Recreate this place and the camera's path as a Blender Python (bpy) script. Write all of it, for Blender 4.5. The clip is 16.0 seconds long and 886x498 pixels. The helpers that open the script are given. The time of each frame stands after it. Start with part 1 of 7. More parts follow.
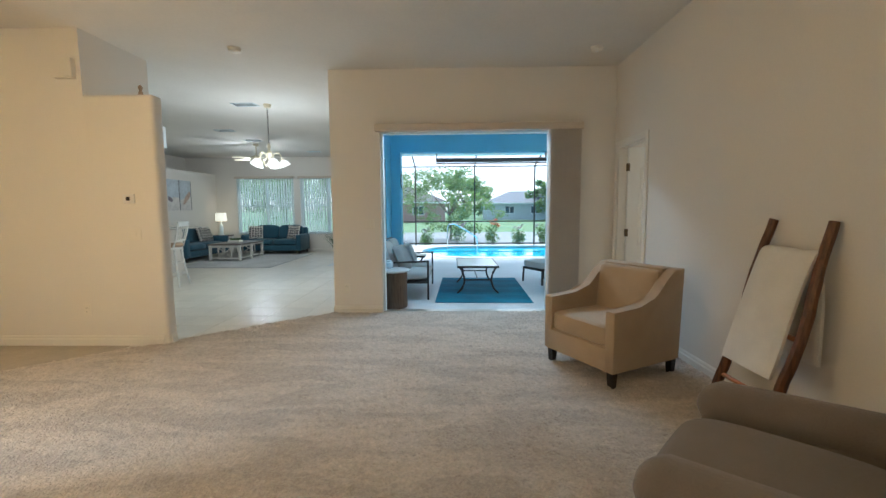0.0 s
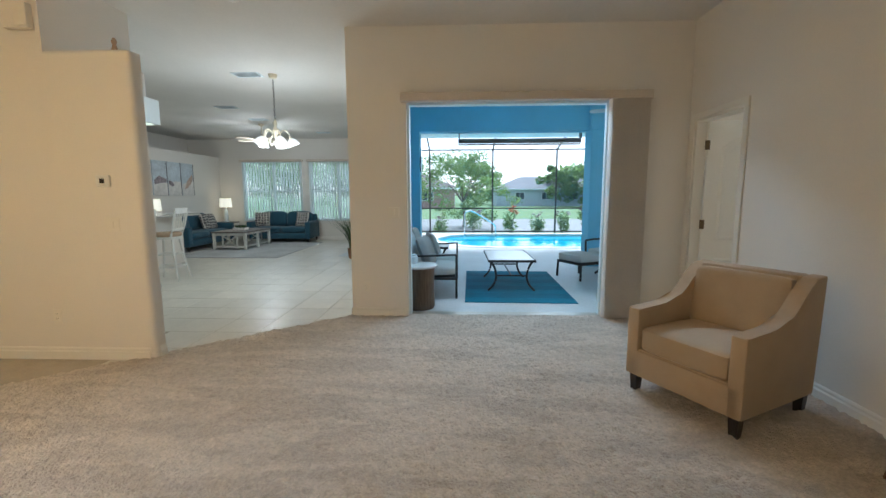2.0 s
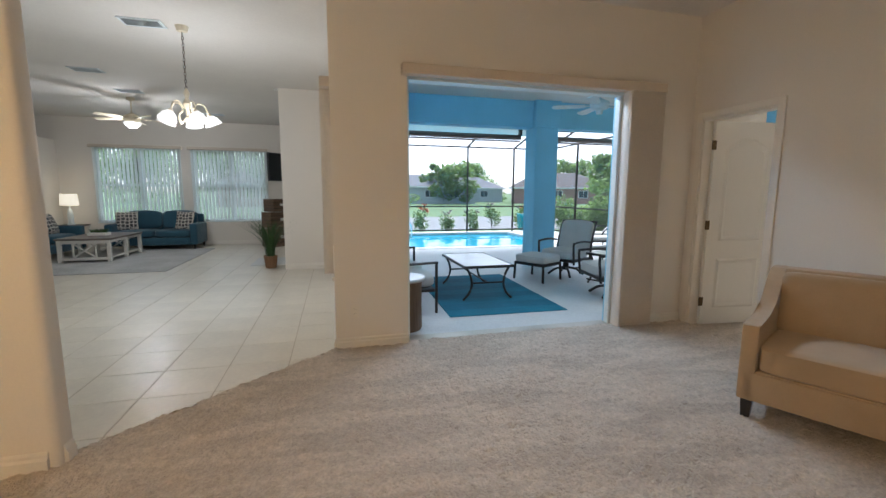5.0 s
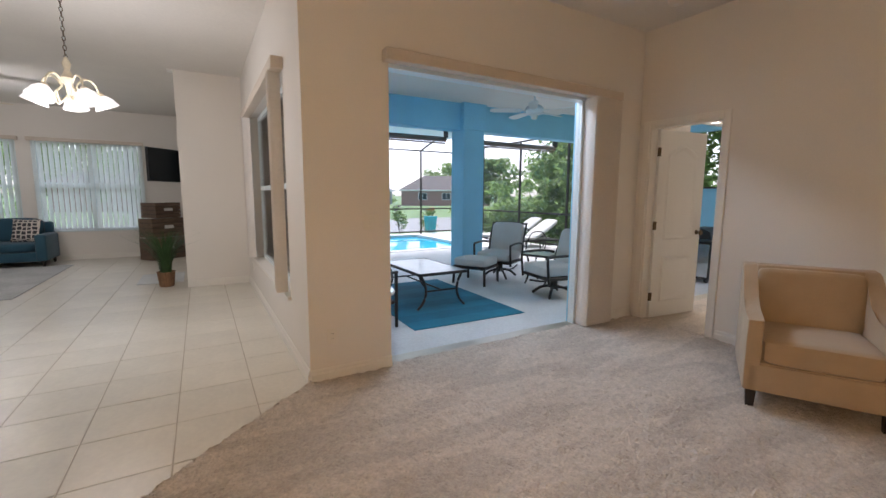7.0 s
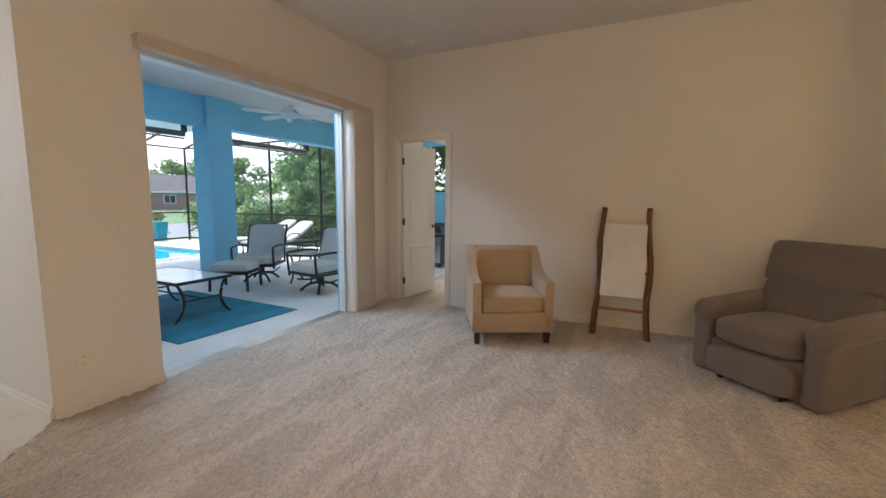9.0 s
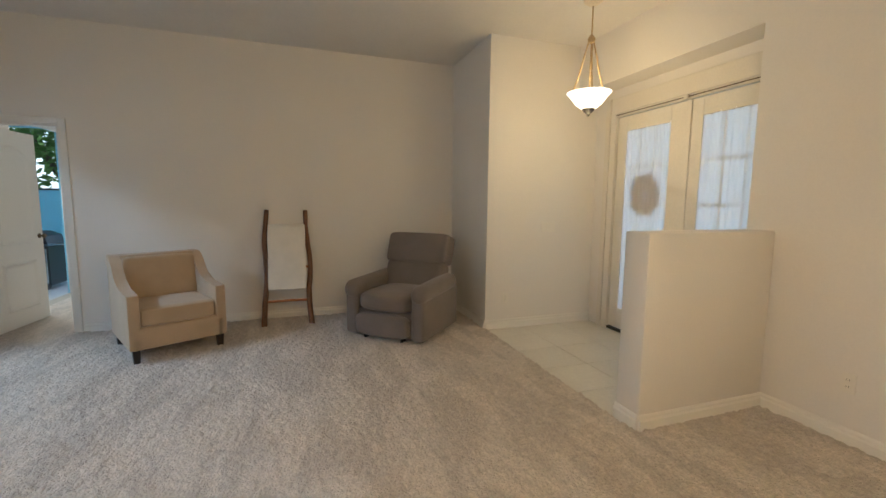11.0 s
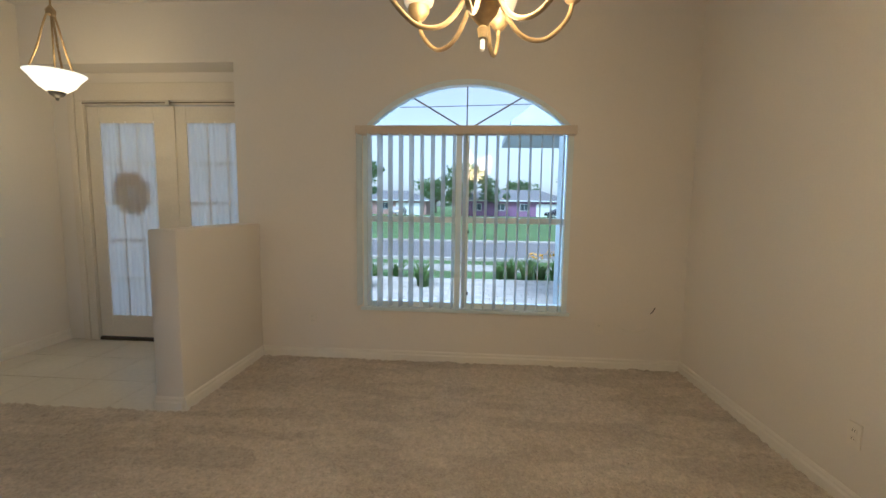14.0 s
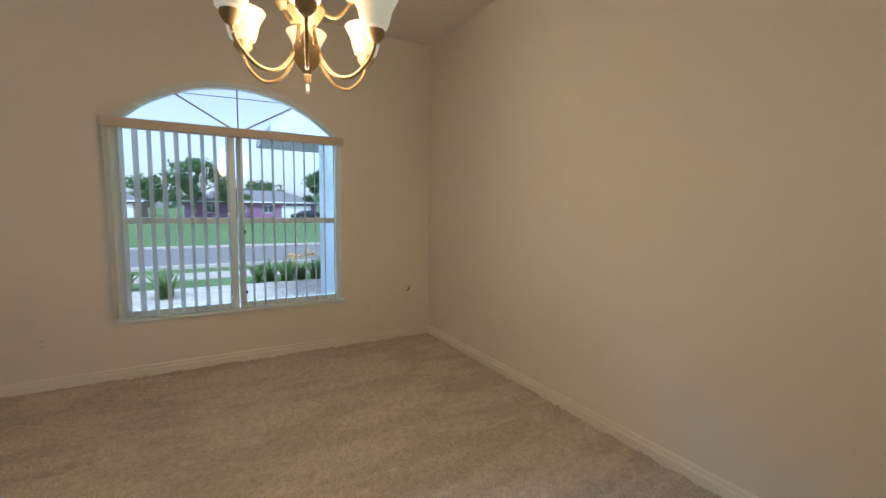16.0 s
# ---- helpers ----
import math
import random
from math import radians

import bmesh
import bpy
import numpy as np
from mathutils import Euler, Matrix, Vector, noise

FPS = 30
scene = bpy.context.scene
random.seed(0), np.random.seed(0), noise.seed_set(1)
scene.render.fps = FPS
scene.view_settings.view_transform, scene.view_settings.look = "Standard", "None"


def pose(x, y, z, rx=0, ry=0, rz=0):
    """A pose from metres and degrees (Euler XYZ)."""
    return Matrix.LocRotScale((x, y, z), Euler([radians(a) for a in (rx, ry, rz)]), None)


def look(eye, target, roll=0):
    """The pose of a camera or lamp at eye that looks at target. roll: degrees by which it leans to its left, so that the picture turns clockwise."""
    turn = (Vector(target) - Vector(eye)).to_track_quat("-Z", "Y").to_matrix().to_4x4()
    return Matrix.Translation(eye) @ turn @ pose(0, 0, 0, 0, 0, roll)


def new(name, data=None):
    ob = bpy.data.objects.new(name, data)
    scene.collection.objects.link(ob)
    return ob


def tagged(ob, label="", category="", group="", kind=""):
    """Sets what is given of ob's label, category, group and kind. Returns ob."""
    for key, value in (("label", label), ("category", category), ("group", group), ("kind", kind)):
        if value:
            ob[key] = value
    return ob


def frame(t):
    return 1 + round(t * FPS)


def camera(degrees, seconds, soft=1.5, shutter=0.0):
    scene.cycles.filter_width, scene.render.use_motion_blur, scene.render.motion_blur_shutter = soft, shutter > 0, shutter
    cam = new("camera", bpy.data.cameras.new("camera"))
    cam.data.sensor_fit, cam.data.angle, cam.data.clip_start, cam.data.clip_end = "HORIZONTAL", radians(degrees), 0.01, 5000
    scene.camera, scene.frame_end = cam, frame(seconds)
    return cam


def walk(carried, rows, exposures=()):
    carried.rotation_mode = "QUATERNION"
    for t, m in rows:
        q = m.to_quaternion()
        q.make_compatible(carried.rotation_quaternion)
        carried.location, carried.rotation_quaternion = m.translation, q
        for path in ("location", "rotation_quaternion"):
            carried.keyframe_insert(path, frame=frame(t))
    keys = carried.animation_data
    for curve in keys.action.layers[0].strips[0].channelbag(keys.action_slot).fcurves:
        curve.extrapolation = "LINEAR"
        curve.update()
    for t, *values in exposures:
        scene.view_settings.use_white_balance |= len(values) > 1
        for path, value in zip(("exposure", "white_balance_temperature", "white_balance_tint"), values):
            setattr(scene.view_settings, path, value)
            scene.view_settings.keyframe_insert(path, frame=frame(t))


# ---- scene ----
cam = camera(93.4, 16.0)
PATH = [
    (0, (0.119, 0.126, 1.323), (0.073, 2.117, 1.136), -0.4),
    (0.5, (0.108, 0.31, 1.327), (0.051, 2.3, 1.13), -0.4),
    (1, (0.049, 0.507, 1.32), (-0.016, 2.494, 1.104), -0.3),
    (1.5, (-0.082, 0.736, 1.334), (-0.154, 2.721, 1.097), -0.3),
    (2, (-0.223, 0.918, 1.327), (-0.301, 2.9, 1.074), -0.2),
    (2.5, (-0.403, 1.116, 1.341), (-0.472, 3.097, 1.077), -0.2),
    (3, (-0.616, 1.265, 1.323), (-0.633, 3.247, 1.055), -0.2),
    (3.5, (-0.859, 1.385, 1.337), (-0.77, 3.365, 1.069), -0.2),
    (4, (-1.042, 1.538, 1.317), (-0.807, 3.506, 1.051), 0.0),
    (6.5, (-1.88, 2.338, 1.365), (-1.022, 4.126, 1.106), 0.4),
    (7, (-2.011, 2.467, 1.339), (-1.016, 4.184, 1.087), 0.3),
    (7.5, (-2.11, 2.475, 1.332), (-0.939, 4.077, 1.086), 0.1),
    (8, (-2.215, 2.387, 1.313), (-0.834, 3.812, 1.072), 0.1),
    (10.5, (-2.861, 2.316, 1.336), (-0.891, 2.053, 1.116), 0.6),
    (11, (-2.953, 2.38, 1.355), (-1.072, 1.737, 1.134), 0.6),
    (11.5, (-3.027, 2.468, 1.371), (-1.308, 1.471, 1.15), 0.7),
    (12, (-3.099, 2.55, 1.353), (-1.602, 1.24, 1.142), 0.7),
    (12.5, (-3.119, 2.671, 1.364), (-1.902, 1.098, 1.152), 0.7),
    (13, (-3.022, 2.786, 1.392), (-2.151, 1.0, 1.168), 0.7),
    (13.5, (-2.976, 2.88, 1.372), (-2.463, 0.958, 1.156), 0.8),
    (14, (-2.951, 2.982, 1.369), (-2.808, 0.997, 1.163), 0.8),
    (14.5, (-2.9, 3.116, 1.355), (-3.122, 1.137, 1.167), 0.8),
    (15, (-2.805, 3.213, 1.363), (-3.361, 1.301, 1.183), 0.5),
    (15.5, (-2.686, 3.331, 1.347), (-3.502, 1.514, 1.171), 0.5),
    (16, (-2.607, 3.447, 1.356), (-3.592, 1.717, 1.172), 0.6),
]
walk(cam, [(t, look(eye, target, roll)) for t, eye, target, roll in PATH], [(0.0, 1.25, 5250, 3), (4.0, 1.06, 5450, 7), (7.5, 1.1, 6000, 19), (11.0, 1.23, 5050, 5), (12.0, 0.89, 4950, 5), (13.0, 0.61, 4880, 5), (16.0, 0.44, 4950, 6)])

# ---- light ----
world = bpy.data.worlds.new("sky")
scene.world = world
world.use_nodes = True
wn, wl = world.node_tree.nodes, world.node_tree.links
sky = wn.new("ShaderNodeTexSky")
sky.sky_type = "NISHITA"
sky.sun_disc = False
sky.sun_elevation, sky.sun_rotation = radians(58), radians(15)
sky.air_density, sky.dust_density, sky.ozone_density = 1.0, 1.8, 1.0
haze = wn.new("ShaderNodeHueSaturation")
haze.inputs["Saturation"].default_value, haze.inputs["Value"].default_value = 0.38, 1.2
wl.new(sky.outputs[0], haze.inputs["Color"])
wl.new(haze.outputs[0], wn["Background"].inputs[0])
wn["Background"].inputs[1].default_value = 0.13

sun = new("sun", bpy.data.lights.new("sun", "SUN"))
sun.data.energy, sun.data.angle, sun.data.color = 3.0, radians(20), (1.0, 0.96, 0.90)
sun.matrix_world = look((5.2, 19.4, 32), (0, 0, 0))


def lamp(name, x, y, z, watts, color, radius):
    ob = new(name, bpy.data.lights.new(name, "POINT"))
    ob.data.energy, ob.data.color, ob.data.shadow_soft_size = watts, color, radius
    ob.location = (x, y, z)
    return ob


def window_lamp(name, eye, target, w, h, watts, color, spread=180):
    ob = new(name, bpy.data.lights.new(name, "AREA"))
    ob.data.shape, ob.data.size, ob.data.size_y = "RECTANGLE", w, h
    ob.data.energy, ob.data.color, ob.data.spread = watts, color, radians(spread)
    ob.matrix_world = look(eye, target)
    return ob


WARM = (1.0, 0.63, 0.27)
lamp("chandelier_light", -2.97, 1.76, 1.95, 38, WARM, 0.22)
lamp("pendant_light", 0.10, 0.05, 2.42, 2.3, (1.0, 0.62, 0.22), 0.10)
lamp("pendant_downlight", 0.10, 0.05, 1.90, 5.0, (1.0, 0.66, 0.28), 0.10)
lamp("nook_light", -2.87, 7.0, 1.98, 26, (1.0, 0.95, 0.87), 0.40)
lamp("fan_light", -4.95, 11.0, 2.42, 20, (1.0, 0.95, 0.87), 0.12)
lamp("table_lamp_light", -7.2, 13.2, 1.16, 0.35, WARM, 0.08)
# added area lamps, hidden above the sliding door and arched window, for sky light
window_lamp("sliding_door_sky_fill", (0.28, 6.6, 2.92), (0.28, 3.4, 0.9), 2.0, 0.26, 22, (0.80, 0.91, 1.0), 140)
# added warm fill in the bath's outer doorway, to brighten the open door
window_lamp("bath_leaf_fill", (3.74, 5.5, 2.22), (3.0, 4.4, 0.9), 1.2, 0.1, 14, (1.0, 0.88, 0.70))
window_lamp("arched_window_sky_fill", (-2.88, -1.3, 2.8), (-2.88, 1.6, 0.6), 1.7, 0.25, 120, (0.62, 0.83, 1.0))


# ---- materials ----
def mat(name, color, rough=0.6, vary=0.06, scale=3.0, fine=60.0, bump=0.0, metal=0.0, bump_scale=None, spread=False, **more):
    """A painted, woven or mineral surface: base colour with cloudy and fine variation, roughness variation and relief."""
    m = bpy.data.materials.new(name)
    m.use_nodes = True
    n, l = m.node_tree.nodes, m.node_tree.links
    b = n["Principled BSDF"]
    tc = n.new("ShaderNodeTexCoord")
    big, small = n.new("ShaderNodeTexNoise"), n.new("ShaderNodeTexNoise")
    big.inputs["Scale"].default_value, big.inputs["Detail"].default_value = scale, 4
    small.inputs["Scale"].default_value, small.inputs["Detail"].default_value = fine, 3
    for t in (big, small):
        l.new(tc.outputs["Object"], t.inputs["Vector"])
    mix = n.new("ShaderNodeMath")
    mix.operation = "ADD"
    l.new(big.outputs[0], mix.inputs[0])
    l.new(small.outputs[0], mix.inputs[1])
    rng = n.new("ShaderNodeMapRange")
    rng.inputs["From Min"].default_value, rng.inputs["From Max"].default_value = 0.6, 1.4
    rng.inputs["To Min"].default_value, rng.inputs["To Max"].default_value = 1 - 2 * vary, 1 + 2 * vary
    l.new(mix.outputs[0], rng.inputs["Value"])
    sc = n.new("ShaderNodeVectorMath")
    sc.operation = "SCALE"
    sc.inputs[0].default_value = color[:3]
    src = rng.outputs[0]
    if spread:
        info = n.new("ShaderNodeObjectInfo")
        r2 = n.new("ShaderNodeMapRange")
        r2.inputs["To Min"].default_value, r2.inputs["To Max"].default_value = 1 - spread, 1 + spread
        l.new(info.outputs["Random"], r2.inputs["Value"])
        mu = n.new("ShaderNodeMath")
        mu.operation = "MULTIPLY"
        l.new(src, mu.inputs[0])
        l.new(r2.outputs[0], mu.inputs[1])
        src = mu.outputs[0]
    l.new(src, sc.inputs["Scale"])
    l.new(sc.outputs[0], b.inputs["Base Color"])
    b.inputs["Roughness"].default_value, b.inputs["Metallic"].default_value = rough, metal
    if bump:
        bp = n.new("ShaderNodeBump")
        bp.inputs["Strength"].default_value, bp.inputs["Distance"].default_value = min(1, bump), 0.004
        tex = small
        if bump_scale:
            tex = n.new("ShaderNodeTexNoise")
            tex.inputs["Scale"].default_value, tex.inputs["Detail"].default_value = bump_scale, 4
            l.new(tc.outputs["Object"], tex.inputs["Vector"])
        l.new(tex.outputs[0], bp.inputs["Height"])
        l.new(bp.outputs[0], b.inputs["Normal"])
    for key, value in more.items():
        b.inputs[key.replace("_", " ")].default_value = value
    return m


def wood(name, dark, light, rough=0.5, scale=6.0, stretch=(1, 1, 0.08)):
    m = bpy.data.materials.new(name)
    m.use_nodes = True
    n, l = m.node_tree.nodes, m.node_tree.links
    b = n["Principled BSDF"]
    tc, mp, tx, rp, bp = (n.new("ShaderNode" + k) for k in ("TexCoord", "Mapping", "TexNoise", "ValToRGB", "Bump"))
    mp.inputs["Scale"].default_value = stretch
    tx.inputs["Scale"].default_value, tx.inputs["Detail"].default_value, tx.inputs["Distortion"].default_value = scale * 8, 6, 0.6
    rp.color_ramp.elements[0].position, rp.color_ramp.elements[0].color = 0.3, (*dark, 1)
    rp.color_ramp.elements[1].position, rp.color_ramp.elements[1].color = 0.7, (*light, 1)
    bp.inputs["Strength"].default_value, bp.inputs["Distance"].default_value = 0.3, 0.003
    l.new(tc.outputs["Object"], mp.inputs[0])
    l.new(mp.outputs[0], tx.inputs["Vector"])
    l.new(tx.outputs[0], rp.inputs[0])
    l.new(rp.outputs[0], b.inputs["Base Color"])
    l.new(tx.outputs[0], bp.inputs["Height"])
    l.new(bp.outputs[0], b.inputs["Normal"])
    b.inputs["Roughness"].default_value = rough
    return m


def glow(name, color, strength, base=(0.9, 0.88, 0.82)):
    m = mat(name, base, 0.35, 0.02)
    b = m.node_tree.nodes["Principled BSDF"]
    b.inputs["Emission Color"].default_value, b.inputs["Emission Strength"].default_value = (*color, 1), strength
    return m


def glass(name, color=(1, 1, 1), rough=0.0):
    m = bpy.data.materials.new(name)
    m.use_nodes = True
    n, l = m.node_tree.nodes, m.node_tree.links
    n.remove(n["Principled BSDF"])
    tr, gl, fr, mx = (n.new("ShaderNode" + k) for k in ("BsdfTransparent", "BsdfGlossy", "Fresnel", "MixShader"))
    tr.inputs[0].default_value = (*color, 1)
    gl.inputs["Roughness"].default_value = rough
    fr.inputs[0].default_value = 1.45
    l.new(fr.outputs[0], mx.inputs[0])
    l.new(tr.outputs[0], mx.inputs[1])
    l.new(gl.outputs[0], mx.inputs[2])
    l.new(mx.outputs[0], n["Material Output"].inputs[0])
    return m


M_WALL = mat("wall_paint", (0.77, 0.73, 0.67), 0.62, 0.015, 1.2, 90, 0.12, bump_scale=160)
M_CEIL = mat("ceiling_paint", (0.74, 0.71, 0.66), 0.85, 0.02, 2, 40, 0.5, bump_scale=55)
M_TRIM = mat("trim_paint", (0.80, 0.765, 0.70), 0.4, 0.015, 2, 60)
M_WHITE = mat("white_paint", (0.80, 0.79, 0.76), 0.4, 0.015, 2, 60)
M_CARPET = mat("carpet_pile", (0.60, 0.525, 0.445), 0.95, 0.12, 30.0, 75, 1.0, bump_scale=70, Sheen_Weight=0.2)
for _nd in M_CARPET.node_tree.nodes:
    if _nd.type == "BUMP":
        _nd.inputs["Distance"].default_value = 0.022
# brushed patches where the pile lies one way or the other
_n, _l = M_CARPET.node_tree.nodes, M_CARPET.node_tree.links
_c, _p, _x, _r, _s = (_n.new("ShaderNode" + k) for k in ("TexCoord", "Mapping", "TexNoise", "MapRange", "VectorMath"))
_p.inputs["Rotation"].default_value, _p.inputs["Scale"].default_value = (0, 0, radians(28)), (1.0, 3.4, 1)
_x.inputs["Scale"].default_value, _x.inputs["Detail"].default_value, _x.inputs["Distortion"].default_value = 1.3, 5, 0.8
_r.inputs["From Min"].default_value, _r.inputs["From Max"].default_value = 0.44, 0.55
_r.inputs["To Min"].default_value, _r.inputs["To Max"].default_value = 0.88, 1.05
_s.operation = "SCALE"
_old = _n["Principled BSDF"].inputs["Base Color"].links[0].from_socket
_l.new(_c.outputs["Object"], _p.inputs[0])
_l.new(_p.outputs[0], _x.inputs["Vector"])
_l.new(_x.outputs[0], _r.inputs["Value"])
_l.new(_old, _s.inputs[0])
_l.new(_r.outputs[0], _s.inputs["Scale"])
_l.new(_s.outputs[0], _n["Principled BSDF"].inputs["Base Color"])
M_TILE = mat("floor_tile_glaze", (0.68, 0.645, 0.56), 0.33, 0.04, 2.5, 30, 0.05, spread=0.04)
M_GROUT = mat("grout", (0.47, 0.42, 0.34), 0.9, 0.08, 5, 90)
M_BLUE = mat("blue_stucco", (0.27, 0.57, 0.75), 0.75, 0.04, 2, 60, 0.6, bump_scale=90)
M_DECK = mat("lanai_concrete", (0.58, 0.575, 0.56), 0.5, 0.07, 1.5, 40, 0.25, bump_scale=120)
M_GLASS = glass("window_glass")


def translucent(m, color, share):
    """Lets light through a thin sheet: leaves, sheers, blinds."""
    n, l = m.node_tree.nodes, m.node_tree.links
    t, x = n.new("ShaderNodeBsdfTranslucent"), n.new("ShaderNodeMixShader")
    t.inputs[0].default_value, x.inputs[0].default_value = (*color, 1), share
    l.new(n["Principled BSDF"].outputs[0], x.inputs[1])
    l.new(t.outputs[0], x.inputs[2])
    l.new(x.outputs[0], n["Material Output"].inputs[0])
M_BRONZE = mat("bronze_aluminium", (0.05, 0.045, 0.04), 0.45, 0.05, metal=0.4)
M_NICKEL = mat("brushed_nickel", (0.55, 0.5, 0.42), 0.35, 0.05, metal=1.0)
M_BLACK = mat("black_metal", (0.02, 0.02, 0.022), 0.4, 0.1)
M_GRASS = mat("lawn", (0.09, 0.165, 0.055), 0.9, 0.25, 0.6, 12, 0.8)
M_CONC = mat("pale_concrete", (0.40, 0.39, 0.37), 0.8, 0.08, 1.0, 30, 0.3)
M_ASPH = mat("asphalt", (0.17, 0.172, 0.18), 0.85, 0.08, 1.0, 60, 0.4)


# ---- shapes ----
def bm_box(bm, x0, x1, y0, y1, z0, z1, m=None):
    v = [Vector((x, y, z)) for z in (z0, z1) for y in (y0, y1) for x in (x0, x1)]
    if m is not None:
        v = [m @ p for p in v]
    v = [bm.verts.new(p) for p in v]
    for f in ((0, 2, 3, 1), (4, 5, 7, 6), (0, 1, 5, 4), (1, 3, 7, 5), (3, 2, 6, 7), (2, 0, 4, 6)):
        bm.faces.new([v[i] for i in f])
    return bm


def box(x0, x1, y0, y1, z0, z1, bevel=0.0, seg=2, m=None):
    bm = bmesh.new()
    bm_box(bm, x0, x1, y0, y1, z0, z1, m)
    if bevel:
        bmesh.ops.bevel(bm, geom=bm.edges[:], offset=bevel, segments=seg, affect="EDGES", profile=0.5)
    return bm


def bm_lathe(bm, profile, n=20, m=None):
    """profile: (radius, z) from bottom to top, turned round z."""
    m = m or Matrix()
    rings = []
    for r, z in profile:
        rings.append([bm.verts.new(m @ Vector((max(r, 0.0004) * math.cos(a), max(r, 0.0004) * math.sin(a), z)))
                      for a in (2 * math.pi * i / n for i in range(n))])
    for a, b in zip(rings, rings[1:]):
        for i in range(n):
            bm.faces.new((a[i], a[(i + 1) % n], b[(i + 1) % n], b[i]))
    bm.faces.new(rings[0][::-1])
    bm.faces.new(rings[-1])
    return bm


def lathe(profile, n=20, m=None):
    return bm_lathe(bmesh.new(), profile, n, m)


def bm_tube(bm, pts, r, n=8, r_end=None):
    pts = [Vector(p) for p in pts]
    rings = []
    up = Vector((0, 0, 1))
    for i, p in enumerate(pts):
        d = (pts[min(i + 1, len(pts) - 1)] - pts[max(i - 1, 0)]).normalized()
        ref = up if abs(d.z) < 0.95 else Vector((1, 0, 0))
        s = d.cross(ref).normalized()
        t = s.cross(d).normalized()
        q = r if r_end is None else r + (r_end - r) * i / (len(pts) - 1)
        rings.append([bm.verts.new(p + q * (math.cos(a) * s + math.sin(a) * t)) for a in (2 * math.pi * k / n for k in range(n))])
    for a, b in zip(rings, rings[1:]):
        for i in range(n):
            bm.faces.new((a[i], b[i], b[(i + 1) % n], a[(i + 1) % n]))
    bm.faces.new(rings[0])
    bm.faces.new(rings[-1][::-1])
    return bm


def tube(pts, r, n=8, r_end=None):
    return bm_tube(bmesh.new(), pts, r, n, r_end)


def bar(p, q, w, h, bevel=0.0):
    """A rectangular bar from p to q; w across, h the other way."""
    p, q = Vector(p), Vector(q)
    m = Matrix.Translation(p) @ (q - p).to_track_quat("Z", "Y").to_matrix().to_4x4()
    return box(-w / 2, w / 2, -h / 2, h / 2, 0, (q - p).length, bevel, 1, m)


def prism(poly, lo, hi, axis="y"):
    """A flat outline pushed from lo to hi along an axis; outline in the other two."""
    bm = bmesh.new()

    def at(a, b, c):
        return (c, a, b) if axis == "x" else (a, c, b) if axis == "y" else (a, b, c)
    A = [bm.verts.new(at(a, b, lo)) for a, b in poly]
    B = [bm.verts.new(at(a, b, hi)) for a, b in poly]
    bm.faces.new(A)
    bm.faces.new(B[::-1])
    k = len(poly)
    for i in range(k):
        bm.faces.new((A[i], B[i], B[(i + 1) % k], A[(i + 1) % k]))
    return bm


def arc(p0, p1, p2, n=8):
    """Points of a quadratic curve."""
    p0, p1, p2 = Vector(p0), Vector(p1), Vector(p2)
    return [(1 - t) ** 2 * p0 + 2 * t * (1 - t) * p1 + t * t * p2 for t in (i / n for i in range(n + 1))]


def smooth_points(pts, n=6):
    """A smooth run through points."""
    pts = [Vector(p) for p in pts]
    out = []
    for i in range(len(pts) - 1):
        a, b, c, d = pts[max(i - 1, 0)], pts[i], pts[i + 1], pts[min(i + 2, len(pts) - 1)]
        for k in range(n):
            t = k / n
            out.append(0.5 * (2 * b + (c - a) * t + (2 * a - 5 * b + 4 * c - d) * t * t + (3 * b - a - 3 * c + d) * t ** 3))
    return out + [pts[-1]]


def cushion(w, d, h, puff=0.35, n=10, m=None, e=5.0):
    """A soft rounded block, centred in x and y, from z 0 to h, with crowned faces."""
    bm = bmesh.new()
    bmesh.ops.create_cube(bm, size=1.0)
    bmesh.ops.subdivide_edges(bm, edges=bm.edges[:], cuts=n, use_grid_fill=True)
    for v in bm.verts:
        x, y, z = v.co * 2
        k = max(abs(x), abs(y), abs(z)) / max((abs(x) ** e + abs(y) ** e + abs(z) ** e) ** (1 / e), 1e-6)
        x, y, z = x * k, y * k, z * k
        crown = 1 - puff * (0.55 * (x * x + y * y) / 2)
        v.co = Vector((x * w / 2, y * d / 2, (z * crown * 0.5 + 0.5) * h))
        if m is not None:
            v.co = m @ v.co
    return bm


def link(name, bm, material, smooth=False):
    bmesh.ops.recalc_face_normals(bm, faces=bm.faces[:])
    me = bpy.data.meshes.new(name)
    bm.to_mesh(me)
    bm.free()
    me.materials.append(material)
    if smooth:
        me.shade_smooth()
        me.set_sharp_from_angle(angle=radians(38))
    return new(name, me)


def part(name, bm, material, parent=None, label="", smooth=False):
    ob = link(name, bm, material, smooth)
    ob.parent = parent
    return tagged(ob, label) if label else ob


def setting(name, bm, material, label, category, smooth=False):
    return tagged(link(name, bm, material, smooth), label, category, kind="structure")


def thing(name, label, category, group="", m=None):
    ob = new(name)
    ob.empty_display_size = 0.1
    if m is not None:
        ob.matrix_world = m
    return tagged(ob, label, category, group)


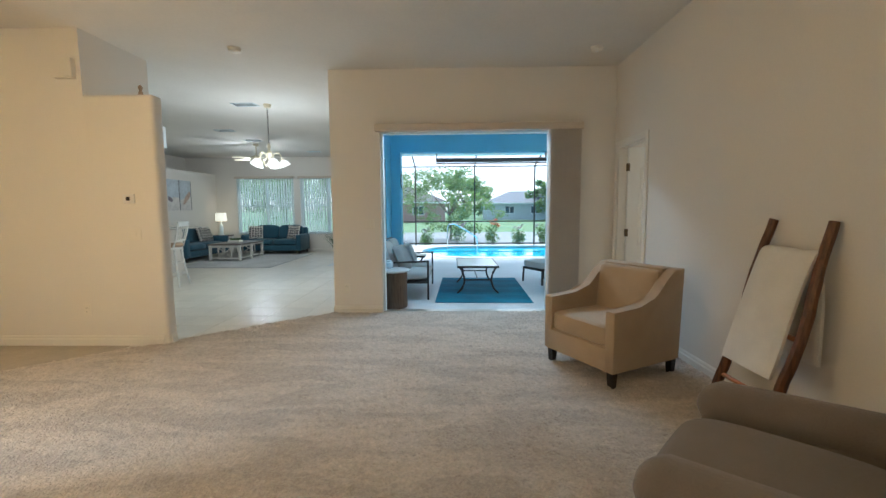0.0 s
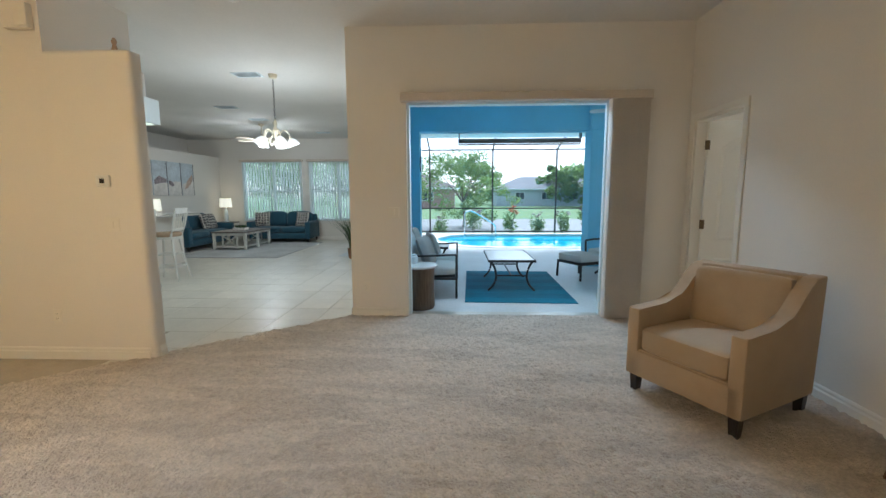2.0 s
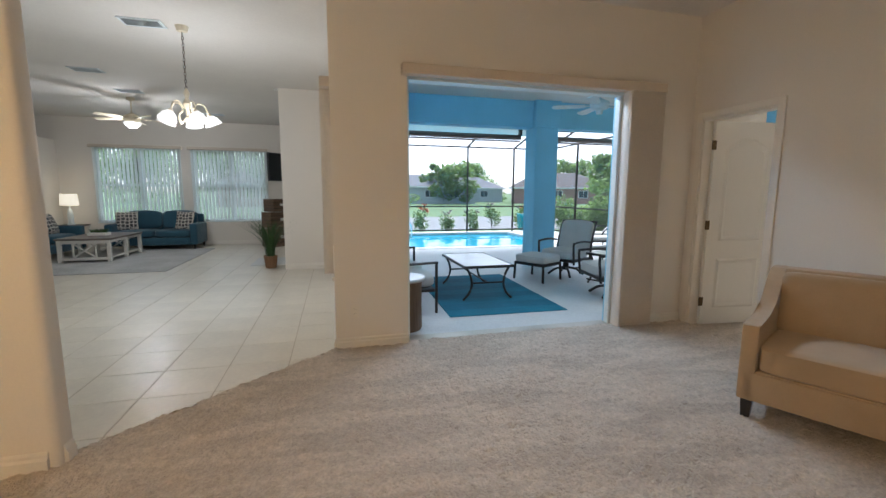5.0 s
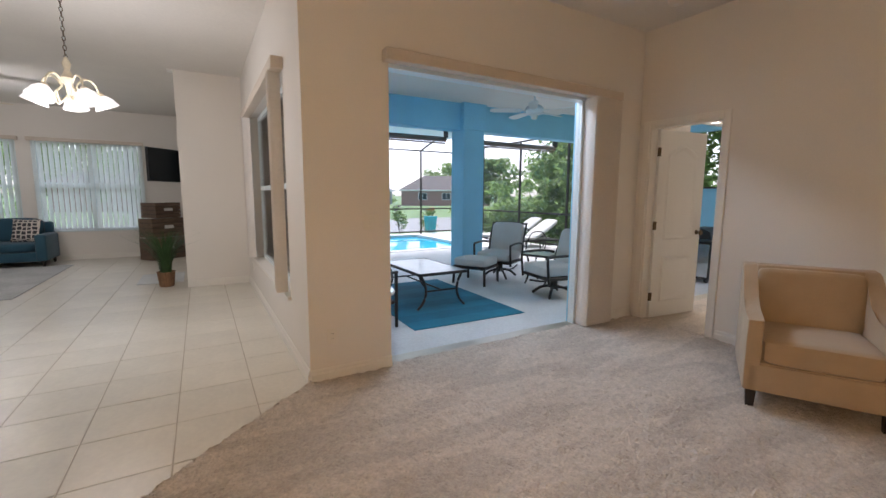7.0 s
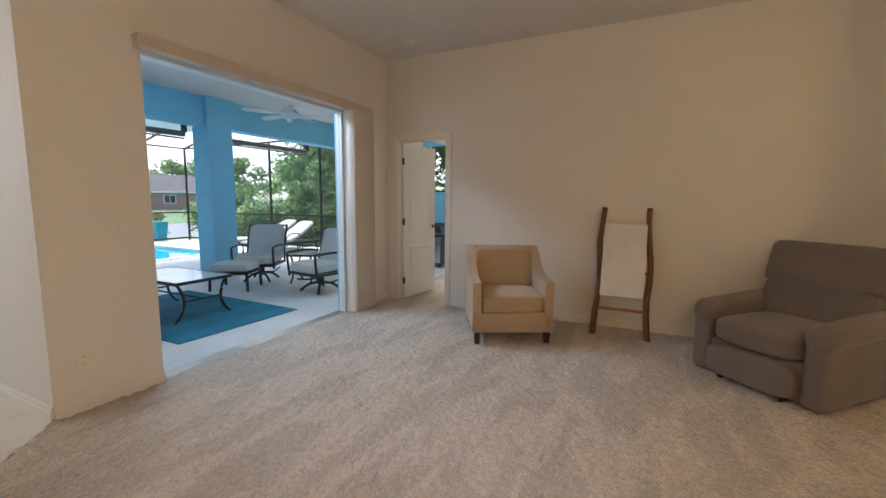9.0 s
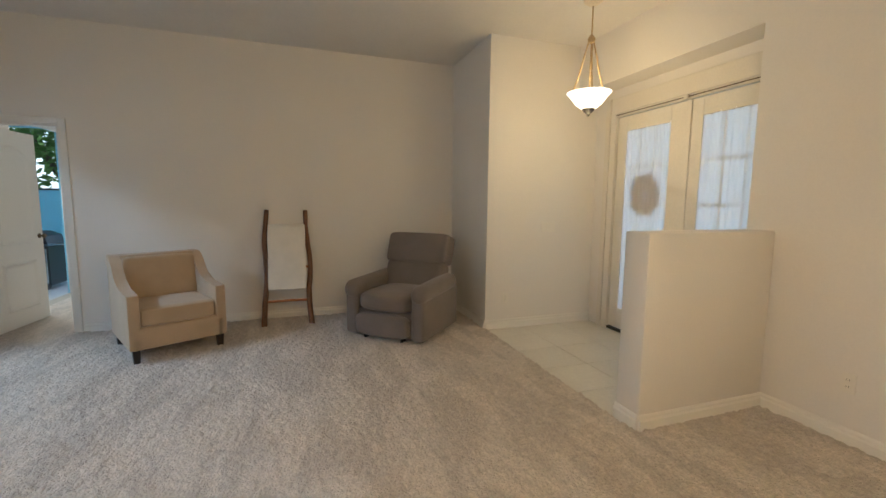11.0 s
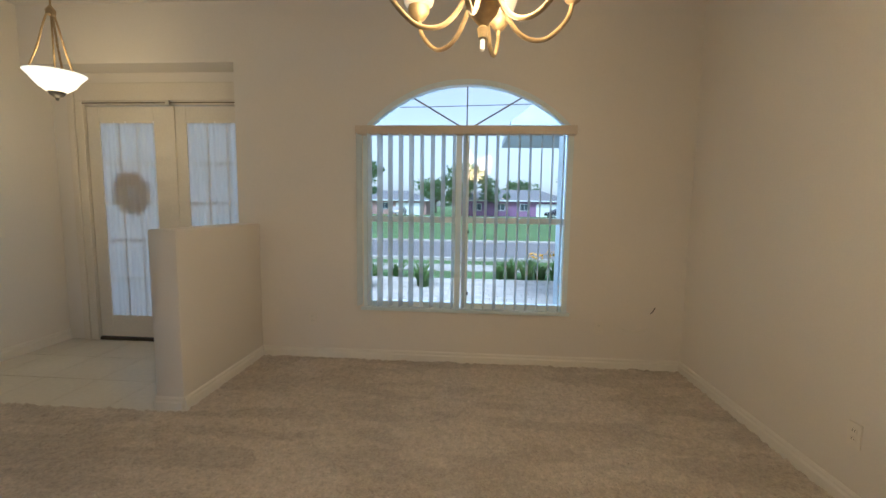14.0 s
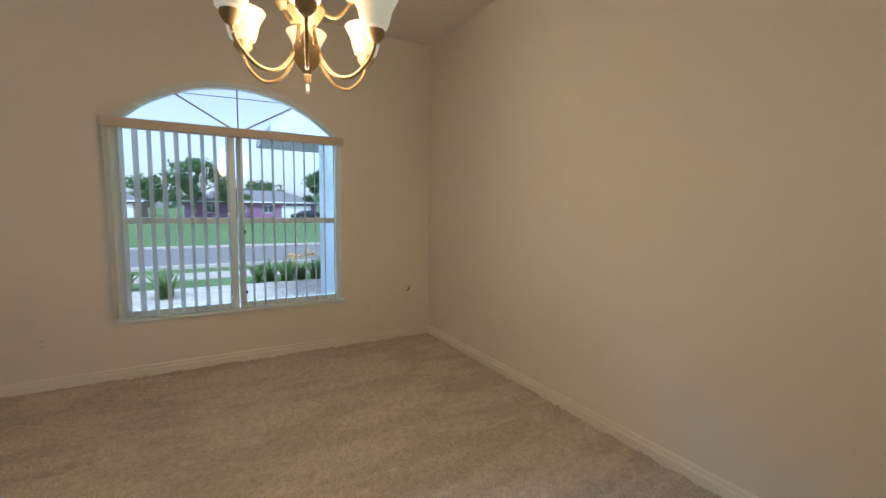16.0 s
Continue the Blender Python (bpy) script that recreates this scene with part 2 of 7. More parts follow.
def wall_mesh(axis, a0, a1, c0, c1, z0, z1, holes=()):
    """A wall along x or y from a0 to a1, between c0 and c1 thick, with rectangular openings (a, a, z, z)."""
    A = sorted({a0, a1, *(h[0] for h in holes), *(h[1] for h in holes)})
    Z = sorted({z0, z1, *(h[2] for h in holes), *(h[3] for h in holes)})
    A, Z = [a for a in A if a0 <= a <= a1], [z for z in Z if z0 <= z <= z1]

    def solid(i, k):
        if not (0 <= i < len(A) - 1 and 0 <= k < len(Z) - 1):
            return False
        ca, cz = (A[i] + A[i + 1]) / 2, (Z[k] + Z[k + 1]) / 2
        return not any(h[0] < ca < h[1] and h[2] < cz < h[3] for h in holes)
    bm = bmesh.new()

    def quad(*p):
        bm.faces.new([bm.verts.new((a, c, z) if axis == "x" else (c, a, z)) for a, c, z in p])
    for i in range(len(A) - 1):
        for k in range(len(Z) - 1):
            if not solid(i, k):
                continue
            p, q, r, s = A[i], A[i + 1], Z[k], Z[k + 1]
            quad((p, c0, r), (q, c0, r), (q, c0, s), (p, c0, s))
            quad((p, c1, r), (p, c1, s), (q, c1, s), (q, c1, r))
            if not solid(i - 1, k):
                quad((p, c0, r), (p, c0, s), (p, c1, s), (p, c1, r))
            if not solid(i + 1, k):
                quad((q, c0, r), (q, c1, r), (q, c1, s), (q, c0, s))
            if not solid(i, k - 1):
                quad((p, c0, r), (p, c1, r), (q, c1, r), (q, c0, r))
            if not solid(i, k + 1):
                quad((p, c0, s), (q, c0, s), (q, c1, s), (p, c1, s))
    bmesh.ops.remove_doubles(bm, verts=bm.verts[:], dist=1e-5)
    return bm


def wall(name, axis, a0, a1, c0, c1, z0, z1, label, holes=(), material=None):
    return setting(name, wall_mesh(axis, a0, a1, c0, c1, z0, z1, holes), material or M_WALL, label, "wall")


# ---- structure ----
H = 3.04
XR, XL, YB, YF = 2.12, -4.70, 5.39, -0.54
# outer wall with the sliding door, painted blue on the porch side by a thin skin
wall("wall_north", "x", -1.40, 4.6, YB, YB + 0.18, 0, H, "cream painted wall with wide sliding door opening",
     [(-0.78, 1.34, 0, 2.31), (3.05, 4.42, 0, 2.27)])
wall("wall_north_outside", "x", -1.222, 4.6, YB + 0.183, YB + 0.20, -0.06, H, "pale blue stucco house wall on the porch",
     [(-0.78, 1.34, -0.06, 2.31), (3.05, 4.42, -0.06, 2.27)], M_BLUE)
wall("wall_nook_east", "y", YB + 0.18, 9.48, -1.40, -1.225, 0, H, "cream wall beside the nook with a tall window", [(6.05, 8.55, 0.50, 2.33)])
wall("wall_nook_outside", "y", YB + 0.2, 9.6, -1.222, -1.205, -0.06, H, "pale blue stucco wall of the porch", [(6.05, 8.55, 0.50, 2.33)], M_BLUE)
wall("wall_family_south", "x", -2.23, -1.225, 9.48, 9.66, 0, H, "short cream wall end by the potted grass")
wall("wall_east", "y", 0.35, YB, XR, XR + 0.12, 0, H, "cream painted wall with a doorway", [(4.55, 5.27, 0, 2.06)])
wall("wall_niche", "x", 1.04, XR, 0.35, 0.53, 0, H, "cream return wall beside the entry")
wall("wall_entry_east", "y", -0.95, 0.35, 1.04, 1.16, 0, H, "cream entry wall with switches")
wall("wall_west", "y", YF, 4.11, XL - 0.12, XL, 0, H, "plain cream wall of the dining area")
wall("wall_entry_header", "x", -0.90, 1.04, YF - 0.26, YF, 2.55, H, "soffit above the recessed front doors")
wall("wall_kitchen_tall", "x", XL - 0.12, -3.37, 4.11, 4.29, 0, H, "full height cream wall by the kitchen")
wall("wall_kitchen_side", "y", 4.29, 5.0, -3.55, -3.37, 0, H, "cream wall behind the kitchen plant shelf")
bm = box(-3.37, -2.70, 4.11, 4.25, 0, 2.43)
edges = [e for e in bm.edges if all(v.co.x > -2.8 and v.co.y < 4.2 for v in e.verts) or all(v.co.x > -2.8 and v.co.y > 4.2 for v in e.verts)
         or all(v.co.z > 2.4 and v.co.y < 4.2 for v in e.verts) or all(v.co.z > 2.4 and v.co.x > -2.8 for v in e.verts)]
bmesh.ops.bevel(bm, geom=edges, offset=0.035, segments=4, affect="EDGES", profile=0.5)
setting("wall_partition", bm, M_WALL, "cream partition wall with rounded corner and flat top", "wall", True)
bm = box(-1.09, -0.90, YF, 0.50, 0, 1.195, 0.012, 2)
setting("half_wall", bm, M_WALL, "cream half wall between dining area and entry", "half wall", True)

# front wall with the arched window
WX0, WX1, WZ0, WSP, WTOP = -3.75, -2.01, 0.48, 2.00, 2.40
wall("wall_south", "x", XL - 0.12, -0.90, YF - 0.20, YF, 0, H, "cream front wall with an arched window", [(WX0, WX1, WZ0, WTOP)])


def arch_points(x0, x1, spring, top, n=24):
    half, rise = (x1 - x0) / 2, top - spring
    R = (half * half + rise * rise) / (2 * rise)
    cz, cx = top - R, (x0 + x1) / 2
    a = math.asin(half / R)
    return [(cx + R * math.sin(t), cz + R * math.cos(t)) for t in (-a + 2 * a * i / n for i in range(n + 1))]


ap = arch_points(WX0, WX1, WSP, WTOP)
bm = prism([(WX0, WTOP)] + [(WX0, WSP)] + ap[1:13], YF - 0.2, YF, "y")
b2 = prism([(WX1, WTOP)] + [(WX1, WSP)] + ap[::-1][1:13], YF - 0.2, YF, "y")
me = bpy.data.meshes.new("tmp")
b2.to_mesh(me)
b2.free()
bm.from_mesh(me)
setting("wall_south_arch", bm, M_WALL, "cream wall curve above the arched window", "wall")

# front door wall
wall("wall_entry_south", "x", -1.15, 1.16, -0.98, -0.80, 0, H, "wall around the double front doors", [(-1.02, 0.76, 0, 2.30)])
wall("wall_entry_west", "y", -0.98, YF - 0.2, -1.02, -0.90, 0, H, "short return beside the front doors")

# family room and kitchen shell
wall("wall_family_north", "x", -8.6, -2.05, 13.6, 13.78, 0, H, "cream family room wall with two wide windows",
     [(-6.84, -5.0, 0.60, 2.38), (-4.78, -3.04, 0.60, 2.38)])
wall("wall_family_west", "y", 4.29, 13.6, -8.7, -8.5, 0, H, "cream outer wall")
wall("wall_family_east", "y", 9.66, 13.6, -2.23, -2.05, 0, H, "cream family room wall")
wall("wall_kitchen_back", "x", -8.5, XL - 0.12, 4.11, 4.29, 0, H, "cream kitchen wall")
wall("wall_art", "y", 9.2, 13.6, -7.75, -7.55, 0, 2.50, "cream low wall with a ledge on top")
# pool bath behind the doorway
wall("wall_bath_east", "y", 2.6, YB, 4.5, 4.62, 0, H, "cream wall of the pool bath")
wall("wall_bath_south", "x", XR + 0.12, 4.5, 2.5, 2.62, 0, H, "cream wall of the pool bath")

setting("ceiling", box(-8.7, 4.62, -1.0, 13.78, H, H + 0.1), M_CEIL, "white textured flat ceiling", "ceiling")
setting("ceiling_porch", box(-1.2, 8.2, YB + 0.2, 9.5, 3.10, 3.2), M_CEIL, "white porch ceiling", "ceiling")
# floors
setting("floor_base", box(-8.7, -1.401, -1.0, 13.78, -0.12, -0.003), M_GROUT, "grout bed under the tiles", "floor")
setting("floor_base_east", box(-1.4, 4.62, -1.0, YB + 0.19, -0.12, -0.0025), M_GROUT, "screed under the carpet and entry tiles", "floor")


def carpet():
    """The living room carpet: a sheet with tufted dunes in its pile, cut on the slant along the tiles and straight at the entry."""
    step = 0.013
    xs = np.linspace(XL, XR, int((XR - XL) / step))
    ys = np.linspace(YF, YB + 0.05, int((YB + 0.05 - YF) / step))

    def inside(x, y):
        if y < 0.53 and x > -0.99:
            return False
        if y > 4.2 and x < -2.72:
            return False
        if (y - 4.23) - (x + 2.72) * 0.888 > 0:
            return False
        return not (y > YB and not (-0.78 < x < 1.34))

    def height(x, y):
        warp = 2.0 * noise.noise((x * 4, y * 4, 1))
        tuft = 1 - 2 * abs(noise.noise((x * 12 + warp, y * 17 - warp, 3)))
        worn = 0.55 + 0.8 * noise.noise((x * 1.7, y * 1.7, 11))
        return 0.006 * noise.noise((x * 5, y * 5, 0)) + 0.010 * worn * (tuft - 0.5) + 0.010 * noise.noise((x * 19 - warp, y * 25, 5)) + 0.013 * noise.noise((x * 36, y * 41, 7))

    verts, faces, index = [], [], {}

    def vert(i, j):
        if (i, j) not in index:
            x, y = float(xs[i]), float(ys[j])
            z = max(0.015 + height(x, y), 0.002)
            # the slanted and straight hems are drawn to their lines
            d = (y - 4.23) - (x + 2.72) * 0.888
            if -0.03 < d < 0.04 and -2.75 < x < -1.38:
                y -= d
            if abs(y - 0.53) < step * 0.7 and x > -0.93:
                y = 0.53
            index[i, j] = len(verts)
            verts.append((x, y, z))
        return index[i, j]
    for i in range(len(xs) - 1):
        for j in range(len(ys) - 1):
            if inside((xs[i] + xs[i + 1]) / 2, (ys[j] + ys[j + 1]) / 2):
                faces.append((vert(i, j), vert(i + 1, j), vert(i + 1, j + 1), vert(i, j + 1)))
    me = bpy.data.meshes.new("carpet")
    me.from_pydata(verts, [], faces)
    me.materials.append(M_CARPET)
    me.shade_smooth()
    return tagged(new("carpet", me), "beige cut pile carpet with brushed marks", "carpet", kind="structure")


carpet()
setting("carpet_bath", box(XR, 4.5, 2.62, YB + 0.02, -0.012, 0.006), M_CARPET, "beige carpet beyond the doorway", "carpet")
# porch, pool deck, garden
setting("porch_floor", box(-9.5, 9.0, YB + 0.2, 11.2, -0.30, -0.06), M_DECK, "pale grey broom-finished porch floor", "floor")
setting("threshold", box(-0.78, 1.34, YB + 0.05, YB + 0.2, -0.06, 0.008, 0.006, 1), M_NICKEL, "aluminium sliding door track", "door track")
setting("porch_beam", box(-1.2, 8.2, 9.2, 9.5, 2.56, 3.10), M_BLUE, "blue painted porch beam", "beam")

# ---- living room: trim and openings ----
M_BEIGE = mat("beige_linen", (0.46, 0.345, 0.225), 0.9, 0.05, 6, 240, 0.5, bump_scale=420, Sheen_Weight=0.2)
M_TAUPE = mat("taupe_chenille", (0.185, 0.152, 0.133), 0.92, 0.07, 6, 200, 0.6, bump_scale=380, Sheen_Weight=0.25)
M_TOWEL = mat("white_terry", (0.80, 0.77, 0.72), 0.95, 0.04, 8, 200, 0.9, bump_scale=260)
M_RAWWOOD = wood("rustic_stained_wood", (0.05, 0.017, 0.007), (0.20, 0.072, 0.023), 0.4)
M_RUNG = wood("orange_stained_wood", (0.28, 0.09, 0.02), (0.42, 0.16, 0.05), 0.4, 6, (1, 0.08, 1))
M_ESPRESSO = wood("espresso_wood", (0.012, 0.008, 0.006), (0.03, 0.02, 0.015), 0.35)
M_VANE = mat("pvc_blind_vane", (0.74, 0.69, 0.63), 0.5, 0.03, 3, 60)
M_VANE_WHITE = mat("white_blind_vane", (0.86, 0.88, 0.89), 0.5, 0.02, 3, 60)
_n, _l = M_VANE_WHITE.node_tree.nodes, M_VANE_WHITE.node_tree.links
_t, _m = _n.new("ShaderNodeBsdfTranslucent"), _n.new("ShaderNodeMixShader")
_t.inputs[0].default_value = (0.93, 0.97, 0.98, 1)
_m.inputs[0].default_value = 0.72
_l.new(_n["Principled BSDF"].outputs[0], _m.inputs[1])
_l.new(_t.outputs[0], _m.inputs[2])
_g, _k = _n.new("ShaderNodeBsdfTransparent"), _n.new("ShaderNodeMixShader")
_g.inputs[0].default_value, _k.inputs[0].default_value = (0.90, 0.96, 1.0, 1), 0.38
_l.new(_m.outputs[0], _k.inputs[1])
_l.new(_g.outputs[0], _k.inputs[2])
_l.new(_k.outputs[0], _n["Material Output"].inputs[0])
M_VALANCE = mat("blind_valance", (0.62, 0.54, 0.45), 0.5, 0.03, 3, 60)
M_VINYL = mat("white_vinyl", (0.75, 0.82, 0.84), 0.35, 0.02)
M_MUNTIN = mat("grey_muntin", (0.30, 0.33, 0.36), 0.4, 0.03)
M_PLATE = mat("ivory_plastic", (0.78, 0.74, 0.66), 0.35, 0.01)
M_HINGE = mat("aged_bronze", (0.12, 0.085, 0.05), 0.4, 0.1, metal=0.8)
M_SHEER = mat("sheer_curtain", (0.90, 0.88, 0.85), 0.9, 0.03, 8, 120)
_n, _l = M_SHEER.node_tree.nodes, M_SHEER.node_tree.links
_t, _m = _n.new("ShaderNodeBsdfTranslucent"), _n.new("ShaderNodeMixShader")
_t.inputs[0].default_value = (0.97, 0.94, 0.90, 1)
_m.inputs[0].default_value = 0.8
_l.new(_n["Principled BSDF"].outputs[0], _m.inputs[1])
_l.new(_t.outputs[0], _m.inputs[2])
_l.new(_m.outputs[0], _n["Material Output"].inputs[0])
M_SCREEN_DARK = mat("dark_screen", (0.012, 0.012, 0.014), 0.15, 0.05)


def baseboard(name, p, q, inward):
    """A 10 cm stepped skirting from p to q on the floor; inward is the side it stands out to."""
    p, q, n = Vector((*p, 0)), Vector((*q, 0)), Vector((*inward, 0))
    prof = ((0, 0), (0.017, 0), (0.017, 0.065), (0.010, 0.076), (0.010, 0.091), (0.004, 0.102), (0, 0.102))
    bm = bmesh.new()
    A = [bm.verts.new(p + n * (a + 0.001) + Vector((0, 0, z))) for a, z in prof]
    B = [bm.verts.new(q + n * (a + 0.001) + Vector((0, 0, z))) for a, z in prof]
    bm.faces.new(A)
    bm.faces.new(B[::-1])
    for i in range(len(prof)):
        k = (i + 1) % len(prof)
        bm.faces.new((A[i], B[i], B[k], A[k]))
    setting(name, bm, M_TRIM, "cream painted moulded baseboard", "baseboard")


for i, (p, q, n) in enumerate([
        ((XR, 0.53), (XR, 4.47), (-1, 0)), ((1.04, 0.53), (XR, 0.53), (0, 1)), ((1.04, -0.80), (1.04, 0.53), (-1, 0)),
        ((XL, YF), (-1.09, YF), (0, 1)), ((XL, YF), (XL, 4.11), (1, 0)), ((XL, 4.11), (-2.74, 4.11), (0, -1)),
        ((-1.40, YB), (-0.78, YB), (0, -1)), ((1.34, YB), (XR, YB), (0, -1)), ((-1.40, YB), (-1.40, 9.48), (-1, 0)),
        ((-2.23, 9.48), (-1.40, 9.48), (0, -1)), ((-7.55, 13.6), (-2.23, 13.6), (0, -1)), ((-1.09, YF), (-1.09, 0.5), (-1, 0)),
        ((-1.09, 0.50), (-0.90, 0.50), (0, 1)), ((-0.90, YF), (-0.90, 0.5), (1, 0)), ((-2.70, 4.145), (-2.70, 4.215), (1, 0)),
        ((-7.55, 9.2), (-7.55, 13.6), (1, 0))]):
    baseboard("baseboard_%d" % (i + 1), p, q, n)


def plate(kind, m, w=0.07, h=0.115, label=""):
    """A cover plate on a wall; local y points out of the wall."""
    top = thing(kind, label, "wall plate", "wall plates", m)
    part("cover", box(-w / 2, w / 2, 0, 0.006, -h / 2, h / 2, 0.0025, 2), M_PLATE, top)
    if "outlet" in kind:
        for dz in (-0.02, 0.02):
            part("socket", box(-0.016, 0.016, 0.006, 0.009, dz - 0.013, dz + 0.013, 0.002, 1), M_PLATE, top)
            for dx in (-0.006, 0.006):
                part("slot", box(dx - 0.001, dx + 0.001, 0.009, 0.0095, dz - 0.003, dz + 0.007), M_BLACK, top)
    else:
        k = max(1, round(w / 0.055) - (1 if w > 0.08 else 0))
        for i in range(k):
            x = (i - (k - 1) / 2) * 0.046
            part("rocker", box(x - 0.016, x + 0.016, 0.006, 0.011, -0.032, 0.032, 0.002, 1), M_PLATE, top)
    return top


plate("outlet", pose(-1.24, YB, 0.33, 0, 0, 180), label="ivory duplex outlet low on the cream wall")
plate("light_switch", pose(-0.93, YB, 1.15, 0, 0, 180), 0.12, label="double rocker switch on the cream pier")
plate("light_switch", pose(-2.96, 4.11, 1.11, 0, 0, 180), 0.12, label="double rocker switch on the partition wall")
plate("outlet", pose(-3.5, 4.11, 0.36, 0, 0, 180), label="small outlet plate low on the partition")
plate("light_switch", pose(1.04, -0.21, 1.10, 0, 0, 90), 0.17, label="triple rocker switch on the entry wall")
plate("outlet", pose(1.04, 0.30, 0.33, 0, 0, 90), label="ivory outlet on the entry wall")
plate("outlet", pose(-1.55, YF, 0.36, 0, 0, 0), label="ivory outlet on the front wall")
plate("outlet", pose(-4.02, YF, 0.36, 0, 0, 0), label="ivory outlet under the arched window wall")
plate("outlet", pose(XL, 1.05, 0.36, 0, 0, -90), label="blank ivory plate on the dining wall")
plate("outlet", pose(-1.40, 8.9, 0.33, 0, 0, 90), label="ivory outlet on the nook wall")

# short cable end poking out of the front wall
cable = thing("cable_end", "thin black cable end poking from the wall", "cable")
part("cable", tube(smooth_points([(-4.44, YF, 0.50), (-4.44, YF + 0.03, 0.52), (-4.45, YF + 0.05, 0.56)]), 0.004, 6), M_BLACK, cable)
part("coil", tube(smooth_points([(-4.20, YF + 0.012, 0.375), (-4.27, YF + 0.02, 0.35), (-4.35, YF + 0.02, 0.355), (-4.42, YF + 0.012, 0.37)]), 0.005, 6), M_PLATE, cable, "white coax lead")

thermostat = thing("thermostat", "small white thermostat with dark display", "thermostat", m=pose(-2.99, 4.11, 1.45, 0, 0, 180))
part("body", box(-0.055, 0.055, 0, 0.022, -0.045, 0.045, 0.006, 2), M_WHITE, thermostat)
part("display", box(-0.016, 0.022, 0.022, 0.0235, -0.018, 0.018, 0.001, 1), M_SCREEN_DARK, thermostat, "dark display")

chime = thing("door_chime", "cream door chime box high on the wall", "door chime", m=pose(-3.46, 4.11, 2.66, 0, 0, 180))
part("body", box(-0.05, 0.05, 0, 0.055, -0.07, 0.09, 0.006, 2), M_PLATE, chime)
part("shelf", box(-0.05, 0.14, 0, 0.05, -0.088, -0.07, 0.003, 1), M_PLATE, chime)


def smoke_detector(x, y):
    top = thing("smoke_detector", "round white smoke detector on the ceiling", "smoke detector", "smoke detectors", pose(x, y, H))
    part("body", lathe([(0.045, -0.042), (0.058, -0.036), (0.066, -0.012), (0.07, -0.010), (0.07, 0)], 24), M_PLATE, top, smooth=True)
    part("grille", lathe([(0.02, -0.046), (0.024, -0.044), (0.024, -0.041)], 16), M_WHITE, top)


smoke_detector(-2.18, 4.67)
smoke_detector(1.67, 4.80)

# doorway casing and the open panelled door
casing = new("door_1")
tagged(casing, "cream painted casing around an open doorway", "door frame", kind="structure")
for y0, y1, z0, z1 in ((4.49, 4.55, 0, 2.12), (5.27, 5.335, 0, 2.12), (4.55, 5.27, 2.06, 2.12)):
    part("casing", box(XR - 0.016, XR - 0.001, y0, y1, z0, z1, 0.004, 1), M_TRIM, casing)
for y0, y1, z0, z1 in ((4.55, 4.568, 0, 2.06), (5.252, 5.27, 0, 2.06), (4.568, 5.252, 2.042, 2.06)):
    part("jamb", box(XR, XR + 0.12, y0, y1, z0, z1), M_TRIM, casing)


def panel_outline(x0, x1, z0, z1, rise):
    """Outline of a door panel whose top edge bows up by rise."""
    top = [(x1 + (x0 - x1) * i / 12, z1 + rise * math.sin(math.pi * i / 12)) for i in range(13)]
    return [(x0, z0), (x1, z0)] + top


def panel_ring(outline, inset, y0, y1):
    """A raised moulding that follows a panel's outline."""
    bm = bmesh.new()
    k = len(outline)
    cx = sum(p[0] for p in outline) / k
    cz = sum(p[1] for p in outline) / k
    loops = []
    for s, y in ((0, y0), (inset * 0.4, y1), (inset, y0)):
        ring = []
        for x, z in outline:
            d = Vector((cx - x, cz - z))
            ring.append(bm.verts.new((x + s * (1 if d.x > 0 else -1), y, z + s * (1 if d.y > 0 else -1))))
        loops.append(ring)
    for a, b in zip(loops, loops[1:]):
        for i in range(k):
            bm.faces.new((a[i], a[(i + 1) % k], b[(i + 1) % k], b[i]))
    return bm


leaf = thing("panel_door", "white two-panel interior door standing open", "door", m=pose(XR + 0.095, 5.246, 0.012, 0, 0, -6))
part("slab", box(0, 0.74, -0.035, 0, 0, 2.03, 0.003, 1), M_WHITE, leaf)
part("upper_panel", panel_ring(panel_outline(0.13, 0.61, 0.86, 1.78, 0.10), 0.05, -0.035, -0.049), M_WHITE, leaf, smooth=True)
part("lower_panel", panel_ring(panel_outline(0.13, 0.61, 0.17, 0.68, 0.0), 0.05, -0.035, -0.049), M_WHITE, leaf, smooth=True)
knob = part("knob", lathe([(0.026, 0), (0.026, 0.006), (0.009, 0.010), (0.009, 0.035), (0.026, 0.042), (0.028, 0.055), (0.018, 0.066)], 20,
                          Matrix.Translation((0.68, -0.035, 0.93)) @ Matrix.Rotation(radians(90), 4, "X")), M_HINGE, leaf, "aged bronze knob", True)
for z in (0.24, 1.02, 1.80):
    h = part("hinge", lathe([(0.008, z - 0.045), (0.008, z + 0.045)], 10, Matrix.Translation((-0.012, -0.030, 0))), M_HINGE, leaf, "bronze hinge")
    part("hinge_plate", box(-0.01, 0.022, -0.0375, -0.0355, z - 0.045, z + 0.045), M_HINGE, h)


# ---- vertical blinds ----
def valance(parent, axis, a0, a1, c, out, z0, z1):
    """A boxed head rail in front of a wall; out is the signed depth."""
    lo, hi = sorted((c + 0.001 * (1 if out > 0 else -1), c + out))
    bm = box(a0, a1, lo, hi, z0, z1, 0.005, 1) if axis == "x" else box(lo, hi, a0, a1, z0, z1, 0.005, 1)
    return part("valance", bm, M_VALANCE, parent, "beige boxed head rail")


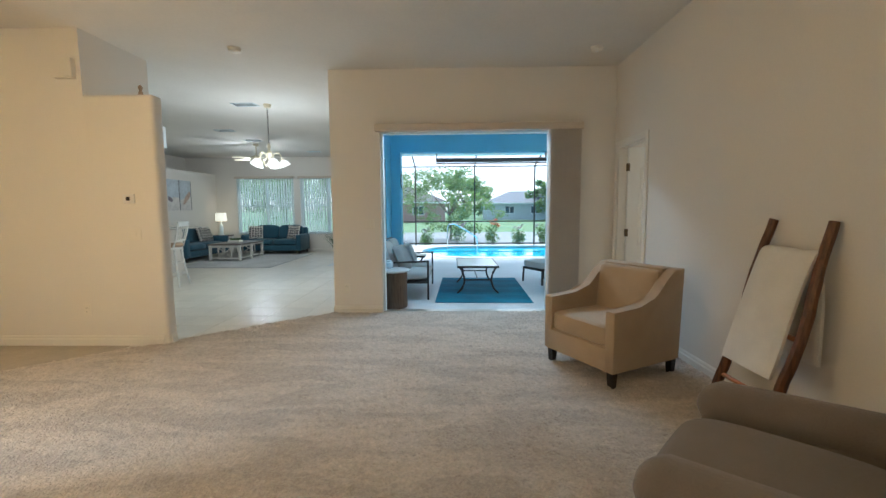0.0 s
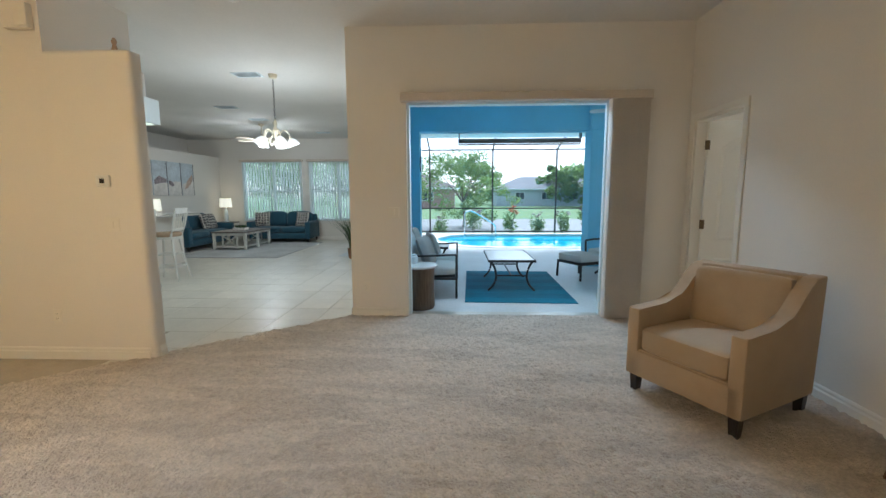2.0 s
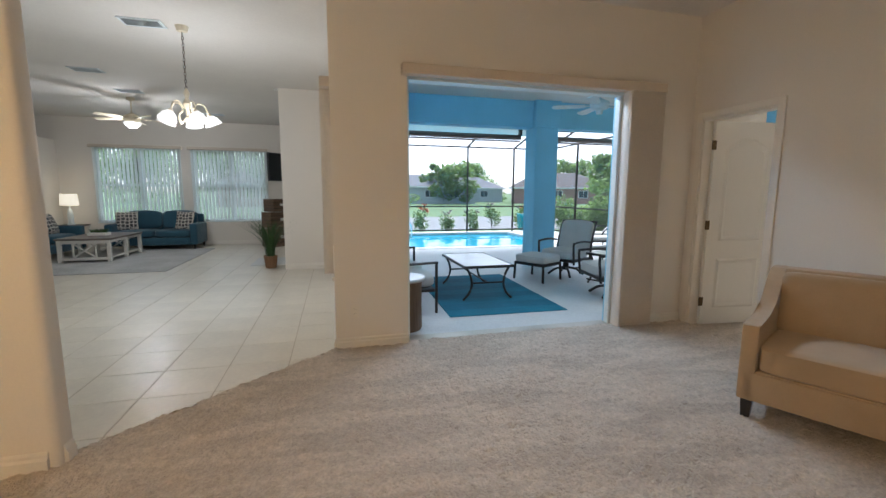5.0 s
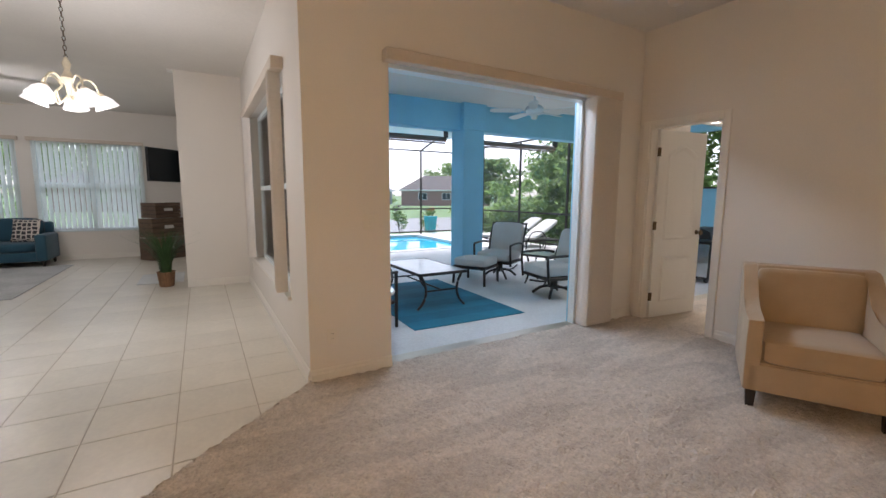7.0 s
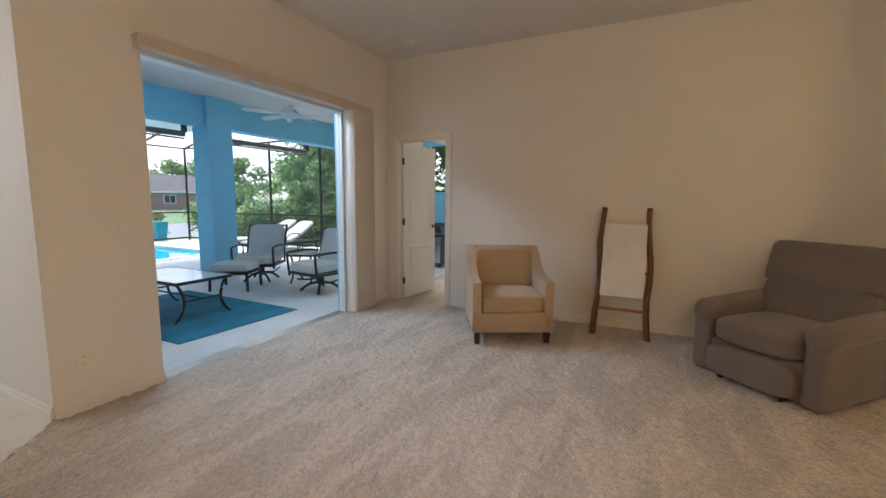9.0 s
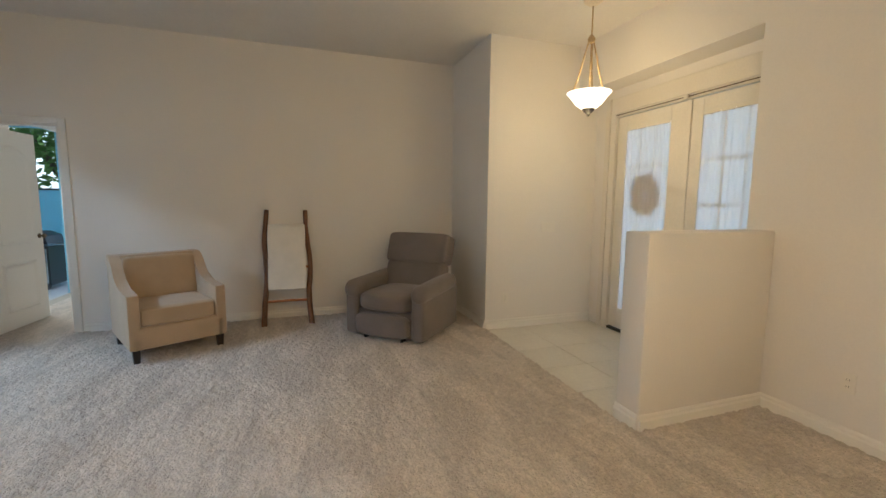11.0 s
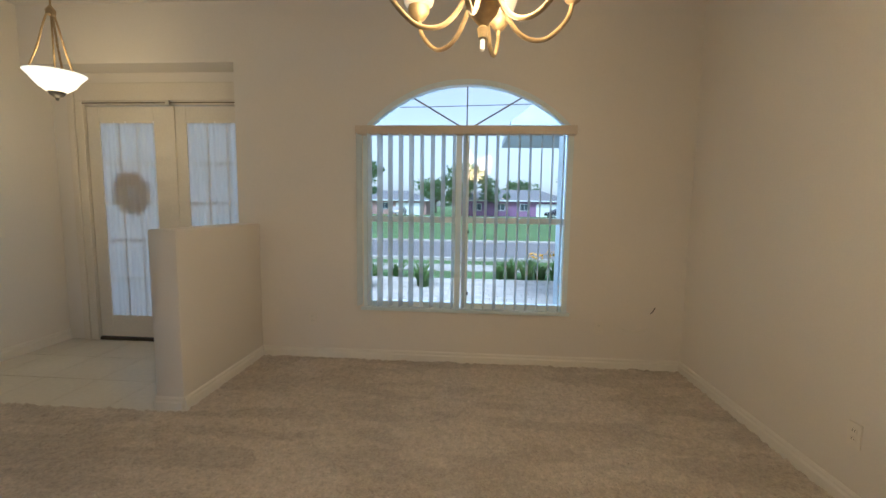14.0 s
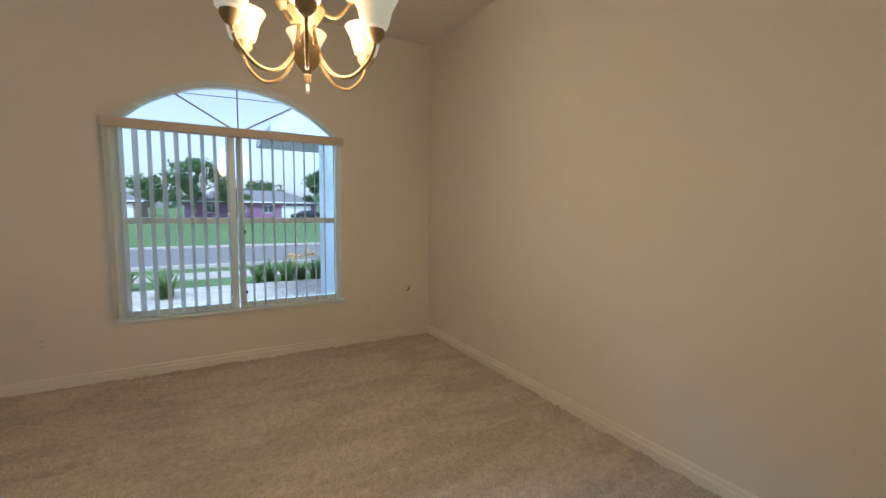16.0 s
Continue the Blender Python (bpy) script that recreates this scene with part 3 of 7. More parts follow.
def vane(x, y, z0, z1, turn, material, parent, width=0.088):
    """One curved blind slat hanging at x, y."""
    bm = bmesh.new()
    m = pose(x, y, 0, 0, 0, turn)
    rows = []
    for z in (z0, z1):
        rows.append([bm.verts.new(m @ Vector((width * (k / 4 - 0.5), 0.007 * math.sin(math.pi * k / 4), z))) for k in range(5)])
        rows.append([bm.verts.new(m @ Vector((width * (k / 4 - 0.5), 0.007 * math.sin(math.pi * k / 4) + 0.0014, z))) for k in range(5)])
    a, b, c, d = rows
    for k in range(4):
        bm.faces.new((a[k], a[k + 1], c[k + 1], c[k]))
        bm.faces.new((b[k], d[k], d[k + 1], b[k + 1]))
        bm.faces.new((a[k], b[k], b[k + 1], a[k + 1]))
        bm.faces.new((c[k], c[k + 1], d[k + 1], d[k]))
    bm.faces.new((a[0], c[0], d[0], b[0]))
    bm.faces.new((a[4], b[4], d[4], c[4]))
    return part("vane", bm, material, parent, smooth=True)


slider_blind = thing("vertical_blind", "stacked taupe vertical blind beside the sliding door", "blind", "vertical blinds")
valance(slider_blind, "x", -0.83, 1.71, YB, -0.085, 2.285, 2.37)
for i in range(24):
    vane(1.305 + i * 0.016, YB - 0.055, 0.03, 2.29, 99 + 3 * math.sin(i * 1.7), M_VANE, slider_blind)

# sliding door frame and stacked panels
slider = new("window_1")
tagged(slider, "white aluminium sliding door frame pushed open", "sliding door", kind="structure")
part("head", box(-0.78, 1.34, YB + 0.06, YB + 0.17, 2.275, 2.31), M_VINYL, slider)
part("jamb", box(-0.78, -0.755, YB + 0.06, YB + 0.17, 0.008, 2.275), M_VINYL, slider)
for k in range(2):
    y = YB + 0.075 + 0.045 * k
    part("panel_stile", box(1.31 + 0.008 * k, 1.34, y, y + 0.035, 0.01, 2.275, 0.003, 1), M_VINYL, slider)

# tall nook window
nook = new("window_2")
tagged(nook, "white framed tall sash window in the nook", "window", kind="structure")
part("sill", box(-1.43, -1.225, 6.02, 8.58, 0.475, 0.505, 0.003, 1), M_TRIM, nook)
for y0, y1 in ((6.05, 6.10), (7.27, 7.33), (8.50, 8.55)):
    part("window_frame", box(-1.30, -1.25, y0, y1, 0.50, 2.33), M_VINYL, nook)
for z0, z1 in ((0.50, 0.55), (1.40, 1.45), (2.28, 2.33)):
    for y0, y1 in ((6.10, 7.27), (7.33, 8.50)):
        part("sash_rail", box(-1.30, -1.25, y0, y1, z0, z1), M_VINYL, nook)
for y0, y1 in ((6.10, 7.27), (7.33, 8.50)):
    for z0, z1 in ((0.55, 1.40), (1.45, 2.28)):
        part("pane", box(-1.278, -1.272, y0, y1, z0, z1), M_GLASS, nook)
nook_blind = thing("vertical_blind", "open taupe vertical blind on the nook window", "blind", "vertical blinds")
valance(nook_blind, "y", 5.98, 8.66, -1.40, -0.09, 2.30, 2.39)
for i in range(15):
    vane(-1.452, 8.58 - i * 0.0145, 0.53, 2.31, 6 + 4 * math.sin(i * 2.1), M_VANE, nook_blind)
for i in range(9):
    vane(-1.452, 6.10 + i * 0.0145, 0.53, 2.31, 6 + 4 * math.sin(i * 1.3), M_VANE, nook_blind)


# ---- arched front window ----
front = new("window_3")
tagged(front, "white arched front window with twin sashes", "window", kind="structure")
WY = YF - 0.065
part("sill", box(WX0 - 0.02, WX1 + 0.02, YF - 0.10, YF + 0.025, WZ0 - 0.022, WZ0 + 0.005, 0.002, 1), M_VINYL, front)
for x0, x1, y1 in ((WX0, WX0 + 0.045, YF - 0.003), (-2.905, -2.855, WY + 0.03), (-2.845, -2.795, WY + 0.03), (WX1 - 0.045, WX1, YF - 0.003)):
    part("window_frame", box(x0, x1, WY - 0.03, y1, WZ0, WSP), M_VINYL, front)
for x0, x1 in ((WX0 + 0.045, -2.905), (-2.795, WX1 - 0.045)):
    for z0, z1 in ((WZ0, WZ0 + 0.05), (1.225, 1.275), (WSP - 0.04, WSP)):
        part("sash_rail", box(x0, x1, WY - 0.03, WY + 0.03, z0, z1), M_VINYL, front)
    for z0, z1 in ((WZ0 + 0.05, 1.225), (1.275, WSP - 0.04)):
        part("pane", box(x0, x1, WY - 0.004, WY + 0.004, z0, z1), M_GLASS, front)
    for zz in (0.62, 1.15):
        part("latch", box(-2.915 if x0 < -3 else -2.79, -2.90 if x0 < -3 else -2.775, WY + 0.03, WY + 0.04, zz - 0.012, zz + 0.012), M_BLACK, front, "small black latch")
arch_in = arch_points(WX0 + 0.045, WX1 - 0.045, WSP, WTOP - 0.045)
bm = bmesh.new()
rings = []
for (xo, zo), (xi, zi) in zip(ap, arch_in):
    rings.append([bm.verts.new(p) for p in ((xo, WY - 0.03, zo), (xo, YF - 0.003, zo), (xi, YF - 0.003, zi), (xi, WY - 0.03, zi))])
for a, b in zip(rings, rings[1:]):
    for i in range(4):
        bm.faces.new((a[i], b[i], b[(i + 1) % 4], a[(i + 1) % 4]))
part("arch_frame", bm, M_VINYL, front)
part("arch_pane", prism(arch_in, WY - 0.003, WY + 0.003, "y"), M_GLASS, front)
cx = (WX0 + WX1) / 2
for a in (-62, 0, 62):
    end = min(((x, z) for x, z in arch_in), key=lambda p: abs(math.atan2(p[0] - cx, p[1] - WSP) - radians(a)))
    part("muntin", bar((cx, WY, WSP), (end[0], WY, end[1]), 0.011, 0.012), M_MUNTIN, front)
front_blind = thing("vertical_blind", "open white vertical blind under an arched window", "blind", "vertical blinds")
valance(front_blind, "x", WX0 - 0.005, WX1 + 0.045, YF, 0.085, 1.945, 2.015)
for i in range(20):
    x = WX1 + 0.02 - 0.088 * i
    if x > WX0:
        vane(x, YF + 0.05, 0.51, 1.955, 73 + 3 * math.sin(i * 2.3), M_VANE_WHITE, front_blind)


# ---- double front doors ----
M_DOOR = mat("cream_door_paint", (0.74, 0.69, 0.60), 0.45, 0.03, 3, 60)
DY = -0.80
frame_d = new("door_2")
tagged(frame_d, "cream frame of the double front doors", "door frame", kind="structure")
for x0, x1 in ((0.72, 0.76), (-1.02, -0.98)):
    part("jamb", box(x0, x1, DY - 0.12, DY, 0, 2.30), M_DOOR, frame_d)
part("head", box(-0.98, 0.72, DY - 0.12, DY, 2.26, 2.30), M_DOOR, frame_d)
part("casing", box(0.72, 0.80, DY + 0.002, DY + 0.02, 0, 2.30, 0.004, 1), M_DOOR, frame_d)
part("casing", box(0.803, 0.865, DY + 0.002, DY + 0.032, 0, 2.46, 0.006, 2), M_DOOR, frame_d)
part("casing", box(-0.90, 0.80, DY + 0.002, DY + 0.016, 2.30, 2.46, 0.004, 1), M_DOOR, frame_d)
part("sill", box(-0.98, 0.72, DY - 0.12, DY + 0.01, 0, 0.03, 0.004, 1), M_BRONZE, frame_d, "dark bronze threshold")


def front_door(x0, x1, label, inner=0.125):
    top = thing("front_door", label, "front door", "double front doors")
    s = 0.125
    part("stile", box(x0, x0 + inner, DY - 0.055, DY - 0.01, 0.035, 2.25, 0.003, 1), M_DOOR, top)
    part("stile", box(x1 - s, x1, DY - 0.055, DY - 0.01, 0.035, 2.25, 0.003, 1), M_DOOR, top)
    part("bottom_rail", box(x0 + inner, x1 - s, DY - 0.055, DY - 0.01, 0.035, 0.25, 0.003, 1), M_DOOR, top)
    part("top_rail", box(x0 + inner, x1 - s, DY - 0.055, DY - 0.01, 2.10, 2.25, 0.003, 1), M_DOOR, top)
    part("glass_pane", box(x0 + inner, x1 - s, DY - 0.045, DY - 0.039, 0.25, 2.10), M_GLASS, top)
    for k in range(1, 3):
        x = x0 + inner + (x1 - x0 - s - inner) * k / 3
        part("muntin", box(x - 0.008, x + 0.008, DY - 0.05, DY - 0.034, 0.25, 2.10), M_DOOR, top)
    for k in range(1, 5):
        z = 0.25 + 1.85 * k / 5
        part("muntin", box(x0 + inner, x1 - s, DY - 0.049, DY - 0.035, z - 0.008, z + 0.008), M_DOOR, top)
    bm = bmesh.new()
    n = 70
    lo, hi = [], []
    for i in range(n + 1):
        x = x0 + inner - 0.01 + (x1 - x0 - s - inner + 0.02) * i / n
        y = DY - 0.018 + 0.006 * math.sin(i * 0.9) + 0.004 * math.sin(i * 0.37 + 1)
        lo.append(bm.verts.new((x, y, 0.24)))
        hi.append(bm.verts.new((x, y, 2.115)))
    for i in range(n):
        bm.faces.new((lo[i], lo[i + 1], hi[i + 1], hi[i]))
    part("sheer_curtain", bm, M_SHEER, top, "gathered white sheer curtain", True)
    return top


right_door = front_door(-0.135, 0.715, "cream glazed front door with sheer curtain and wreath", 0.185)
left_door = front_door(-0.975, -0.145, "cream glazed front door with gathered sheer curtain")
part("astragal", box(-0.165, -0.115, DY - 0.01, DY + 0.004, 0.035, 2.25, 0.003, 1), M_DOOR, right_door)
rod = thing("curtain_rod", "thin dark rod above the front doors", "curtain rod")
part("rod", tube([(0.715, DY + 0.028, 2.275), (-0.89, DY + 0.028, 2.275)], 0.0045, 8), M_HINGE, rod)
part("bracket", box(-0.15, -0.11, DY + 0.016, DY + 0.045, 2.255, 2.295, 0.004, 1), M_DOOR, rod)
# wreath hung outside, seen as a shade through the sheer
M_TWIG = mat("dried_twigs", (0.32, 0.16, 0.07), 0.9, 0.2, 10, 60)
wreath = thing("wreath", "round dried twig wreath on the glazed door", "wreath")
rng = random.Random(5)
bm = bmesh.new()
for i in range(460):
    a = rng.uniform(0, 2 * math.pi)
    rad = 0.172 * rng.uniform(0.05, 1.1) ** 0.6
    p = Vector((0.325 + rad * math.cos(a), DY - 0.065 + rng.uniform(-0.012, 0.0), 1.45 + 1.15 * rad * math.sin(a)))
    d = Vector((-math.sin(a) + rng.uniform(-.6, .6), rng.uniform(-0.15, 0.0), math.cos(a) + rng.uniform(-.6, .6))).normalized() * rng.uniform(0.05, 0.10)
    bm_tube(bm, [p - d / 2, p + d * 0.1 + Vector((0, 0, 0.006)), p + d / 2], 0.007, 4, 0.003)
part("twigs", bm, M_TWIG, wreath)


# ---- living room: furniture ----
def armchair(m):
    """A square armchair with sloping arms; front towards local -y, centred on the floor."""
    top = thing("armchair", "beige linen armchair with sloped arms and dark legs", "armchair", m=m)
    w, d = 0.74, 0.76
    part("base", box(-w / 2 + 0.075, w / 2 - 0.075, -d / 2 + 0.012, d / 2 - 0.06, 0.125, 0.31, 0.012, 2), M_BEIGE, top, smooth=True)
    part("front_rail", box(-w / 2 + 0.02, w / 2 - 0.02, -d / 2, -d / 2 + 0.05, 0.125, 0.30, 0.01, 2), M_BEIGE, top, smooth=True)
    outline = [(-d / 2, 0.125), (d / 2 - 0.02, 0.125), (d / 2 + 0.01, 0.85)]
    outline += [(p.x, p.y) for p in smooth_points([(d / 2 - 0.10, 0.845, 0), (d / 2 - 0.20, 0.77, 0), (d / 2 - 0.30, 0.67, 0), (d / 2 - 0.42, 0.605, 0), (-d / 2 + 0.10, 0.585, 0), (-d / 2, 0.58, 0)], 3)]
    for s in (-1, 1):
        lo, hi = sorted((s * (w / 2 - 0.085), s * w / 2))
        bm = prism(outline, lo, hi, "x")
        bmesh.ops.bevel(bm, geom=[e for e in bm.edges], offset=0.012, segments=2, affect="EDGES", profile=0.5)
        part("arm", bm, M_BEIGE, top, smooth=True)
    part("backrest", box(-w / 2 + 0.08, w / 2 - 0.08, d / 2 - 0.14, d / 2 - 0.005, 0.2, 0.85, 0.015, 2,
                         Matrix.Translation((0, 0.0, 0))), M_BEIGE, top, smooth=True)
    part("back_cushion", cushion(w - 0.165, 0.14, 0.41, 0.06, 12, Matrix.Translation((0, d / 2 - 0.185, 0.425)) @ Matrix.Rotation(radians(-7), 4, "X"), 16), M_BEIGE, top, smooth=True)
    part("seat_cushion", cushion(w - 0.168, d - 0.19, 0.165, 0.16, 10, Matrix.Translation((0, -0.09, 0.30)), 12), M_BEIGE, top, smooth=True)
    for sx in (-1, 1):
        for sy in (-1, 1):
            mm = Matrix.Translation((sx * (w / 2 - 0.05), sy * (d / 2 - 0.05), 0))
            bm = box(-0.03, 0.03, -0.03, 0.03, 0, 0.155, 0, 1, mm)
            for v in bm.verts:
                if v.co.z < 0.01:
                    v.co.x += (mm.translation.x - v.co.x) * 0.3
                    v.co.y += (mm.translation.y - v.co.y) * 0.3
            part("leg", bm, M_ESPRESSO, top, "dark tapered wooden leg")
    return top


armchair(pose(1.425, 3.555, 0.004, 0, 0, -62))


def recliner(m):
    top = thing("recliner", "grey-brown upholstered recliner with padded arms", "recliner", m=m)
    part("base", box(-0.30, 0.30, -0.36, 0.36, 0.035, 0.30, 0.03, 3), M_TAUPE, top, smooth=True)
    part("footrest", cushion(0.56, 0.11, 0.23, 0.12, 10, Matrix.Translation((0, -0.395, 0.05))), M_TAUPE, top, smooth=True)
    part("seat_cushion", cushion(0.57, 0.66, 0.20, 0.25, 12, Matrix.Translation((0, -0.10, 0.285))), M_TAUPE, top, smooth=True)
    tilt = Matrix.Translation((0, 0.22, 0.36)) @ Matrix.Rotation(radians(-17), 4, "X")
    part("lumbar_cushion", cushion(0.66, 0.22, 0.35, 0.08, 12, tilt @ Matrix.Translation((0, 0, 0.02)), 8), M_TAUPE, top, smooth=True)
    part("headrest_cushion", cushion(0.71, 0.21, 0.35, 0.06, 14, tilt @ Matrix.Translation((0, 0.0, 0.33)), 10), M_TAUPE, top, smooth=True)
    part("seam", tube([tilt @ Vector((x, -0.118 - 0.012 * (1 - (x / 0.3) ** 2), 0.345 - 0.006 * math.cos(x * 9))) for x in (-0.3, -0.2, -0.1, 0, 0.1, 0.2, 0.3)], 0.006, 6), M_TAUPE, top, "stitched fabric seam", True)
    part("back_shell", box(-0.29, 0.29, 0.04, 0.13, 0.0, 0.64, 0.04, 3, tilt), M_TAUPE, top, smooth=True)
    for s in (-1, 1):
        bm = box(min(s * 0.29, s * 0.42), max(s * 0.29, s * 0.42), -0.39, 0.40, 0.035, 0.50, 0.03, 3)
        part("side_panel", bm, M_TAUPE, top, smooth=True)
        bm = box(min(s * 0.275, s * 0.445), max(s * 0.275, s * 0.445), -0.415, 0.36, 0.435, 0.61, 0.08, 6)
        for v in bm.verts:
            v.co.z -= 0.05 * max(0.0, (-0.25 - v.co.y) / 0.155)
        part("arm_pad", bm, M_TAUPE, top, smooth=True)
    for x in (-0.20, 0.20):
        for y in (-0.36, 0.30):
            part("foot", lathe([(0.022, 0), (0.025, 0.01), (0.025, 0.045)], 12, Matrix.Translation((x, y, 0))), M_BLACK, top, "black plastic glide")
    return top


recliner(pose(1.27, 1.37, 0.004, 0, 0, -133) @ Matrix.Diagonal((1.05, 1.05, 0.985, 1)))


def blanket_ladder():
    top = thing("blanket_ladder", "rustic stained wood blanket ladder leaning on the wall", "ladder")
    rng = random.Random(3)
    poles = []
    for f, t in (((1.77, 2.775, 0.0), (2.09, 2.735, 1.25)), ((1.77, 2.285, 0.0), (2.09, 2.325, 1.25))):
        f, t = Vector(f), Vector(t)
        pts = []
        for i in range(8):
            k = i / 7
            pts.append(f.lerp(t, k) + (Vector((0, 0.016 * math.sin(k * 7 + f.y * 3) + rng.uniform(-0.006, 0.006), 0)) if 0 < i < 7 else Vector()))
        bm = bmesh.new()
        run = smooth_points(pts, 4)
        bm_tube(bm, run, 0.031, 9, 0.025)
        for v in bm.verts:
            v.co += Vector(noise.noise_vector(v.co * 9)) * 0.004
            v.co.z = max(v.co.z, 0.0)
        part("pole", bm, M_RAWWOOD, top, smooth=True)
        poles.append(run)
    for z in (0.27, 0.62, 1.06):
        k = z / 1.25
        p, q = (min(r, key=lambda v: abs(v.z - z)) for r in poles)
        part("rung", tube([p, p.lerp(q, 0.5) + Vector((0, 0, 0.004)), q], 0.014, 10), M_RUNG, top, "orange stained wooden rung", True)
    return top


blanket_ladder()


def towel_on_rung():
    """A white towel folded over the top rung of the ladder."""
    top = thing("towel", "thick white towel draped over the ladder rung", "towel")
    x_at = lambda z: 1.77 + 0.32 * z / 1.25
    path = [(x_at(0.40) - 0.055, 0.40), (x_at(0.6) - 0.05, 0.60), (x_at(0.85) - 0.042, 0.85), (x_at(1.04) - 0.035, 1.03), (x_at(1.06) - 0.012, 1.078),
            (x_at(1.06) + 0.016, 1.075), (2.062, 1.0), (2.074, 0.80), (2.078, 0.62), (2.076, 0.47)]
    run = smooth_points([(x, 0, z) for x, z in path], 5)
    bm = bmesh.new()
    n = 14
    rows = []
    for j, p in enumerate(run):
        d = (run[min(j + 1, len(run) - 1)] - run[max(j - 1, 0)]).normalized()
        nrm = Vector((d.z, 0, -d.x))
        row = []
        for side in (0, 1):
            for i in range(n + 1):
                y = 2.335 + 0.39 * i / n
                w = 0.009 * noise.noise((p.x * 4 + j * 0.05, y * 6, 2.0)) + 0.004 * noise.noise((j * 0.2, y * 14, 5.0))
                edge = 0.5 if i in (0, n) else 1.0
                row.append(bm.verts.new(p + Vector((0, y, 0)) + nrm * ((0.020 if side else -0.014) * edge + w)))
        rows.append(row)
    k = n + 1
    for a, b in zip(rows, rows[1:]):
        for i in range(n):
            bm.faces.new((a[i], a[i + 1], b[i + 1], b[i]))
            bm.faces.new((a[k + i], b[k + i], b[k + i + 1], a[k + i + 1]))
        bm.faces.new((a[0], b[0], b[k], a[k]))
        bm.faces.new((a[n], a[k + n], b[k + n], b[n]))
    for r in (rows[0], rows[-1]):
        for i in range(n):
            bm.faces.new((r[i], r[k + i], r[k + i + 1], r[i + 1]))
    part("cloth", bm, M_TOWEL, top, smooth=True)


towel_on_rung()

# ---- lamps ----
M_OPAL = glow("opal_glass_lit", (1.0, 0.80, 0.48), 0.32, (0.42, 0.33, 0.20))
M_ALAB = glow("alabaster_lit", (1.0, 0.84, 0.58), 0.8, (0.7, 0.62, 0.5))
M_ANTIQUE = mat("antique_gold_metal", (0.42, 0.31, 0.16), 0.45, 0.12, 12, 60, metal=0.55)
M_CREAMMETAL = mat("cream_enamel", (0.72, 0.64, 0.48), 0.45, 0.08, 12, 60)

pendant = thing("pendant_lamp", "bowl pendant lamp with gold rods over the entry", "pendant lamp")
PX, PY = 0.10, 0.05
P = Matrix.Translation((PX, PY, 0))
part("canopy", lathe([(0.0, 2.975), (0.03, 2.98), (0.075, 3.01), (0.08, H)], 24, P), M_CREAMMETAL, pendant, smooth=True)
part("stem", tube([(PX, PY, 2.98), (PX, PY, 2.72)], 0.006, 8), M_ANTIQUE, pendant)
part("hub", lathe([(0.0, 2.68), (0.028, 2.69), (0.032, 2.72), (0.012, 2.75), (0.0, 2.76)], 16, P), M_ANTIQUE, pendant, smooth=True)
for a in (30, 150, 270):
    c, s = math.cos(radians(a)), math.sin(radians(a))
    part("rod", tube(smooth_points([(PX + 0.02 * c, PY + 0.02 * s, 2.71), (PX + 0.055 * c, PY + 0.055 * s, 2.60), (PX + 0.095 * c, PY + 0.095 * s, 2.45), (PX + 0.158 * c, PY + 0.158 * s, 2.285)]), 0.007, 8), M_ANTIQUE, pendant)
part("centre_rod", tube([(PX, PY, 2.70), (PX, PY, 2.20)], 0.006, 8), M_ANTIQUE, pendant)
part("bowl", lathe([(0.03, 2.150), (0.06, 2.155), (0.11, 2.195), (0.148, 2.248), (0.174, 2.276), (0.182, 2.286), (0.170, 2.282), (0.135, 2.248), (0.09, 2.20), (0.03, 2.165)], 32, P), M_ALAB, pendant, "lit alabaster glass bowl", True)
part("finial", lathe([(0.0, 2.092), (0.01, 2.097), (0.012, 2.112), (0.040, 2.130), (0.056, 2.158), (0.0, 2.162)], 16, P), M_BRONZE, pendant, "dark bronze finial", True)


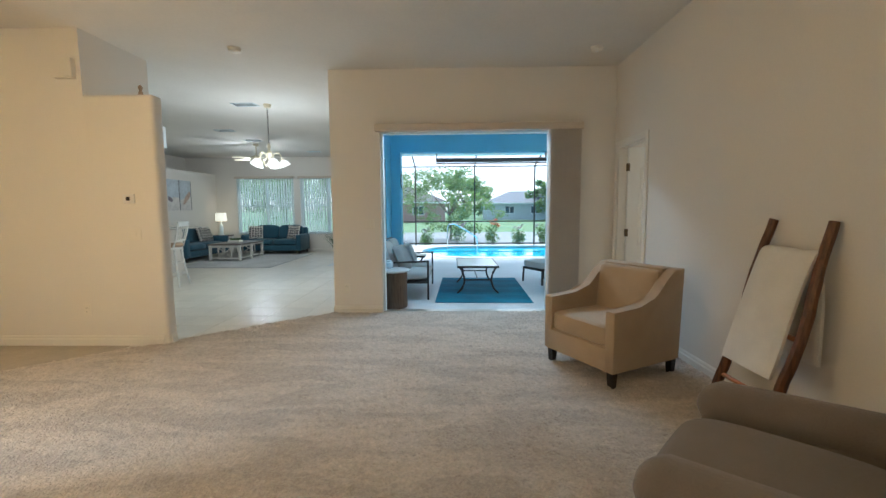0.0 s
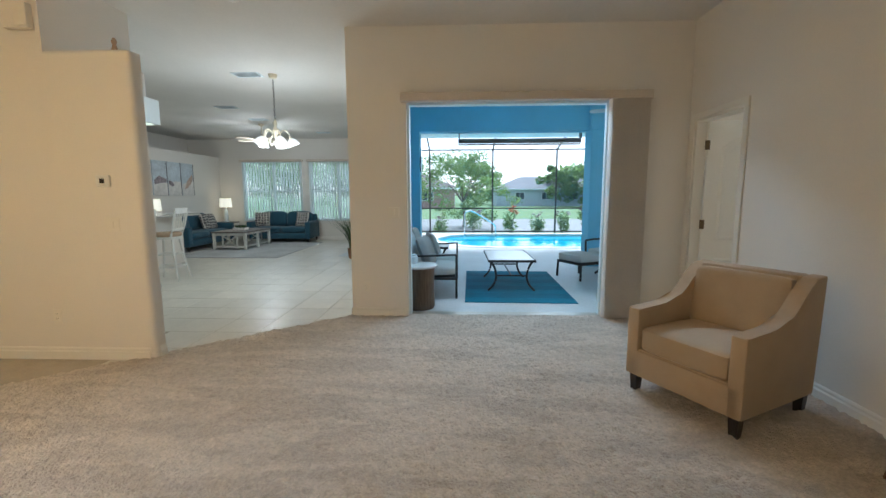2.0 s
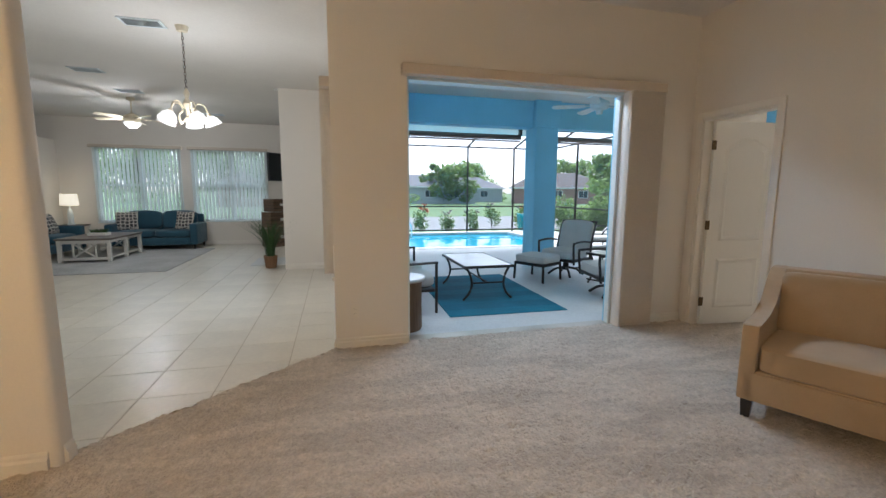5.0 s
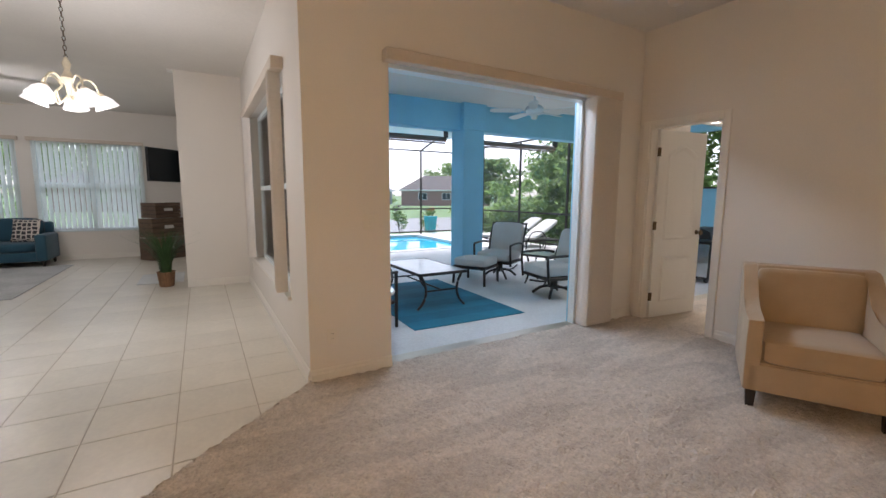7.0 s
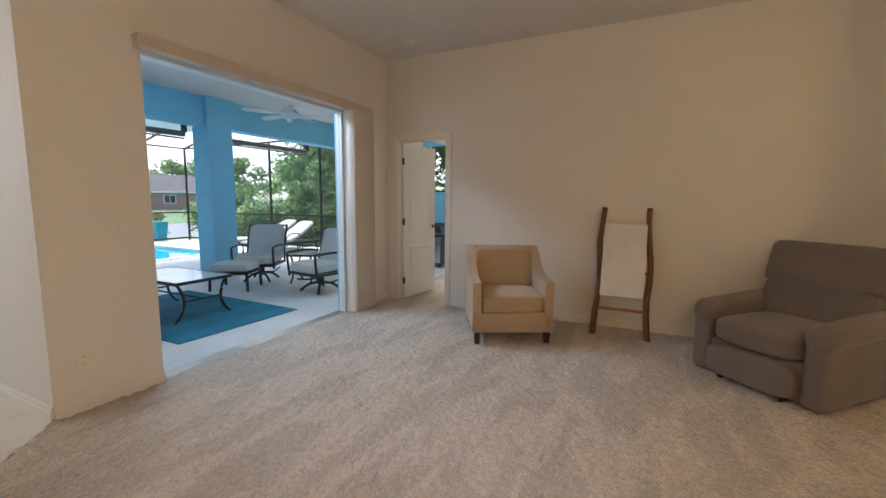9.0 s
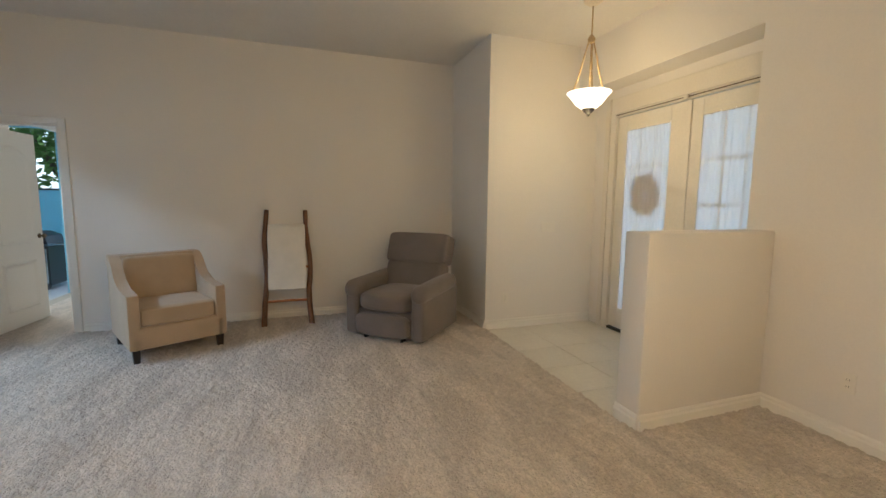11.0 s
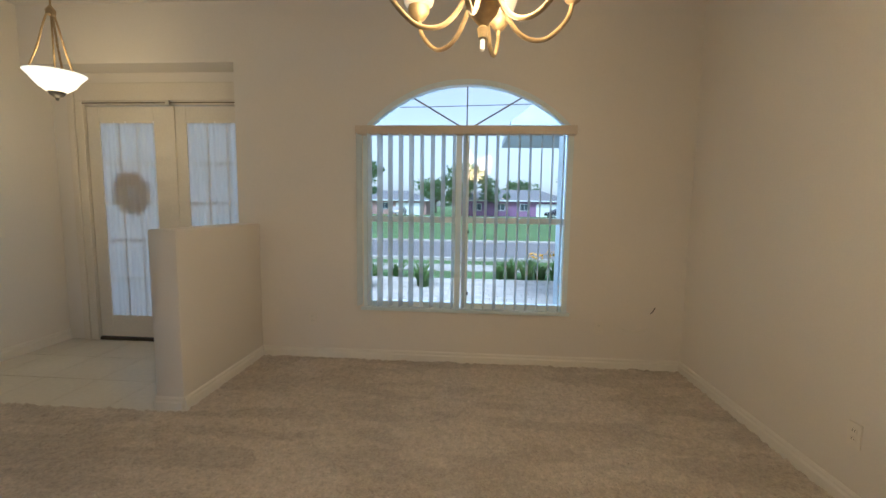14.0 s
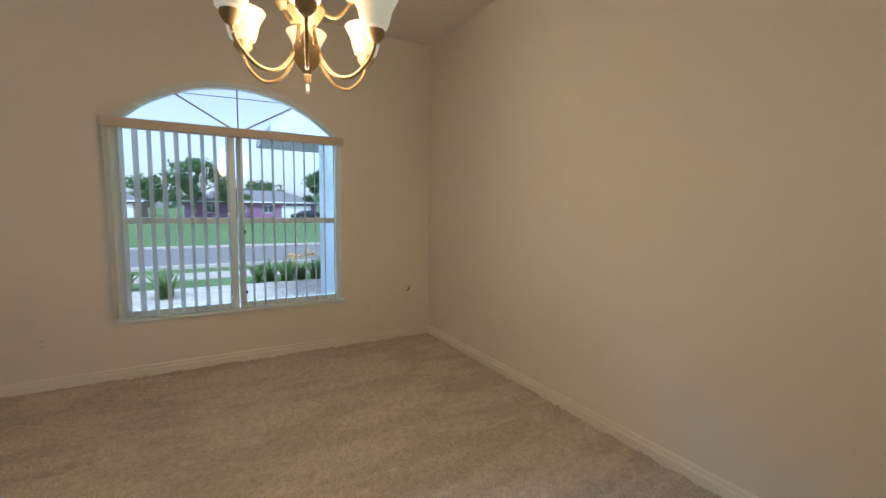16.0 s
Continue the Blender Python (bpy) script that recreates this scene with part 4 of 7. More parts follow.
def chandelier():
    CX, CY, B = -2.965, 1.76, 1.80
    top = thing("chandelier", "two-tier antique gold chandelier with lit glass shades", "chandelier", m=Matrix.Translation((CX, CY, 0)))
    part("column", lathe([(0.0, B + 0.03), (0.012, B + 0.035), (0.016, B + 0.06), (0.01, B + 0.066), (0.018, B + 0.075), (0.04, B + 0.10), (0.055, B + 0.14), (0.05, B + 0.165), (0.022, B + 0.175),
                          (0.025, B + 0.20), (0.014, B + 0.22), (0.04, B + 0.25), (0.07, B + 0.30), (0.055, B + 0.37), (0.02, B + 0.40), (0.018, B + 0.56), (0.045, B + 0.60), (0.03, B + 0.66), (0.008, B + 0.70), (0.008, B + 0.74)], 24), M_ANTIQUE, top, smooth=True)
    part("finial", lathe([(0.004, B), (0.007, B + 0.004), (0.006, B + 0.036)], 10), M_WHITE, top)
    part("stem", tube([(0, 0, B + 0.72), (0, 0, 3.0)], 0.006, 8), M_ANTIQUE, top)
    part("canopy", lathe([(0.0, 2.98), (0.04, 2.985), (0.07, 3.02), (0.072, H)], 24), M_ANTIQUE, top, smooth=True)

    def arm(a, r, z0, dip, z1):
        mm = Matrix.Rotation(radians(a), 4, "Z")
        pts = [(0.03, 0, z0 + 0.08), (0.05, 0, z0 - 0.02), (r * 0.40, 0, z0 - dip * 0.92), (r * 0.68, 0, z0 - dip), (r * 0.93, 0, z0 - dip * 0.45), (r, 0, z1)]
        part("arm", tube([mm @ q for q in smooth_points(pts, 6)], 0.0068, 9), M_ANTIQUE, top, smooth=True)
        t = mm @ Matrix.Translation((r, 0, z1))
        part("cup", lathe([(0.008, -0.012), (0.02, -0.004), (0.034, 0.016), (0.034, 0.034)], 16, t), M_ANTIQUE, top, smooth=True)
        part("shade", lathe([(0.026, 0.03), (0.045, 0.042), (0.056, 0.075), (0.062, 0.105), (0.083, 0.145), (0.086, 0.15), (0.078, 0.146), (0.055, 0.105), (0.04, 0.05)], 24, t), M_OPAL, top, "lit opal glass bell shade", True)
    for k in range(6):
        arm(18 + 60 * k, 0.275, B + 0.16, 0.11, B + 0.17)
    for k in range(3):
        arm(48 + 120 * k, 0.17, B + 0.38, 0.09, B + 0.36)


chandelier()

# ---- porch ----
L = -0.06
M_OUTRUG = mat("teal_outdoor_rug", (0.012, 0.16, 0.24), 0.9, 0.12, 2.5, 120, 0.5, bump_scale=260)
M_OUTRUG2 = mat("deep_teal_band", (0.010, 0.13, 0.205), 0.9, 0.12, 2.5, 120, 0.5, bump_scale=260)
M_CANVAS = mat("grey_canvas", (0.56, 0.545, 0.51), 0.9, 0.05, 5, 200, 0.4, bump_scale=300)
M_PILLOW = mat("grey_pillow", (0.33, 0.32, 0.30), 0.9, 0.08, 6, 200, 0.4)
M_STONETOP = mat("pale_stone_top", (0.62, 0.60, 0.56), 0.18, 0.05, 4, 30)
M_RATTAN = wood("brown_rattan", (0.10, 0.055, 0.03), (0.21, 0.125, 0.07), 0.6)
M_IRON = mat("dark_bronze_iron", (0.022, 0.018, 0.015), 0.42, 0.1, 8, 60, 0.2)
M_POOLTILE = mat("pool_plaster", (0.10, 0.45, 0.62), 0.5, 0.06, 1.5, 20)
M_COPING = mat("pool_coping", (0.66, 0.65, 0.62), 0.6, 0.05, 2, 30)
M_STEEL = mat("polished_steel", (0.75, 0.75, 0.75), 0.15, 0.02, metal=1.0)
M_SHADE = mat("brown_roller_cloth", (0.20, 0.15, 0.125), 0.8, 0.08)
M_FANWHITE = mat("fan_white", (0.62, 0.64, 0.62), 0.4, 0.03)

pillar = setting("porch_pillar", box(2.28, 2.74, 9.12, 9.56, L, 2.56, 0.01, 1), M_BLUE, "square blue painted porch pillar", "pillar")
setting("porch_pillar_cap", box(2.25, 2.77, 9.09, 9.199, 2.56, 3.10, 0.01, 1), M_BLUE, "blue pilaster on the porch beam", "pillar")
setting("porch_end_pillar", box(-1.2, -1.0, 9.2, 9.56, L, 2.56), M_BLUE, "blue half pillar against the house", "pillar")
wall("wall_porch_end", "x", -2.05, -1.205, 9.664, 9.70, L, H, "blue stucco wall end", (), M_BLUE)
wall("wall_porch_family", "y", 9.70, 13.78, -2.046, -2.03, L, H, "blue stucco wall of the house", (), M_BLUE)
setting("roof_edge", box(-2.3, 8.3, 9.5, 9.62, 3.02, 3.22), M_WHITE, "white fascia above the porch beam", "fascia")

rug = thing("outdoor_rug", "teal striped outdoor rug on the porch", "rug", m=pose(0.61, 7.38, L + 0.001, 0, 0, -1.5))
for i in range(9):
    y0 = -1.14 + 2.28 * i / 9
    part("band", box(-0.73, 0.73, y0, y0 + 2.28 / 9, 0, 0.008 + 0.0005 * (i % 2)), M_OUTRUG if i % 2 == 0 else M_OUTRUG2, rug)


def patio_table(m, w, d, h, name="coffee_table", label="low bronze patio table with pale stone top"):
    top = thing(name, label, "table", m=m)
    part("tabletop", box(-w / 2 + 0.02, w / 2 - 0.02, -d / 2 + 0.02, d / 2 - 0.02, h - 0.012, h + 0.004, 0.003, 1), M_STONETOP, top, "pale stone top")
    for x0, x1, y0, y1 in ((-w / 2, w / 2, -d / 2, -d / 2 + 0.02), (-w / 2, w / 2, d / 2 - 0.02, d / 2), (-w / 2, -w / 2 + 0.02, -d / 2 + 0.02, d / 2 - 0.02), (w / 2 - 0.02, w / 2, -d / 2 + 0.02, d / 2 - 0.02)):
        part("rim", box(x0, x1, y0, y1, h - 0.03, h + 0.006, 0.003, 1), M_IRON, top)
    for sx in (-1, 1):
        for sy in (-1, 1):
            x, y = sx * (w / 2 - 0.05), sy * (d / 2 - 0.06)
            pts = [(x, y, h - 0.03), (x - sx * 0.05, y, h * 0.72), (x - sx * 0.07, y, h * 0.45), (x - sx * 0.03, y, h * 0.2), (x + sx * 0.045, y, 0.012)]
            part("leg", tube(smooth_points(pts, 5), 0.017, 8, 0.015), M_IRON, top, smooth=True)
    for sy in (-1, 1):
        y = sy * (d / 2 - 0.06)
        part("stretcher", tube([(-w / 2 + 0.11, y, h * 0.5), (0, y, h * 0.5), (w / 2 - 0.11, y, h * 0.5)], 0.011, 8), M_IRON, top)
    part("long_stretcher", tube([(0, -d / 2 + 0.06, h * 0.5), (0, 0, h * 0.5), (0, d / 2 - 0.06, h * 0.5)], 0.011, 8), M_IRON, top)
    return top


patio_table(pose(0.53, 7.40, L + 0.010), 0.68, 1.16, 0.46)
patio_table(pose(2.72, 7.45, L, 0, 0, 20), 0.45, 0.45, 0.48, "side_table", "small bronze patio side table between chairs")


def arm_frame(parent, s, w, seat, arm, d):
    """Bowed arm of a patio chair on side s."""
    x = s * (w / 2 - 0.02)
    pts = [(x, -d / 2 + 0.06, seat - 0.08), (x, -d / 2 + 0.03, arm - 0.04), (x, -d / 2 + 0.08, arm), (x, 0, arm + 0.01), (x, d / 2 - 0.16, arm - 0.02)]
    part("arm", tube(smooth_points(pts, 5), 0.018, 8), M_IRON, parent, smooth=True)


def patio_chair(m, label):
    top = thing("swivel_chair", label, "patio chair", "porch swivel chairs", m)
    w, d, seat = 0.70, 0.74, 0.33
    part("seat_frame", box(-w / 2 + 0.03, w / 2 - 0.03, -d / 2 + 0.04, d / 2 - 0.1, seat - 0.05, seat - 0.01, 0.01, 1), M_IRON, top)
    part("seat_cushion", cushion(w - 0.10, d - 0.14, 0.15, 0.15, 8, Matrix.Translation((0, -0.05, seat - 0.01)), 8), M_CANVAS, top, smooth=True)
    back = Matrix.Translation((0, d / 2 - 0.14, seat + 0.06)) @ Matrix.Rotation(radians(-14), 4, "X")
    part("back_cushion", cushion(w - 0.12, 0.13, 0.56, 0.12, 8, back, 8), M_CANVAS, top, smooth=True)
    for s in (-1, 1):
        x = s * (w / 2 - 0.03)
        part("back_post", tube(smooth_points([(x, d / 2 - 0.16, seat - 0.04), (x, d / 2 - 0.10, seat + 0.3), (x, d / 2 + 0.03, seat + 0.60)], 5), 0.018, 8), M_IRON, top, smooth=True)
        arm_frame(top, s, w, seat, 0.60, d)
    part("back_rail", tube([(-w / 2 + 0.03, d / 2 + 0.015, seat + 0.585), (0, d / 2 + 0.035, seat + 0.605), (w / 2 - 0.03, d / 2 + 0.015, seat + 0.585)], 0.015, 8), M_IRON, top, smooth=True)
    part("swivel_post", lathe([(0.05, 0.10), (0.05, seat - 0.05)], 14), M_IRON, top)
    for a in (45, 135, 225, 315):
        c, s = math.cos(radians(a)), math.sin(radians(a))
        part("foot", tube(smooth_points([(0.04 * c, 0.04 * s, 0.14), (0.18 * c, 0.18 * s, 0.11), (0.30 * c, 0.30 * s, 0.02)], 4), 0.02, 8), M_IRON, top, smooth=True)
    for s in (-1, 1):
        part("spring_rail", tube(smooth_points([(s * 0.22, -0.26, 0.20), (s * 0.22, 0, 0.16), (s * 0.22, 0.26, 0.20)], 4), 0.013, 6), M_IRON, top)
    return top


patio_chair(pose(2.46, 8.20, L, 0, 0, -62), "dark bronze swivel chair with grey cushions facing the ottoman")
patio_chair(pose(2.28, 6.72, L, 0, 0, -100), "dark bronze swivel chair with grey cushions near the house")

ottoman = thing("ottoman", "bronze patio ottoman with grey cushion", "ottoman", m=pose(1.83, 8.02, L, 0, 0, -62))
part("cushion", cushion(0.58, 0.52, 0.13, 0.15, 8, Matrix.Translation((0, 0, 0.29)), 8), M_CANVAS, ottoman, smooth=True)
part("frame", box(-0.29, 0.29, -0.26, 0.26, 0.25, 0.295, 0.012, 1), M_IRON, ottoman)
for sx in (-1, 1):
    for sy in (-1, 1):
        part("leg", bar((sx * 0.27, sy * 0.24, 0.27), (sx * 0.28, sy * 0.25, 0), 0.035, 0.035, 0.004), M_IRON, ottoman)


def loveseat(m):
    """Front towards local -y."""
    top = thing("patio_loveseat", "dark bronze patio loveseat with grey cushions and pillows", "loveseat", m=m)
    w, d, seat = 1.45, 0.74, 0.30
    part("seat_frame", box(-w / 2 + 0.03, w / 2 - 0.03, -d / 2 + 0.04, d / 2 - 0.06, seat - 0.05, seat - 0.01, 0.01, 1), M_IRON, top)
    for s in (-1, 1):
        part("seat_cushion", cushion(w / 2 - 0.06, d - 0.12, 0.15, 0.25, 8, Matrix.Translation((s * (w / 4 - 0.01), -0.04, seat - 0.01))), M_CANVAS, top, smooth=True)
        part("back_cushion", cushion(w / 2 - 0.06, 0.14, 0.52, 0.25, 8, Matrix.Translation((s * (w / 4 - 0.01), d / 2 - 0.14, seat + 0.08)) @ Matrix.Rotation(radians(-16), 4, "X")), M_CANVAS, top, smooth=True)
        x = s * (w / 2 - 0.02)
        part("front_leg", bar((x, -d / 2 + 0.03, 0.0), (x, -d / 2 + 0.03, 0.60), 0.03, 0.03, 0.004), M_IRON, top)
        part("rear_leg", tube(smooth_points([(x, d / 2 - 0.06, 0), (x, d / 2 - 0.09, 0.35), (x, d / 2 + 0.06, 0.88)], 5), 0.018, 8), M_IRON, top, smooth=True)
        part("arm", bar((x, -d / 2 + 0.01, 0.60), (x, d / 2 - 0.06, 0.575), 0.045, 0.025, 0.006), M_IRON, top)
    part("back_rail", tube([(-w / 2 + 0.02, d / 2 + 0.05, 0.87), (0, d / 2 + 0.06, 0.885), (w / 2 - 0.02, d / 2 + 0.05, 0.87)], 0.016, 8), M_IRON, top)
    return top


loveseat(pose(-0.60, 7.18, L, 0, 0, 90))


def throw_pillow(m, material, label, group="porch pillows", size=0.44):
    top = thing("throw_pillow", label, "pillow", group, m)
    bm = bmesh.new()
    n = 10
    grid = {}
    for side in (0, 1):
        for i in range(n + 1):
            for j in range(n + 1):
                u, v = i / n * 2 - 1, j / n * 2 - 1
                t = max(0.0, (1 - u ** 4) * (1 - v ** 4)) ** 0.6
                pin = 1 - 0.07 * (1 - abs(u)) * abs(v) ** 3 - 0.07 * (1 - abs(v)) * abs(u) ** 3
                z = 0.075 * t * (1 if side else -1)
                key = (0 if i in (0, n) or j in (0, n) else side, i, j)
                if key not in grid:
                    grid[key] = bm.verts.new((u * size / 2 * pin, z, v * size / 2 * pin + size / 2))
    for side in (0, 1):
        for i in range(n):
            for j in range(n):
                f = [grid[(0 if a in (0, n) or b in (0, n) else side, a, b)] for a, b in ((i, j), (i + 1, j), (i + 1, j + 1), (i, j + 1))]
                bm.faces.new(f if side else f[::-1])
    part("cover", bm, material, top, smooth=True)
    return top


throw_pillow(pose(-0.60, 6.66, L + 0.42, -22, 0, 78), M_PILLOW, "grey square pillow leaning in the porch loveseat")
throw_pillow(pose(-0.62, 7.30, L + 0.42, -24, 0, 92), M_PILLOW, "grey square pillow in the middle of the loveseat", size=0.40)
throw_pillow(pose(-0.58, 7.72, L + 0.42, -22, 0, 104), M_CANVAS, "pale grey pillow at the loveseat's far arm", size=0.40)

drum = thing("drum_table", "brown rattan drum table with pale top", "drum table", m=pose(-0.72, 6.02, L))
part("drum", lathe([(0.18, 0), (0.19, 0.02), (0.185, 0.25), (0.19, 0.50), (0.19, 0.51)], 28), M_RATTAN, drum, smooth=True)
part("tabletop", lathe([(0.20, 0.51), (0.225, 0.515), (0.23, 0.53), (0.22, 0.545), (0.0, 0.546)], 28), M_STONETOP, drum, "pale round top", True)
vase = thing("glass_jar", "small pale jar on the drum table", "jar", m=pose(-0.80, 6.10, L + 0.546))
part("body", lathe([(0.05, 0), (0.06, 0.02), (0.06, 0.08), (0.04, 0.10), (0.045, 0.11)], 16), M_VINYL, vase, smooth=True)
patio_table(pose(-0.62, 8.30, L), 0.42, 0.42, 0.50, "side_table", "small bronze side table beyond the loveseat")


def chaise(m, label):
    """Head towards local +y."""
    top = thing("chaise_lounge", label, "chaise lounge", "pool loungers", m)
    part("frame", box(-0.30, 0.30, -0.95, 0.95, 0.27, 0.305, 0.01, 1), M_IRON, top)
    part("seat_pad", cushion(0.58, 1.20, 0.09, 0.15, 8, Matrix.Translation((0, -0.36, 0.305))), M_CANVAS, top, smooth=True)
    part("back_pad", cushion(0.58, 0.78, 0.09, 0.15, 8, Matrix.Translation((0, 0.22, 0.33)) @ Matrix.Rotation(radians(33), 4, "X") @ Matrix.Translation((0, 0.39, 0))), M_CANVAS, top, smooth=True)
    for sx in (-1, 1):
        for y in (-0.85, 0.25, 0.85):
            part("leg", tube(smooth_points([(sx * 0.28, y, 0.29), (sx * 0.30, y + 0.03, 0.14), (sx * 0.30, y, 0)], 4), 0.016, 8), M_IRON, top)
        part("arm", tube(smooth_points([(sx * 0.31, -0.1, 0.30), (sx * 0.31, 0.02, 0.50), (sx * 0.31, 0.30, 0.52), (sx * 0.31, 0.45, 0.36)], 4), 0.014, 8), M_IRON, top)
    return top


chaise(pose(5.1, 10.6, L, 0, 0, -98), "pool lounger with grey pad and raised back")
chaise(pose(5.5, 11.6, L, 0, 0, -98), "second pool lounger with grey pad behind the first")


def ceiling_fan(x, y, z_top, drop, blade, material, turn, lit, label):
    top = thing("ceiling_fan", label, "ceiling fan", "ceiling fans", pose(x, y, z_top, 0, 0, turn))
    part("canopy", lathe([(0.02, -0.06), (0.06, -0.04), (0.07, 0)], 20), material, top, smooth=True)
    part("downrod", tube([(0, 0, -0.05), (0, 0, -drop + 0.05)], 0.012, 10), material, top)
    part("motor", lathe([(0.06, -drop - 0.10), (0.11, -drop - 0.085), (0.14, -drop - 0.03), (0.13, -drop + 0.01), (0.06, -drop + 0.05), (0.02, -drop + 0.07)], 24), material, top, smooth=True)
    for k in range(5):
        mm = Matrix.Rotation(radians(72 * k), 4, "Z")
        part("blade_iron", box(0.11, 0.24, -0.02, 0.02, -drop - 0.045, -drop - 0.035, 0.003, 1, mm), material, top)
        out = [(0.20, -0.045), (0.30, -0.06), (blade - 0.06, -0.07), (blade, -0.045), (blade + 0.01, 0), (blade, 0.045), (blade - 0.06, 0.07), (0.30, 0.06), (0.20, 0.045)]
        bm = prism(out, -0.004, 0.004, "z")
        for v in bm.verts:
            v.co = mm @ Matrix.Translation((0, 0, -drop - 0.04)) @ Matrix.Rotation(radians(11), 4, "X") @ v.co
        part("blade", bm, material, top)
    if lit:
        part("light_bowl", lathe([(0.0, -drop - 0.20), (0.06, -drop - 0.195), (0.12, -drop - 0.15), (0.14, -drop - 0.11), (0.13, -drop - 0.10), (0.0, -drop - 0.10)], 24), lit, top, "lit opal glass bowl", True)
    else:
        part("switch_housing", lathe([(0.0, -drop - 0.16), (0.04, -drop - 0.155), (0.055, -drop - 0.10)], 20), material, top, smooth=True)
    return top


ceiling_fan(2.38, 7.35, 3.10, 0.46, 0.66, M_FANWHITE, 10, None, "white five-blade ceiling fan on the porch")

for x0, x1, y in ((-0.25, 2.24, 9.72), (2.84, 5.15, 9.72)):
    sh = thing("roller_shade", "rolled-up brown roller shade under the beam", "roller shade", "porch roller shades")
    part("roll", tube([(x0, y, 2.44), ((x0 + x1) / 2, y, 2.435), (x1, y, 2.44)], 0.05, 12), M_SHADE, sh, smooth=True)
    part("hem_bar", box(x0, x1, y - 0.012, y + 0.012, 2.35, 2.38, 0.004, 1), M_SHADE, sh)
    for x in (x0 + 0.02, x1 - 0.02):
        part("bracket", box(x - 0.012, x + 0.012, y - 0.11, y + 0.03, 2.46, 2.60), M_BRONZE, sh)
clock_d = thing("wall_thermometer", "round pale dial on the blue house wall", "thermometer", m=pose(-1.0, 9.36, 1.95, 0, 90, 0))
part("rim", lathe([(0.15, 0), (0.155, 0.012), (0.14, 0.025), (0.0, 0.022)], 24), M_VINYL, clock_d, smooth=True)
part("ring", lathe([(0.158, 0.002), (0.162, 0.012), (0.156, 0.02)], 24), M_BRONZE, clock_d)

# house wing and grill seen through the pool bath door
wall("wall_wing", "y", YB + 0.2, 8.6, 6.2, 6.35, L, 1.5, "pale blue low stucco wall beside the porch", (), M_BLUE)
setting("wall_wing_cap", box(6.18, 6.37, YB + 0.2, 8.6, 1.502, 1.53), M_BRONZE, "dark cap on the low blue wall", "cap")
setting("wing_beam", box(6.2, 6.35, YB + 0.2, 9.2, 2.56, 3.10), M_BLUE, "blue painted side beam of the porch", "beam")
grill = thing("grill", "black and steel barbecue grill beside the blue wall", "grill", m=pose(5.3, 6.35, L, 0, 0, 0))
part("cabinet", box(-0.25, 0.25, -0.28, 0.28, 0.06, 0.68, 0.01, 1), M_BLACK, grill)
part("lid", prism([(-0.28, 0.72), (0.28, 0.72), (0.25, 0.84), (0.1, 0.90), (-0.1, 0.90), (-0.25, 0.84)], -0.25, 0.25, "x"), M_BLACK, grill)
part("side_shelf", box(-0.25, 0.25, -0.60, -0.28, 0.69, 0.72, 0.004, 1), M_STEEL, grill, "steel side shelf")
part("door_trim", box(-0.262, -0.25, -0.26, 0.26, 0.10, 0.64, 0.003, 1), M_STEEL, grill, "steel door")
for y in (-0.22, 0.22):
    part("wheel", lathe([(0.05, -0.02), (0.06, -0.01), (0.06, 0.01), (0.05, 0.02)], 16, Matrix.Translation((-0.2, y, 0.06)) @ Matrix.Rotation(radians(90), 4, "X")), M_BLACK, grill)

# ---- screen cage ----
YC, XC = 16.2, 6.35


M_MESH = glass("insect_mesh")
_n, _l = M_MESH.node_tree.nodes, M_MESH.node_tree.links
_d, _x, _t = _n.new("ShaderNodeBsdfDiffuse"), _n.new("ShaderNodeMixShader"), _n.new("ShaderNodeBsdfTransparent")
_d.inputs[0].default_value, _x.inputs[0].default_value = (0.30, 0.31, 0.32, 1), 0.08
_l.new(_t.outputs[0], _x.inputs[1])
_l.new(_d.outputs[0], _x.inputs[2])
_l.new(_x.outputs[0], _n["Material Output"].inputs[0])


def cage():
    top = new("screen_enclosure")
    tagged(top, "dark bronze aluminium pool screen enclosure", "screen enclosure")
    beams = []
    for x in (-3.55, -1.29, 0.97, 3.24, 5.0, XC):
        beams.append(("post", (x, YC, L), (x, YC, 2.95), 0.05))
        beams.append(("roof_beam", (x, YC, 2.95), (x, 12.9, 3.75), 0.05))
        beams.append(("roof_beam", (x, 12.9, 3.75), (x, 9.64, 3.12), 0.05))
    for y in (10.4, 12.3, 14.2):
        beams.append(("post", (XC, y, L), (XC, y, 2.95), 0.05))
    for z in (0.03, 0.87, 2.95):
        beams.append(("rail", (-3.55, YC, z), (XC, YC, z), 0.045))
        beams.append(("rail", (XC, 9.7, z), (XC, YC, z), 0.045))
    for y, z in ((14.5, 3.36), (12.9, 3.75), (11.2, 3.43)):
        beams.append(("purlin", (-3.55, y, z), (XC, y, z), 0.045))
    for n, p, q, w in beams:
        part(n, bar(p, q, w, w), M_BRONZE, top)
    xs = (-3.55, -1.29, 0.97, 3.24, 5.0, XC)
    for a, b in zip(xs, xs[1:]):
        for z0, z1 in ((0.055, 0.845), (0.895, 2.925)):
            part("screen_panel", box(a + 0.026, b - 0.026, YC - 0.001, YC + 0.001, z0, z1), M_MESH, top, "fine insect mesh")
    ys = (9.7, 10.4, 12.3, 14.2, YC)
    for a, b in zip(ys, ys[1:]):
        for z0, z1 in ((0.055, 0.845), (0.895, 2.925)):
            part("screen_panel", box(XC - 0.001, XC + 0.001, a + 0.026, b - 0.026, z0, z1), M_MESH, top, "fine insect mesh")


cage()

